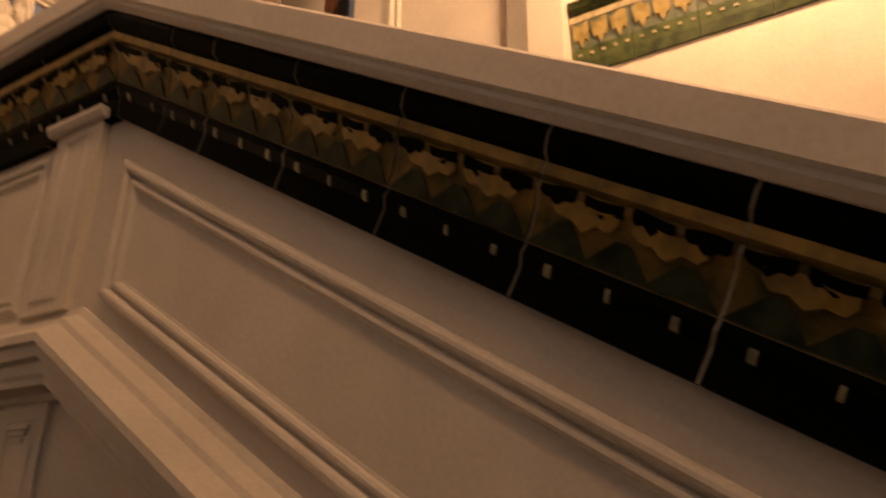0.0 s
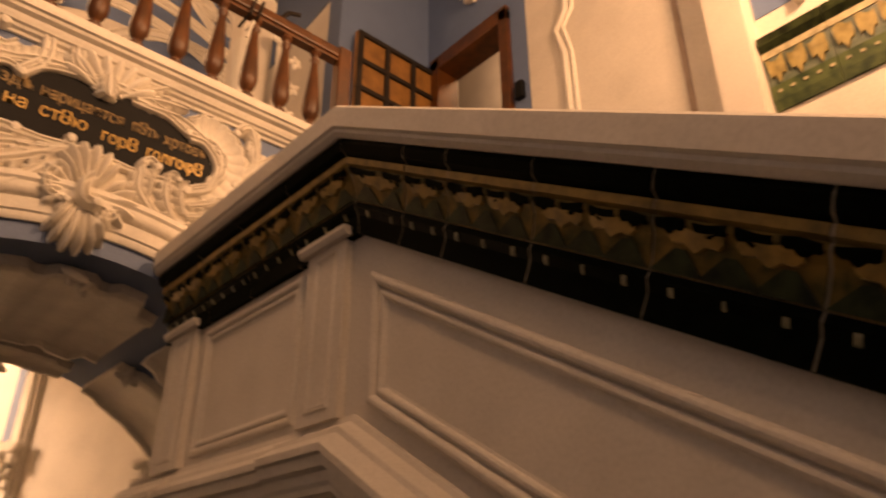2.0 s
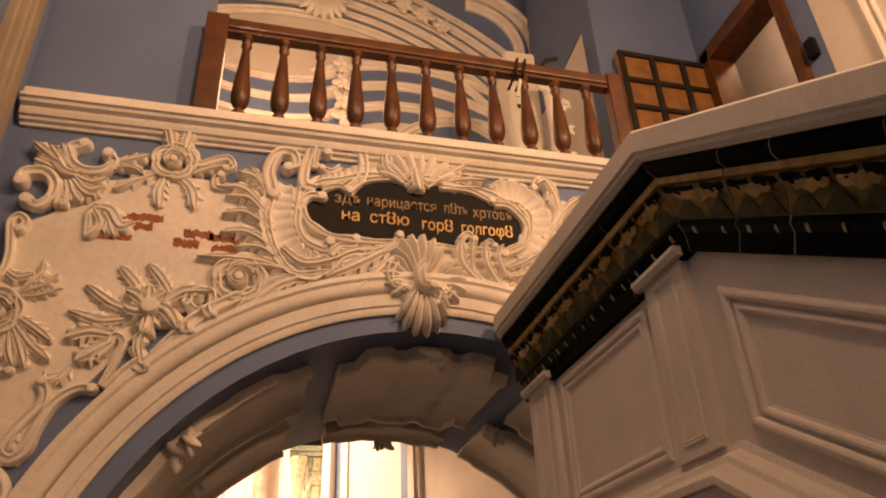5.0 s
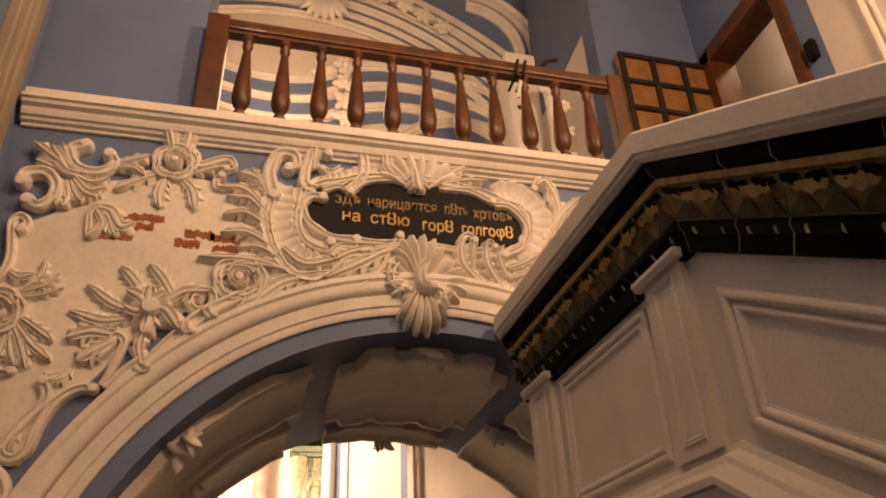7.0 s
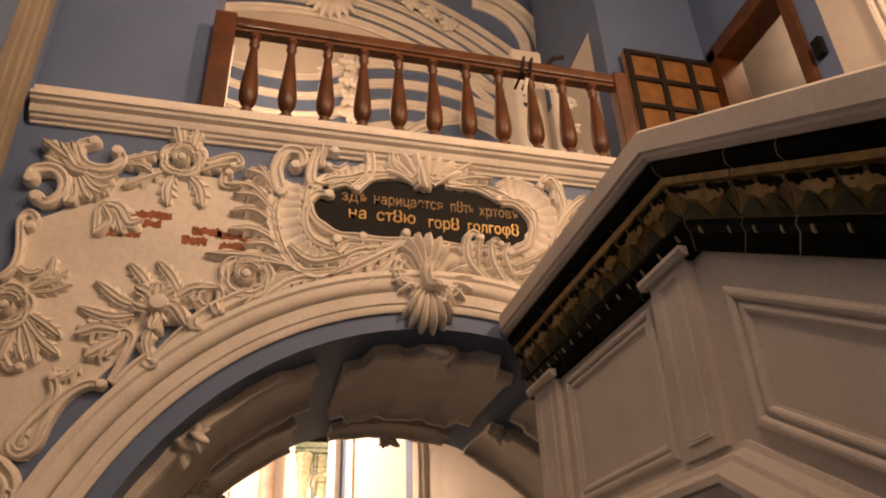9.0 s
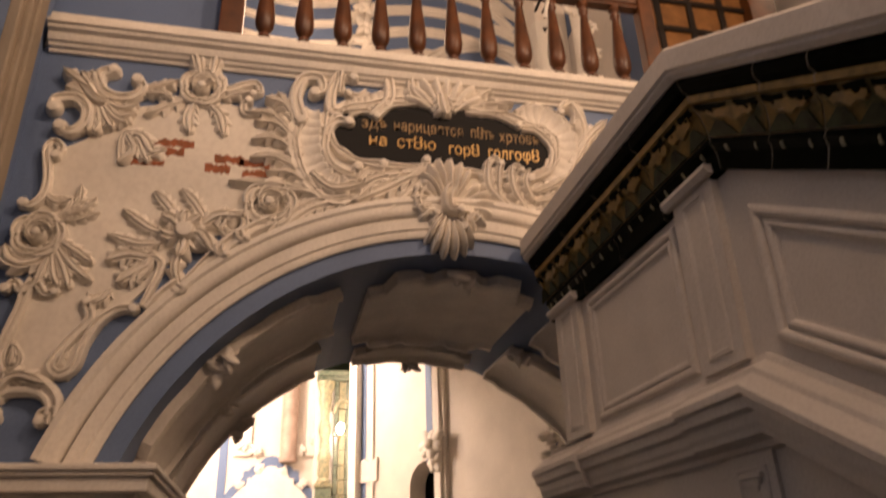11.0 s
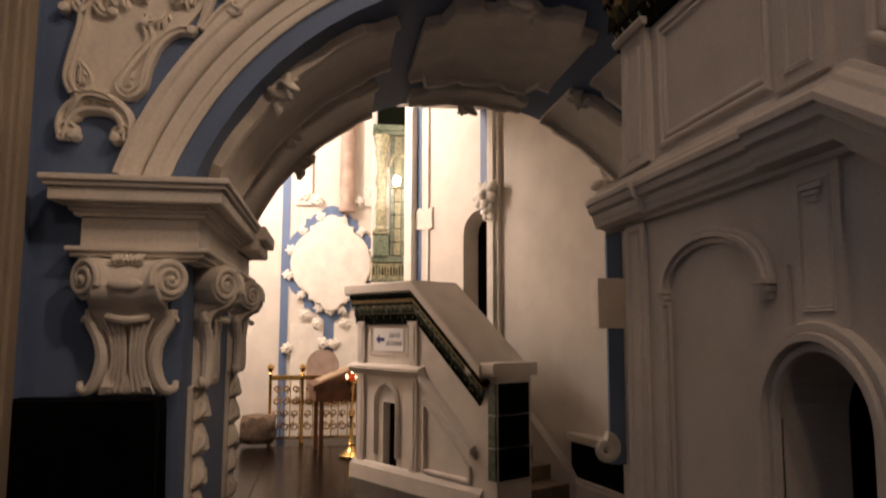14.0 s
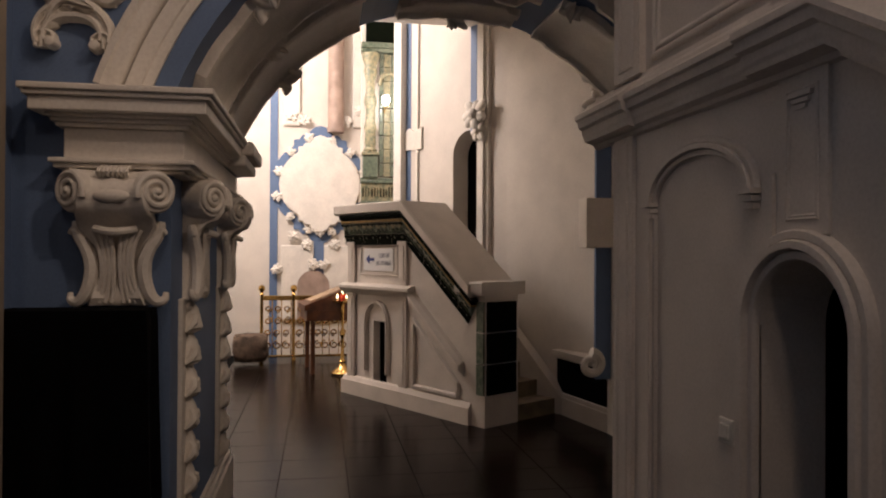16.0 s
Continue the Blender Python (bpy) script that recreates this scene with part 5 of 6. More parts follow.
def gallery_vault():
    """The gallery's back wall: nested moulded arches over a pale lunette, cornice bands and leaf knots on blue."""
    X = -5.6
    slab("wall_gallery_back", X - 0.30, X - 0.015, -1.42, 2.55, GZ, 9.6, BLUE, "blue painted wall behind the gallery arches")
    th = thing("gallery_vault", "nested white and blue moulded arches of the gallery vault", "vault")

    def ribbon(name, cy, cz, r, w, a0, a1, proud, mat=STUCCO, n=40):
        """A moulded band along an arc: two rolls with a hollow between."""
        bm = bmesh.new()
        prof = ((-1.0, -0.14), (-1.0, 0.6), (-0.82, 1.0), (-0.55, 1.0), (-0.40, 0.55), (0.05, 0.45), (0.20, 0.75), (0.45, 0.80), (0.60, 0.4), (1.0, 0.3), (1.0, -0.14))
        sections = []
        for i in range(n + 1):
            a = radians(a0 + (a1 - a0) * i / n)
            sections.append([Vector((X + (proud * h if h > 0 else h), cy + (r - w * v) * math.cos(a), cz + (r - w * v) * math.sin(a))) for v, h in prof])
        sweep(bm, sections)
        part(name, bm, mat, th, smooth=True)

    bm = bmesh.new()
    pts = [(-0.08 + 2.60 * math.cos(radians(a)), 5.26 + 2.60 * math.sin(radians(a))) for a in range(150, 29, -4)]
    pts += [(2.17, 5.6), (-1.40, 5.6), (-1.40, 6.5)]
    pts = [(max(-1.40, y), z) for y, z in pts]
    sweep(bm, [[Vector((x, y, z)) for y, z in pts] for x in (X - 0.014, X - 0.004)])
    part("lunette", bm, PLASTER, th, "pale plaster lunette")
    for i in range(6):
        t = i / 5
        ribbon("arch_moulding", -0.08 - 0.42 * t, 5.26 - 0.80 * t, 2.66 + 1.65 * t, 0.034 if i % 2 else 0.050, 122, 40 + 6 * t, 0.035)
    for r, w in ((0.82, 0.09), (0.60, 0.06)):
        ribbon("arch_shoulder", 1.80, 7.87, r, w, 90, -20, 0.05, n=20)
    # bands that bend round the corner under the lunette
    for k in range(3):
        ribbon("cornice_band", 1.12, 5.20, 2.16 - 0.27 * k, 0.048, 118 + 2 * k, 52, 0.040)
        ribbon("blue_face", 1.12, 5.20, 2.03 - 0.27 * k, 0.070, 118 + 2 * k, 52, 0.006, BLUE)
        ribbon("cornice_band", -0.26, 8.35, 1.36 + 0.25 * k, 0.040, 212, 297 - 2 * k, 0.040)
        ribbon("blue_face", -0.26, 8.35, 1.48 + 0.25 * k, 0.070, 212, 297 - 2 * k, 0.006, BLUE)
    ribbon("small_arch", 1.70, 5.76, 0.96, 0.06, 150, 20, 0.04)
    ribbon("blue_face", 1.70, 5.76, 0.78, 0.11, 150, 20, 0.006, BLUE)
    for k in range(4):
        bm = bmesh.new()
        knot(bm, (X + 0.05, 0.43 + 0.01 * k, 7.22 - 0.23 * k), 0.13, (1, 0, 0), 7, 20 + k)
        part("knot_of_leaves", bm, STUCCO, th, smooth=True)
    for k in range(5):
        bm = bmesh.new()
        knot(bm, (X + 0.05, 0.62 + 0.22 * k, 8.40 - 0.05 * k - 0.012 * k * k), 0.12, (1, 0, 0), 7, 30 + k)
        part("garland_leaves", bm, STUCCO, th, smooth=True)
    for k in range(7):
        bm = bmesh.new()
        a = radians(-150 + 20 * k)
        tube(bm, [Vector((X + 0.05 + 0.06 * math.sin(math.pi * q / 5), 0.19 + 0.06 * q * math.cos(a), 8.12 + 0.062 * q * math.sin(a))) for q in range(6)], [0.03, 0.055, 0.06, 0.05, 0.035, 0.006], Vector((1, 0, 0)), 8, 0.7)
        part("pendant_leaf", bm, STUCCO, th, smooth=True)
    bm = bmesh.new()
    knot(bm, (X + 0.06, 0.19, 8.14), 0.20, (1, 0, 0), 8, 3)
    part("pendant_boss", bm, STUCCO, th, smooth=True)
    # blue upper part of the return wall, cut by a slanting edge
    th = thing("blue_splay", "blue painted slanting field on the white return wall", "wall field")
    bm = bmesh.new()
    tri = [(-5.70, 6.90), (-4.92, 6.98), (-4.21, 7.06), (-4.21, 9.55), (-5.70, 9.55)]
    sweep(bm, [[Vector((x, y, z)) for x, z in tri] for y in (2.535, 2.549)])
    part("field", bm, BLUE, th)


gallery_vault()


def gallery_fittings():
    th = thing("loudspeaker", "white tapered loudspeaker on a stand behind the balustrade", "loudspeaker")
    bm = bmesh.new()
    rows = []
    for z, w, d in ((5.37, 0.050, 0.05), (5.40, 0.062, 0.06), (5.84, 0.088, 0.085), (5.87, 0.082, 0.08)):
        rows.append([Vector((-4.30 + d * math.cos(a) * (1.15 - 0.15 * abs(math.cos(2 * a))), 1.715 + w * math.sin(a) * (1.15 - 0.15 * abs(math.cos(2 * a))), z)) for a in [2 * math.pi * i / 24 for i in range(24)]])
    sweep(bm, rows)
    part("cabinet", bm, PLASTIC, th, smooth=True)
    bm = bmesh.new()
    sweep(bm, [[Vector((x, y, z)) for y, z in ((1.695, 5.79), (1.735, 5.79), (1.715, 5.75))] for x in (-4.24, -4.205)])
    part("badge", bm, DARKIRON, th)
    bm = bmesh.new()
    lathe(bm, [(0.14, GZ), (0.14, GZ + 0.02), (0.02, GZ + 0.04), (0.018, 5.37)], 14, (-4.30, 1.715, 0))
    part("stand", bm, DARKIRON, th)
    th = thing("scroll_console", "white scrolled plaster console beside the gallery wall", "console")
    bm = bmesh.new()
    pts = [Vector((-4.22, 1.96 + 0.05 * math.sin(2.6 * q), GZ + 0.02 + 1.55 * q)) for q in [i / 18 for i in range(19)]]
    tube(bm, pts, [0.085 - 0.04 * i / 18 for i in range(19)], Vector((1, 0, 0)), 10, 0.8)
    part("stem", bm, STUCCO, th, smooth=True)
    bm = bmesh.new()
    tube(bm, [Vector((-4.20, 1.95 + p, 6.02 + q)) for p, q in spiral(0, 0, 0.075, 270, 1.3, 1, 22, 0.3)], [0.034 - 0.016 * i / 22 for i in range(23)], Vector((1, 0, 0)), 8)
    part("volute", bm, STUCCO, th, smooth=True)
    for k in range(5):
        bm = bmesh.new()
        knot(bm, (-4.15, 2.02 + 0.015 * k, 4.75 + 0.26 * k), 0.075, (1, 0, 0), 5, 40 + k)
        part("leaf_knot", bm, STUCCO, th, smooth=True)
    th = thing("pale_pier", "plain white plaster pier behind the balustrade", "pier")
    bm = bmesh.new()
    box(bm, -4.60, -4.36, 1.70, 1.98, GZ, 6.55, 0.02)
    part("shaft", bm, PLASTER, th)
    th = thing("wall_hook", "black iron hook bracket above the balustrade", "hook")
    bm = bmesh.new()
    tube(bm, [Vector((-4.365, 1.95, 6.20)), Vector((-4.32, 1.98, 6.32)), Vector((-4.29, 2.05, 6.42)), Vector((-4.28, 2.15, 6.45))], 0.020, Vector((1, 0, 0)), 8)
    part("arm", bm, DARKIRON, th)
    th = thing("rail_clamp", "black metal clamp gripping the wooden handrail", "clamp")
    bm = bmesh.new()
    for y in (1.225, 1.275):
        tube(bm, [Vector((-3.20, y - 0.02, 4.96)), Vector((-3.075, y - 0.01, 4.99)), Vector((-3.072, y + 0.01, 5.11)), Vector((-3.13, y + 0.02, 5.125)), Vector((-3.20, y + 0.02, 5.11))], 0.009, Vector((0, 1, 0)), 6)
    part("jaw", bm, DARKIRON, th)
    bm = bmesh.new()
    tube(bm, [Vector((-3.10, 1.25, 4.96)), Vector((-3.10, 1.235, 4.90)), Vector((-3.12, 1.23, 4.84))], 0.012, Vector((0, 1, 0)), 6)
    part("screw", bm, PLASTIC, th)


gallery_fittings()


def lattice_door():
    """An open wooden door leaf with a lattice of dark battens, swung out beside its doorway."""
    m = pose(-4.0, 3.50, GZ)
    th = thing("lattice_door", "open honey-coloured door leaf crossed by dark battens", "door", m=m)
    h = 1.88
    bm = bmesh.new()
    box(bm, -0.045, 0.0, -0.93, 0.0, 0.02, h, 0.004)
    part("leaf", bm, OAK, th)
    for i in range(4):
        y = -0.90 + 0.29 * i
        bm = bmesh.new()
        box(bm, 0.0, 0.025, y - 0.025, y + 0.025, 0.02, h, 0.004)
        part("batten", bm, DARKIRON, th)
    for i in range(7):
        z = h - 0.025 - 0.29 * i
        bm = bmesh.new()
        box(bm, 0.001, 0.028, -0.93, 0.0, z - 0.022, z + 0.022, 0.004)
        part("batten", bm, DARKIRON, th)
    th = thing("door_frame", "brown wooden frame of the gallery doorway", "door frame", kind="structure")
    for x0, x1, z0, z1 in ((-4.02, -3.90, GZ, 6.45), (-3.13, -3.035, GZ, 6.45), (-4.02, -3.035, 6.33, 6.48)):
        bm = bmesh.new()
        box(bm, x0, x1, 3.40, 3.66, z0, z1, 0.006)
        part("jamb", bm, WOOD, th)


lattice_door()


def north_details():
    # shaped white panel, dark seam and tile band on the wall behind the stair
    th = thing("wall_panel", "white shaped moulding panel on the wall behind the stair", "wall panel")
    bm = bmesh.new()
    pts = [Vector((-2.48, 3.445, 4.2)), Vector((-2.50, 3.445, 5.6)), Vector((-2.56, 3.445, 5.86)), Vector((-2.46, 3.445, 6.00)), Vector((-2.44, 3.445, 6.25)), Vector((-2.40, 3.445, 7.6))]
    tube(bm, pts, 0.030, Vector((0, 1, 0)), 8)
    tube(bm, [p + Vector((0.06, 0, 0)) for p in pts], 0.018, Vector((0, 1, 0)), 8)
    part("moulding", bm, STUCCO, th, smooth=True)
    bm = bmesh.new()
    box(bm, -1.615, -1.575, 3.437, 3.452, 3.2, 8.5, 0.004)
    part("seam", bm, PINKSTONE, th, "narrow pinkish stone seam")
    slab("window_reveal", -1.36, -1.14, 3.30, 3.452, 2.6, 8.0, PLASTER, "bright white plaster pier beside the tile band", "pier", kind="structure")
    th = thing("tile_band", "glazed green and ochre tile band on the white wall", "tile band")
    f = Face((0, 3.45, 0), (1, 0, 0), (0, -1, 0), 9.0, 0.0)
    for i in range(8):
        a = -1.135 + 0.36 * i
        bm = bmesh.new()
        f.run(bm, [(0, 4.76), (0.07, 4.76), (0.075, 4.70), (0.05, 4.66), (0, 4.66)], a + 0.002, a + 0.358)
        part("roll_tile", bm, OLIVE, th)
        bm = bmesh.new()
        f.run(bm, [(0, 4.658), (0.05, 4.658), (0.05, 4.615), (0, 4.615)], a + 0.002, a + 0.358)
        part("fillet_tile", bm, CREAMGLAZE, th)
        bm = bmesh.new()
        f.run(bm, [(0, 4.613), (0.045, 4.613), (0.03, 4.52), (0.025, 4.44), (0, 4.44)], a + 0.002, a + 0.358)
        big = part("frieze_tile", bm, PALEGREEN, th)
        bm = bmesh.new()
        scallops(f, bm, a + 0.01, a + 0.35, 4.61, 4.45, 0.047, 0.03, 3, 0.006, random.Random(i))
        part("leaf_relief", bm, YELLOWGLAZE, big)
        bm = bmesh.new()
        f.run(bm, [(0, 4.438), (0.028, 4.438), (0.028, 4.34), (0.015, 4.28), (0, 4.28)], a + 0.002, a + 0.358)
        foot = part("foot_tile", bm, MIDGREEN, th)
        for k in range(5):
            bm = bmesh.new()
            f.block(bm, a + 0.040 + 0.07 * k, a + 0.062 + 0.07 * k, 0.02, 0.034, 4.384, 4.400)
            part("bead", bm, CREAMGLAZE, foot)
    th = thing("window_recess", "blue splayed recess with white edging above the tile band", "recess")
    bm = bmesh.new()
    box(bm, -1.13, -0.90, 3.444, 3.452, 4.95, 7.5)
    part("blue_strip", bm, BLUE, th)
    bm = bmesh.new()
    box(bm, -0.90, -0.84, 3.40, 3.452, 4.90, 7.5, 0.01)
    box(bm, -0.72, -0.66, 3.41, 3.452, 4.90, 7.5, 0.01)
    part("edging", bm, STUCCO, th)
    th = thing("ceiling_hung_relief", "white stucco bird-like relief high on the blue wall", "wall relief")
    bm = bmesh.new()
    rng = random.Random(2)
    for i in range(14):
        bmesh.ops.create_icosphere(bm, subdivisions=2, radius=0.07, matrix=Matrix.Translation((-3.6 + 0.022 * i + rng.uniform(-0.05, 0.05), 3.40, 7.25 - 0.03 * i + rng.uniform(-0.12, 0.12))) @ Matrix.Rotation(rng.uniform(0, 3), 4, "Y") @ Matrix.Diagonal((0.6, 0.8, 2.0, 1)))
    part("relief", bm, STUCCO, th, smooth=True)
    th = thing("junction_box", "small black box fixed beside the gallery doorway", "box")
    bm = bmesh.new()
    box(bm, -2.99, -2.91, 3.40, 3.449, 5.44, 5.60, 0.006)
    part("casing", bm, BLACKBOARD, th)
    th = thing("side_pilaster", "cream moulded pilaster on the blue side wall", "pilaster")
    for x0, x1, pr in ((-2.98, -2.72, 0.05), (-2.93, -2.76, 0.075), (-2.89, -2.80, 0.09)):
        bm = bmesh.new()
        box(bm, x0, x1, -1.425, -1.42 + pr, 0.0, 8.6, 0.01)
        part("strip", bm, SHADEDTAN, th)


north_details()


# ---------------------------------------------------------------- far hall seen through the arch
def far_wall():
    """The hall's walls turn in straight stretches round the far stair."""
    pts = [(-5.0, -3.6), (-11.7, -3.6), (-11.7, 0.75), (-10.3, 0.95), (-9.6, 0.75), (-7.9, 1.85), (-6.15, 2.75), (-5.0, 2.75)]
    for i, ((x0, y0), (x1, y1)) in enumerate(zip(pts, pts[1:])):
        bm = bmesh.new()
        d = Vector((x1 - x0, y1 - y0, 0)).normalized()
        n = Vector((d.y, -d.x, 0))
        out = -n
        a, b = Vector((x0, y0, 0)), Vector((x1, y1, 0))
        if i == 4:
            continue
        sweep(bm, [[p, p + out * 0.25, p + out * 0.25 + Vector((0, 0, 8)), p + Vector((0, 0, 8))] for p in (a, b)])
        tagged(part("wall_hall_" + "abcdefg"[i], bm, PLASTER), "white plaster wall of the far hall", "wall", kind="structure")
    slab("ceiling_hall", -12, -8.6, -3.9, 3.2, 8.0, 8.2, PLASTER, "plain white ceiling of the far hall", "ceiling")
    slab("wall_hall_behind_arch", -5.05, -5.0, -3.9, -0.81, 0, 4.27, PLASTER, "plain back of the arch wall")
    slab("wall_hall_above_arch", -5.05, -5.0, -0.81, 3.2, 3.285, 4.27, PLASTER, "plain back of the wall above the arch")
    slab("ceiling_hall_low", -8.6, -5.0, -3.9, -1.62, 4.27, 4.4, PLASTER, "plain low ceiling of the hall", "ceiling")
    slab("wall_hall_beside_arch", -5.05, -5.0, 2.15, 3.2, 0, 3.285, PLASTER, "plain back of the arch wall")
    # window wall with a deep arched slit
    a, b = Vector((-9.6, 0.75, 0)), Vector((-7.9, 1.85, 0))
    d = (b - a).normalized()
    n = Vector((d.y, -d.x, 0))
    L = (b - a).length
    bm = bmesh.new()
    uc, hw = 1.43, 0.28
    hole = [(uc + hw * math.cos(math.pi * (1 - i / 12)), 2.78 + hw * math.sin(math.pi * i / 12)) for i in range(13)]
    # two halves so that the slit stays open
    left = [(0, 0), (uc, 0), (uc, 1.15), (uc - hw, 1.15)] + hole[:7] + [(uc, 8), (0, 8)]
    right = [(uc, 0), (L, 0), (L, 8), (uc, 8)] + hole[6:][:7] + [(uc + hw, 1.15), (uc, 1.15)]
    for ring in (left, right):
        sweep(bm, [[a + d * u + n * o + Vector((0, 0, z)) for u, z in ring] for o in (0.0, -0.25)])
    tagged(part("wall_hall_window", bm, PLASTER), "white plaster wall with a deep arched slit", "wall", kind="structure")
    # The slit's inner shade is coloured onto this near-black sheet
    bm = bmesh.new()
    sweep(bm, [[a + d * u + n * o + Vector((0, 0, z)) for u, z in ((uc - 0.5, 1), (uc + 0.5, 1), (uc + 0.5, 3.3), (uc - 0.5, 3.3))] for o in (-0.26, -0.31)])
    tagged(part("slit_shade_back", bm, NEARBLACK), "near-black back sheet, coloured for the arched slit's shade", "opening", kind="structure")
    return a, d, n


WA, WD, WN = far_wall()


def wall_strip(th, u0, u1, z0, z1, proud, mat, name="strip", bevel=0.0):
    bm = bmesh.new()
    sweep(bm, [[WA + WD * u + WN * o + Vector((0, 0, z)) for u, o in ((u0, 0.0), (u1, 0.0), (u1, proud), (u0, proud))] for z in (z0, z1)])
    return part(name, bm, mat, th)


def hall_pilasters():
    th = thing("hall_pilaster", "slim white pilaster edged with a blue stripe", "pilaster", "hall pilasters")
    wall_strip(th, 0.13, 0.27, 0, 7.9, 0.10, STUCCO, "shaft")
    wall_strip(th, 0.27, 0.36, 0, 7.9, 0.006, BLUE, "blue_stripe")
    wall_strip(th, 0.48, 0.52, 0, 7.9, 0.03, STUCCO, "edge_moulding")
    bm = bmesh.new()
    sweep(bm, [[WA + WD * (0.24 + 0.36 * u) + WN * o + Vector((0, 0, 2.92 + 0.26 * v + 0.02 * math.sin(9 * u + 5 * v))) for u, v in ((0, 0), (0.3, 0.02), (0.7, -0.04), (1, 0.03), (0.97, 0.5), (1, 1), (0.6, 0.95), (0.3, 1.03), (0, 0.96))] for o in (0.0, 0.03)])
    part("rough_patch", bm, FIELD, th, "rough unplastered patch")
    th = thing("hall_pilaster", "white pilaster with a leafy knot and blue stripe above the slit", "pilaster", "hall pilasters")
    wall_strip(th, 1.45, 1.55, 3.02, 7.9, 0.006, BLUE, "blue_stripe")
    wall_strip(th, 1.60, 1.78, 0.9, 7.9, 0.05, STUCCO, "shaft")
    wall_strip(th, 1.65, 1.73, 0.9, 7.9, 0.085, STUCCO, "shaft_rib")
    bm = bmesh.new()
    knot(bm, WA + WD * 1.64 + WN * 0.09 + Vector((0, 0, 3.20)), 0.20, WN, 7, 3)
    knot(bm, WA + WD * 1.66 + WN * 0.08 + Vector((0, 0, 3.00)), 0.13, WN, 5, 4)
    part("leaf_knot", bm, STUCCO, th, smooth=True)


hall_pilasters()


def far_stair():
    along = Vector((0.855, 0.518, 0))
    out = Vector((0.518, -0.855, 0))
    f = Face((-7.53, 0.71, 0), along, out, 0.0, 0.80)
    th = thing("staircase", "small white stair block with tile frieze and dark tiled newel", "staircase")
    u0, u1 = -1.13, 0.98
    bm = bmesh.new()
    hu, hw = -0.50, 0.125
    ring = [(u0, 0), (hu - hw, 0.0), (hu - hw, 0.16), (hu - hw, 0.86), (hu + hw, 0.86), (hu + hw, 0.16), (hu + hw, 0.0), (u1, 0), (u1, 1.0), (0, 1.80), (u0, 1.80)]
    sweep(bm, [[f.at(u, d, z, False) for u, z in ring] for d in (0.0, -0.09)])
    part("flank", bm, STAIRWHITE, th)
    # Black sheet close behind the flank, coloured as the niche's shade
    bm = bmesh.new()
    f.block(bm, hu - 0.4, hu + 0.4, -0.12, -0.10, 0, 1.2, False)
    part("niche_shade_back", bm, NEARBLACK, th)
    bm = bmesh.new()
    f.block(bm, u0, u0 + 0.2, -0.9, 0.0, 0, 1.80, False)
    part("end_wall", bm, STAIRWHITE, th)
    bm = bmesh.new()
    f.run(bm, [(-0.50, 2.03), (0.10, 2.03), (0.13, 2.05), (0.13, 2.135), (0.11, 2.15), (-0.50, 2.15)], u0 - 0.12, u1 + 0.06)
    part("coping", bm, STAIRWHITE, th)
    bm = bmesh.new()
    f.block(bm, u0, u1, -0.2, 0.0, 1.75, 2.03)
    part("frieze_wall", bm, STAIRWHITE, th)
    tiled_frieze(f, th, u0 - 0.02, u1 - 0.04, 2.03, 0.26, 1.05, field=PALEGREEN, petal=DUSTYGLAZE)
    bm = bmesh.new()
    f.run(bm, [(0, 1.27), (0.05, 1.26), (0.10, 1.24), (0.10, 1.21), (0.06, 1.18), (0.02, 1.14), (0, 1.14)], u0 - 0.06, 0.10, False)
    part("string_course", bm, STAIRWHITE, th)
    bm = bmesh.new()
    f.run(bm, [(0, 1.29), (0.05, 1.28), (0.10, 1.25), (0.10, 1.21), (0.06, 1.18), (0.02, 1.14), (0, 1.14)], 0.10, u1 - 0.10)
    part("sloping_string", bm, STAIRWHITE, th)
    bm = bmesh.new()
    f.block(bm, u0 - 0.05, u1, 0, 0.06, 0, 0.16, False)
    f.run(bm, [(0, 0.16), (0.05, 0.16), (0.03, 0.20), (0, 0.21)], u0 - 0.03, u1, False)
    part("plinth", bm, STAIRWHITE, th)
    bm = bmesh.new()
    f.panel_border(bm, -0.88, -0.18, 1.36, 1.70, 0.04)
    part("sign_panel_frame", bm, STAIRWHITE, th)
    for a in (-1.10, -0.14):
        for z0, z1 in ((1.27, 1.73), (0.20, 1.15)):
            bm = bmesh.new()
            f.block(bm, a, a + 0.13, -0.01, 0.03, z0, z1, False)
            f.block(bm, a + 0.035, a + 0.095, 0.03, 0.038, z0 + 0.05, z1 - 0.05, False)
            f.block(bm, a - 0.012, a + 0.142, -0.01, 0.042, z1 - 0.04, z1, False)
            part("pilaster", bm, STAIRWHITE, th)
    bm = bmesh.new()
    arch_band(bm, f, hu - 0.05, 0.86, 0.17, 0.06, 1.0, 0.04, (0.30, 0.30))
    part("niche_moulding", bm, STAIRWHITE, th, smooth=True)
    bm = bmesh.new()
    tri = [(0.10, 0.24), (0.78, 0.24), (0.78, 0.36), (0.10, 0.92)]
    for k in range(4):
        (ua, za), (ub, zb) = tri[k], tri[(k + 1) % 4]
        tube(bm, [f.at(ua, 0.010, za, False), f.at(ub, 0.010, zb, False)], 0.026, out, 6)
    part("triangular_panel_frame", bm, STAIRWHITE, th)
    # newel with dark glazed tiles on two sides
    bm = bmesh.new()
    f.block(bm, 0.86, 1.16, -0.42, 0.02, 0.0, 1.22, False)
    part("newel", bm, STAIRWHITE, th)
    bm = bmesh.new()
    f.run(bm, [(-0.48, 1.22), (0.08, 1.22), (0.10, 1.25), (0.10, 1.33), (0.08, 1.345), (-0.48, 1.345)], 0.82, 1.195, False)
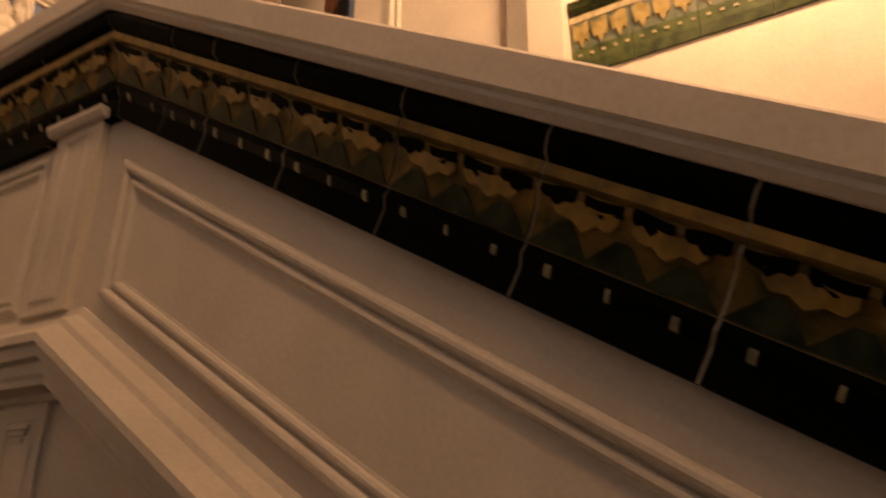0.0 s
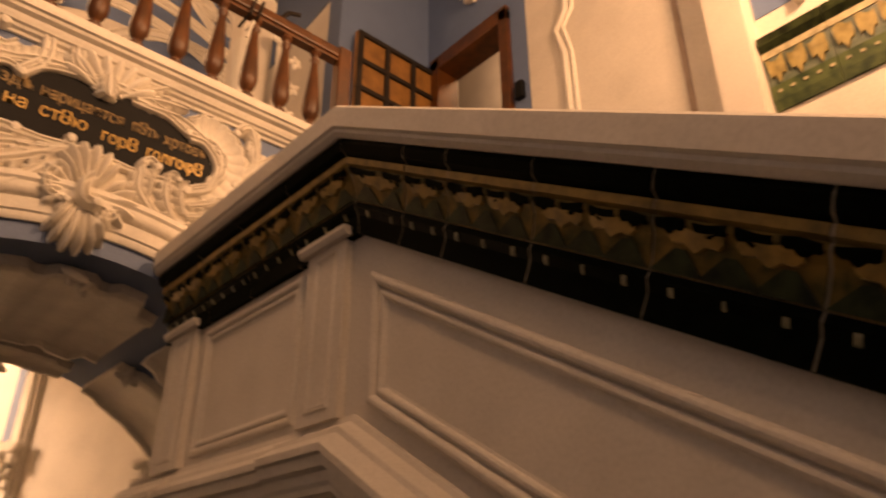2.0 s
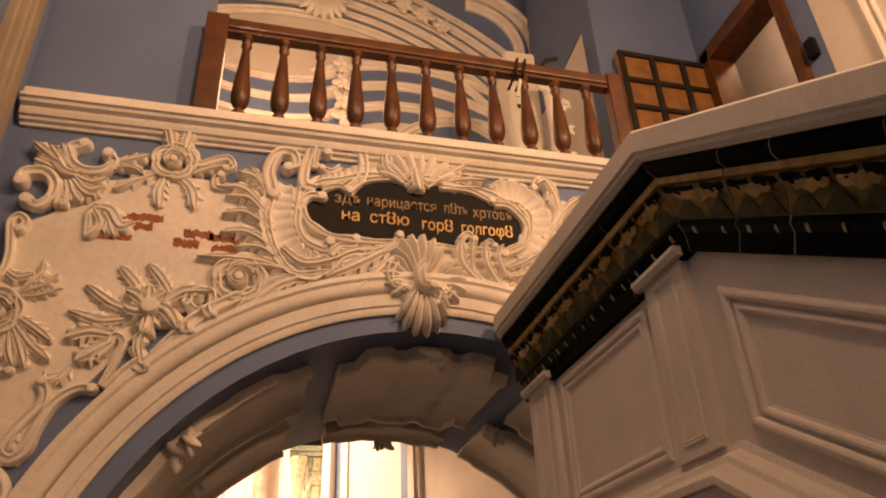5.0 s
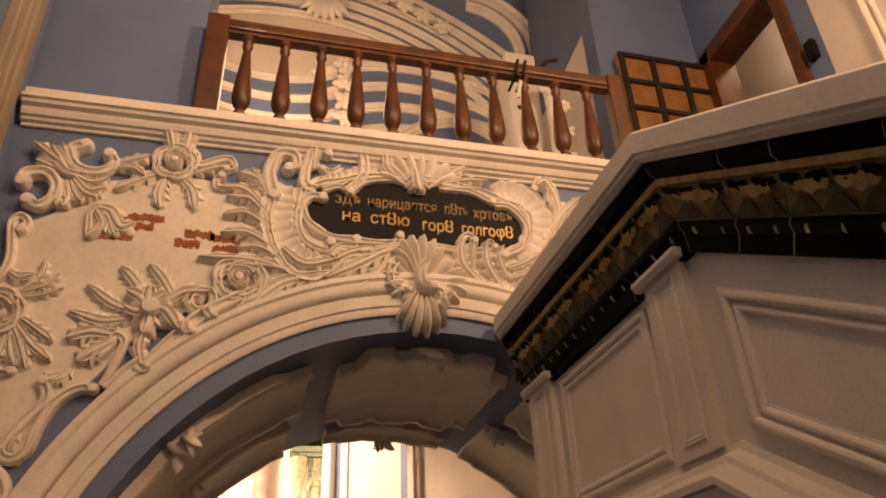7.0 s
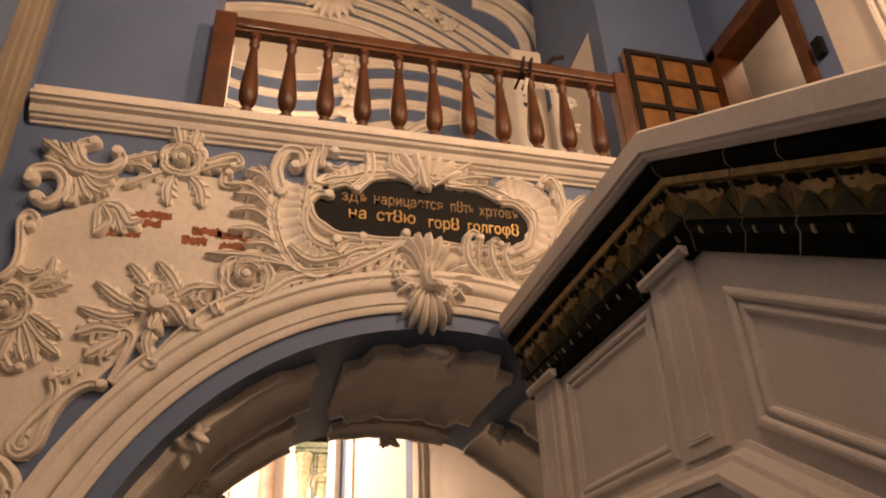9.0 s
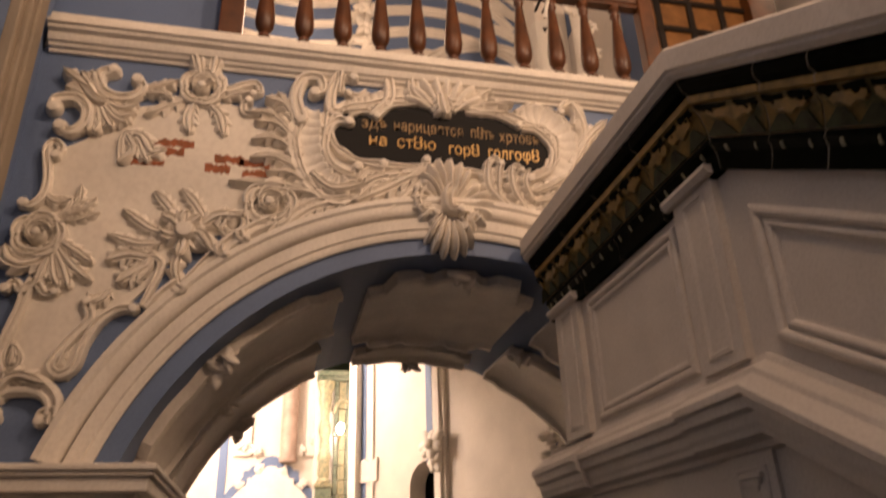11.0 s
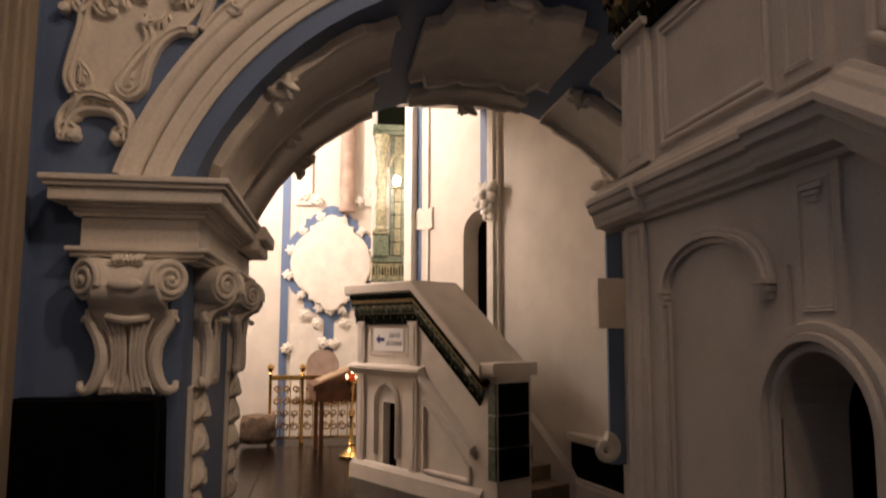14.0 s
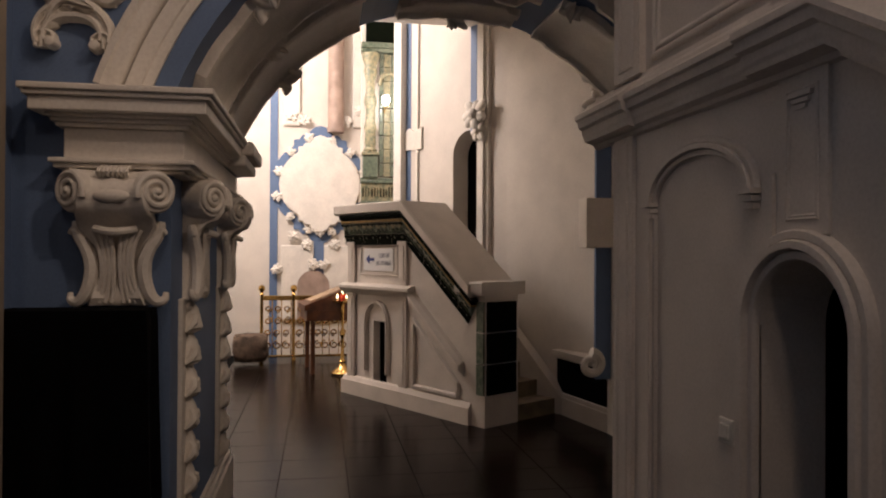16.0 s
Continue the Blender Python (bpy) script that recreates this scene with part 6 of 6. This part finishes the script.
    part("newel_cap", bm, STAIRWHITE, th)
    for i in range(3):
        z0, z1 = 0.30 + 0.29 * i, 0.30 + 0.29 * (i + 1) - 0.012
        bm = bmesh.new()
        sweep(bm, [[f.at(u, d, z, False) for u, d in ((1.16, -0.38), (1.18, -0.38), (1.18, 0.0), (1.16, 0.0))] for z in (z0, z1)])
        part("newel_tile", bm, GREEN, th, "dark green glazed tile")
        bm = bmesh.new()
        f.block(bm, 1.07, 1.16, 0.02, 0.045, z0, z1, False)
        part("newel_tile", bm, PALEGREEN, th, "green glazed tile")
    # steps and the second parapet on the far side
    for i in range(7):
        bm = bmesh.new()
        z = 0.155 * (i + 1)
        u = 1.14 - 0.24 * i
        f.block(bm, u - 0.26, u, -0.98, -0.20, z - 0.155, z, False)
        part("step", bm, STEP, th)
    bm = bmesh.new()
    ring = [(0.0, 0.0), (1.34, 0.0), (1.34, 0.10), (1.24, 0.16), (0.0, 1.30)]
    sweep(bm, [[f.at(u, d, z, False) for u, z in ring] for d in (-0.98, -1.10)])
    part("far_parapet", bm, STAIRWHITE, th)
    return f


FAR = far_stair()


def arrow_sign():
    th = thing("arrow_sign", "white printed sign with a blue arrow on the stair block", "sign")
    f = FAR
    bm = bmesh.new()
    f.block(bm, -0.80, -0.26, 0.002, 0.012, 1.41, 1.655, False)
    part("board", bm, SIGNWHITE, th)
    bm = bmesh.new()
    pts = [(-0.76, 1.535), (-0.69, 1.585), (-0.69, 1.553), (-0.60, 1.553), (-0.60, 1.517), (-0.69, 1.517), (-0.69, 1.485)]
    sweep(bm, [[f.at(u, d, z, False) for u, z in pts] for d in (0.0125, 0.0145)])
    part("arrow", bm, SIGNBLUE, th)
    for text, z in (("СВЯТОЙ", 1.575), ("ИСТОЧНИК", 1.49)):
        o = f.at(-0.42, 0.014, z, False)
        m = Matrix(((f.a.x, 0, f.n.x, o.x), (f.a.y, 0, f.n.y, o.y), (0, 1, 0, o.z), (0, 0, 0, 1)))
        words("lettering", text, 0.066, SIGNGREY, th, m, 0.0008, width=0.20 if len(text) < 7 else 0.27)


arrow_sign()


def medallion_wall():
    X = -11.69
    th = thing("medallion_relief", "white lobed stucco medallion on a blue ground", "wall relief")
    bm = bmesh.new()
    box(bm, X, X + 0.006, -0.98, -0.86, 0, 7.9)
    part("blue_stripe", bm, BLUE, th)
    bm = bmesh.new()

    def inside(y, z):
        z = abs(z)
        return (y / 1.0) ** 2 + (z / 0.86) ** 2 < 1 or (abs(y) < 0.54 and z < 0.85) or (abs(y) < 0.40 and z < 0.94) or y * y + (z - 0.84) ** 2 < 0.27 ** 2

    def rim(s, n=120):
        out = []
        for i in range(n):
            a = 2 * math.pi * i / n
            r = 1.3
            while not inside(r * math.cos(a), r * math.sin(a)):
                r -= 0.01
            out.append((-0.20 + 0.64 * s * r * math.cos(a), 2.68 + 0.70 * s * r * math.sin(a)))
        return out

    sweep(bm, [[Vector((x, y, z)) for y, z in rim(1.20)] for x in (X, X + 0.008)])
    part("blue_ground", bm, BLUE, th)
    for s, x in ((1.0, X + 0.050), (0.965, X + 0.115), (0.90, X + 0.060), (0.87, X + 0.085)):
        bm = bmesh.new()
        sweep(bm, [[Vector((xx, y, z)) for y, z in rim(s)] for xx in (X, x)])
        part("medallion", bm, STUCCO, th)
    rng = random.Random(6)
    for k in range(12):
        a = 2 * math.pi * k / 12 + 0.26
        bm = bmesh.new()
        r = 1.06 if k % 3 else 1.12
        knot(bm, (X + 0.04, -0.20 + 0.62 * r * math.cos(a), 2.68 + 0.68 * r * math.sin(a)), 0.085, (1, 0, 0), 7, k)
        part("leaf_knot", bm, STUCCO, th, smooth=True)
    th = thing("shaped_panels", "white shaped panels with leaf knots on the hall wall", "wall relief")
    for y0, y1, z0, z1 in ((-0.80, -0.30, 0.55, 1.72), (-0.14, 0.60, 0.55, 1.72), (-0.78, -0.52, 3.6, 6.8), (0.30, 0.62, 3.6, 6.8)):
        bm = bmesh.new()
        box(bm, X, X + 0.05, y0, y1, z0, z1, 0.015)
        part("panel", bm, STUCCO, th)
    bm = bmesh.new()
    box(bm, X, X + 0.007, -0.30, -0.14, 0.55, 1.9)
    part("blue_stripe", bm, BLUE, th)
    for y, z in ((-0.86, 1.35), (-0.30, 1.42), (-0.14, 1.42), (-0.62, 1.86), (-0.40, 1.74), (0.02, 1.74), (0.25, 1.86), (-0.22, 1.95), (-0.65, 3.75), (-0.45, 3.68), (0.2, 3.7), (0.4, 3.85)):
        bm = bmesh.new()
        knot(bm, (X + 0.06, y, z), 0.095, (1, 0, 0), 7, int(100 * y + 50 * z))
        part("leaf_knot", bm, STUCCO, th, smooth=True)
    th = thing("wall_column", "round pinkish stone column high on the hall wall", "column")
    bm = bmesh.new()
    lathe(bm, [(0.13, 3.5), (0.14, 3.55), (0.125, 3.6), (0.12, 7.6)], 20, (X + 0.10, 0.035, 0))
    part("shaft", bm, PINKSTONE, th, smooth=True)
    th = thing("wall_niche", "small arched niche low in the hall wall", "niche")
    # Flat darker pinkish plate stands in for the niche; no recess is cut
    bm = bmesh.new()
    pts = [(-0.55, 0.55), (-0.05, 0.55)] + [(-0.30 + 0.25 * math.cos(math.pi * i / 12), 1.08 + 0.25 * math.sin(math.pi * i / 12)) for i in range(13)]
    sweep(bm, [[Vector((x, y, z)) for y, z in pts] for x in (X + 0.055, X + 0.060)])
    part("recess", bm, PINKSTONE, th)


medallion_wall()


def tile_portal():
    """A tall ceramic portal: a base with an inscription band, a bracketed column and a tiled field."""
    th = thing("ceramic_portal", "tall green glazed ceramic portal with a baluster column", "portal")
    X = -10.62
    bm = bmesh.new()
    box(bm, X - 0.20, X, 0.38, 0.92, 0.0, 2.33)
    box(bm, X - 0.20, X - 0.06, 0.38, 0.99, 2.33, 7.5)
    part("core", bm, PLASTER, th)
    bm = bmesh.new()
    box(bm, X - 0.1, X + 0.02, 0.38, 0.98, 2.36, 2.62, 0.01)
    band_ob = part("inscription_band", bm, DUSTYGLAZE, th)
    rng = random.Random(9)
    for i in range(12):
        bm = bmesh.new()
        y = 0.40 + 0.042 * i
        box(bm, X + 0.018, X + 0.026, y, y + rng.uniform(0.012, 0.030), 2.42, 2.42 + rng.uniform(0.11, 0.15))
        part("glyph_bar", bm, BROWNGLAZE, band_ob)
    for z0, z1, pr in ((2.33, 2.36, 0.05), (2.62, 2.66, 0.05), (2.66, 2.70, 0.03), (4.52, 4.58, 0.05), (4.58, 4.66, 0.08)):
        bm = bmesh.new()
        box(bm, X - 0.1, X + pr, 0.37, 0.99, z0, z1, 0.008)
        part("ledge_tile", bm, PALEGREEN, th)
    bm = bmesh.new()
    box(bm, X - 0.12, X + 0.06, 0.40, 0.62, 2.70, 3.02, 0.01)
    part("pedestal", bm, PALEGREEN, th)
    bm = bmesh.new()
    box(bm, X - 0.12, X + 0.085, 0.385, 0.635, 3.02, 3.07, 0.01)
    part("pedestal_cap", bm, DUSTYGLAZE, th)
    bm = bmesh.new()
    lathe(bm, [(0.09, 3.07), (0.10, 3.10), (0.07, 3.14), (0.085, 3.2), (0.075, 3.35), (0.095, 3.42), (0.07, 3.5), (0.065, 3.7), (0.09, 3.78), (0.085, 3.86), (0.06, 3.95), (0.065, 4.1), (0.10, 4.25), (0.085, 4.32), (0.12, 4.42), (0.13, 4.5)], 16, (X + 0.01, 0.51, 0))
    part("column", bm, DUSTYGLAZE, th, smooth=True)
    for i in range(9):
        z = 2.72 + 0.20 * i
        for y0, y1, mat in ((0.64, 0.70, PALEGREEN), (0.705, 0.80, DUSTYGLAZE), (0.805, 0.98, PALEGREEN)):
            bm = bmesh.new()
            box(bm, X - 0.05, X - 0.005 + 0.01 * (i % 2), y0, y1, z, z + 0.192, 0.006)
            part("field_tile", bm, mat, th)
    bm = bmesh.new()
    tube(bm, [Vector((X + 0.01, 0.78 + 0.14 * math.cos(a), 4.05 + 0.18 * math.sin(a))) for a in [math.pi * i / 12 for i in range(13)]], 0.03, Vector((1, 0, 0)), 8)
    part("blind_arch", bm, DUSTYGLAZE, th, smooth=True)
    for i in range(6):
        bm = bmesh.new()
        box(bm, X - 0.1, X + 0.02 + 0.03 * (i % 2), 0.44 + 0.015 * (i % 2), 0.86, 4.68 + 0.42 * i, 5.085 + 0.42 * i, 0.01)
        part("upper_tile", bm, GREEN if i % 2 == 0 else PALEGREEN, th)


tile_portal()


def wall_lamp():
    th = thing("wall_lamp", "lit wall lamp with a bright bulb beside the ceramic portal", "lamp")
    c = Vector((-10.25, 0.70, 3.76))
    bm = bmesh.new()
    bmesh.ops.create_uvsphere(bm, u_segments=14, v_segments=10, radius=0.055, matrix=Matrix.Translation(c) @ Matrix.Diagonal((1, 1, 1.3, 1)))
    bulb = part("bulb", bm, GLOW, th, smooth=True)
    bulb.visible_shadow = False
    bm = bmesh.new()
    tube(bm, [c + Vector((-0.38, 0, -0.05)), c + Vector((-0.2, 0, -0.14)), c + Vector((0, 0, -0.09))], 0.012, Vector((0, 1, 0)), 8)
    part("arm", bm, BRASS, th)


wall_lamp()


def fence():
    th = thing("brass_fence", "low openwork brass fence with ball finials", "fence")
    X = -11.0
    for y in (-1.04, -0.58):
        bm = bmesh.new()
        lathe(bm, [(0.035, 0.0), (0.035, 0.04), (0.024, 0.06), (0.024, 0.97), (0.034, 0.99), (0.020, 1.01), (0.045, 1.05), (0.050, 1.08), (0.038, 1.115), (0.008, 1.13)], 12, (X, y, 0))
        part("post", bm, BRASS, th, smooth=True)
    bm = bmesh.new()
    box(bm, X - 0.02, X + 0.02, -1.04, 0.9, 0.90, 0.97, 0.006)
    part("top_rail", bm, BRASS, th)
    bm = bmesh.new()
    box(bm, X - 0.015, X + 0.015, -1.04, 0.9, 0.06, 0.09, 0.004)
    part("bottom_rail", bm, BRASS, th)
    k = 0
    for y0 in (-1.03, -0.57, -0.2, 0.2, 0.55):
        for i in range(3):
            yc = y0 + 0.08 + 0.135 * i
            for z, r, st, wd in ((0.24, 0.062, 90, 1), (0.42, 0.055, 270, -1), (0.60, 0.058, 90, -1), (0.77, 0.05, 270, 1)):
                bm = bmesh.new()
                pts = [Vector((X, p, q)) for p, q in spiral(yc, z, r, st, 1.3, wd, 16, 0.3)]
                tube(bm, pts, 0.012, Vector((1, 0, 0)), 5)
                part("scroll", bm, BRASS, th, smooth=True)
                k += 1
            bm = bmesh.new()
            tube(bm, [Vector((X, yc + 0.062, 0.08)), Vector((X, yc + 0.062, 0.92))], 0.008, Vector((1, 0, 0)), 5)
            part("bar", bm, BRASS, th)


fence()


def lectern():
    m = pose(-10.15, 0.02, 0, 0, 0, 8)
    th = thing("lectern", "brown wooden icon lectern with a sloping framed top", "lectern", m=m)
    for x in (-0.32, 0.26):
        for y in (-0.38, 0.30):
            bm = bmesh.new()
            box(bm, x, x + 0.055, y, y + 0.055, 0.0, 0.70, 0.005)
            part("leg", bm, WOOD, th)
    bm = bmesh.new()
    box(bm, -0.36, 0.34, -0.44, 0.38, 0.70, 0.84, 0.008)
    part("apron", bm, WOOD, th)
    bm = bmesh.new()
    sweep(bm, [[Vector((x, -0.47, 0.86)), Vector((x, 0.40, 1.20)), Vector((x, 0.40, 1.24)), Vector((x, -0.47, 0.91))] for x in (-0.38, 0.36)])
    part("sloping_top", bm, WOOD, th)
    bm = bmesh.new()
    sweep(bm, [[Vector((x, 0.40, 0.84)), Vector((x, 0.40, 1.20)), Vector((x, -0.47, 0.86)), Vector((x, -0.47, 0.84))] for x in (-0.36, 0.34)])
    part("cheek", bm, WOOD, th)
    bm = bmesh.new()
    sweep(bm, [[Vector((x, -0.38, 0.950)), Vector((x, 0.32, 1.222)), Vector((x, 0.32, 1.230)), Vector((x, -0.38, 0.958))] for x in (-0.28, 0.26)])
    part("icon", bm, PICTURE, th, "small painted panel with no readable picture")


lectern()


def candle_stand():
    th = thing("candle_stand", "tall brass candle stand with a small lit red lamp", "candle stand", m=pose(-9.76, 0.10, 0))
    bm = bmesh.new()
    lathe(bm, [(0.15, 0.0), (0.155, 0.02), (0.12, 0.05), (0.06, 0.09), (0.035, 0.14), (0.05, 0.17), (0.025, 0.20), (0.020, 0.48), (0.038, 0.52), (0.020, 0.56), (0.018, 0.80), (0.032, 0.83), (0.020, 0.87), (0.03, 0.92), (0.13, 0.95), (0.135, 0.975), (0.03, 0.98)], 18)
    part("stem", bm, BRASS, th, smooth=True)
    bm = bmesh.new()
    lathe(bm, [(0.028, 0.98), (0.040, 1.0), (0.042, 1.05), (0.036, 1.06)], 12)
    part("lamp_glass", bm, REDGLASS, th, smooth=True)
    for dx, dy, z in ((0.0, 0.0, 1.085), (0.07, 0.05, 1.03), (-0.06, 0.06, 1.03), (0.05, -0.07, 1.02)):
        bm = bmesh.new()
        lathe(bm, [(0.003, -0.02), (0.011, 0.0), (0.008, 0.02), (0.001, 0.04)], 8, (dx, dy, z))
        part("flame", bm, FLAME, th, smooth=True)
        if dx:
            bm = bmesh.new()
            lathe(bm, [(0.006, 0.976), (0.006, z - 0.018)], 8, (dx, dy, 0))
            part("candle", bm, CREAMGLAZE, th)


candle_stand()


def stone_seat():
    th = thing("stone_block", "rough brown stone block standing on the floor", "stone")
    bm = bmesh.new()
    bmesh.ops.create_icosphere(bm, subdivisions=3, radius=1.0)
    for v in bm.verts:
        q = max(abs(v.co.x), abs(v.co.y), abs(v.co.z))
        c = v.co / (0.85 * q + 0.15) * 0.92
        c = c * (1 + 0.10 * noise.noise(v.co * 2.3))
        v.co = Vector((-10.75 + c.x * 0.24, -1.17 + c.y * 0.26, max(0.0, 0.24 + c.z * 0.22)))
    part("stone", bm, STONE, th, smooth=True)


stone_seat()


def right_corner():
    """Blue pilaster, boxed-in fitting and low plinth where the hall meets the stair."""
    th = thing("hall_corner_pilaster", "blue striped white pilaster with a leafy capital", "pilaster", "hall pilasters")
    bm = bmesh.new()
    box(bm, -6.16, -6.12, 2.20, 2.34, 0.5, 7.9)
    part("blue_stripe", bm, BLUE, th)
    bm = bmesh.new()
    box(bm, -6.20, -6.05, 2.34, 2.75, 0.0, 7.9, 0.01)
    part("shaft", bm, STUCCO, th)
    bm = bmesh.new()
    rng = random.Random(11)
    for i in range(3):
        knot(bm, (-6.02, 2.20, 2.74 + 0.19 * i), 0.15, (0.9, -0.5, 0), 6, i)
    part("leafy_capital", bm, STUCCO, th, smooth=True)
    bm = bmesh.new()
    tube(bm, [Vector((-6.02, 2.12 + q[0], 0.56 + q[1] + 0.09)) for q in spiral(0, 0, 0.10, 90, 1.4, -1, 24, 0.3)], [0.05 - 0.03 * i / 24 for i in range(25)], Vector((1, 0, 0)), 8)
    part("foot_scroll", bm, STUCCO, th, smooth=True)
    th = thing("wall_box", "plain pale boxed fitting on the hall wall", "box")
    bm = bmesh.new()
    box(bm, -6.16, -5.96, 2.05, 2.30, 1.66, 2.09, 0.008)
    part("casing", bm, PLASTER, th)
    th = thing("hall_plinth", "white moulded plinth with a dark panel in the hall corner", "plinth")
    g = Face((-6.97, 2.22, 0), (0.98, 0.20, 0), (0.20, -0.98, 0), 9.0, 0.0)
    for z0, z1, pr in ((0.0, 0.17, 0.03), (0.17, 0.21, 0.015), (0.55, 0.58, 0.01), (0.58, 0.63, 0.04)):
        bm = bmesh.new()
        g.block(bm, -0.2, 1.9, -0.35, pr, z0, z1)
        part("ledge", bm, STAIRWHITE, th)
    bm = bmesh.new()
    g.block(bm, -0.2, 1.9, -0.33, -0.02, 0.21, 0.55)
    part("dark_panel", bm, NEARBLACK, th)


right_corner()


# ---------------------------------------------------------------- floor tiles
def floor_tiles():
    bm = bmesh.new()
    box(bm, 0.002, 0.478, 0.002, 0.478, -0.02, 0.0, 0.002)
    first = part("tile", bm, FLOORMAT, FLOOR)
    first.matrix_basis = pose(-11.52, -1.44, 0)
    for i in range(24):
        for j in range(11):
            if i or j:
                shared("tile", first.data, FLOOR, pose(-11.52 + 0.48 * i, -1.44 + 0.48 * j, 0.0))
    bm = bmesh.new()
    box(bm, 0.002, 4.9, -1.438, 3.838, -0.02, 0.0, 0.002)
    part("plain_floor", bm, FLOORMAT, FLOOR)


floor_tiles()
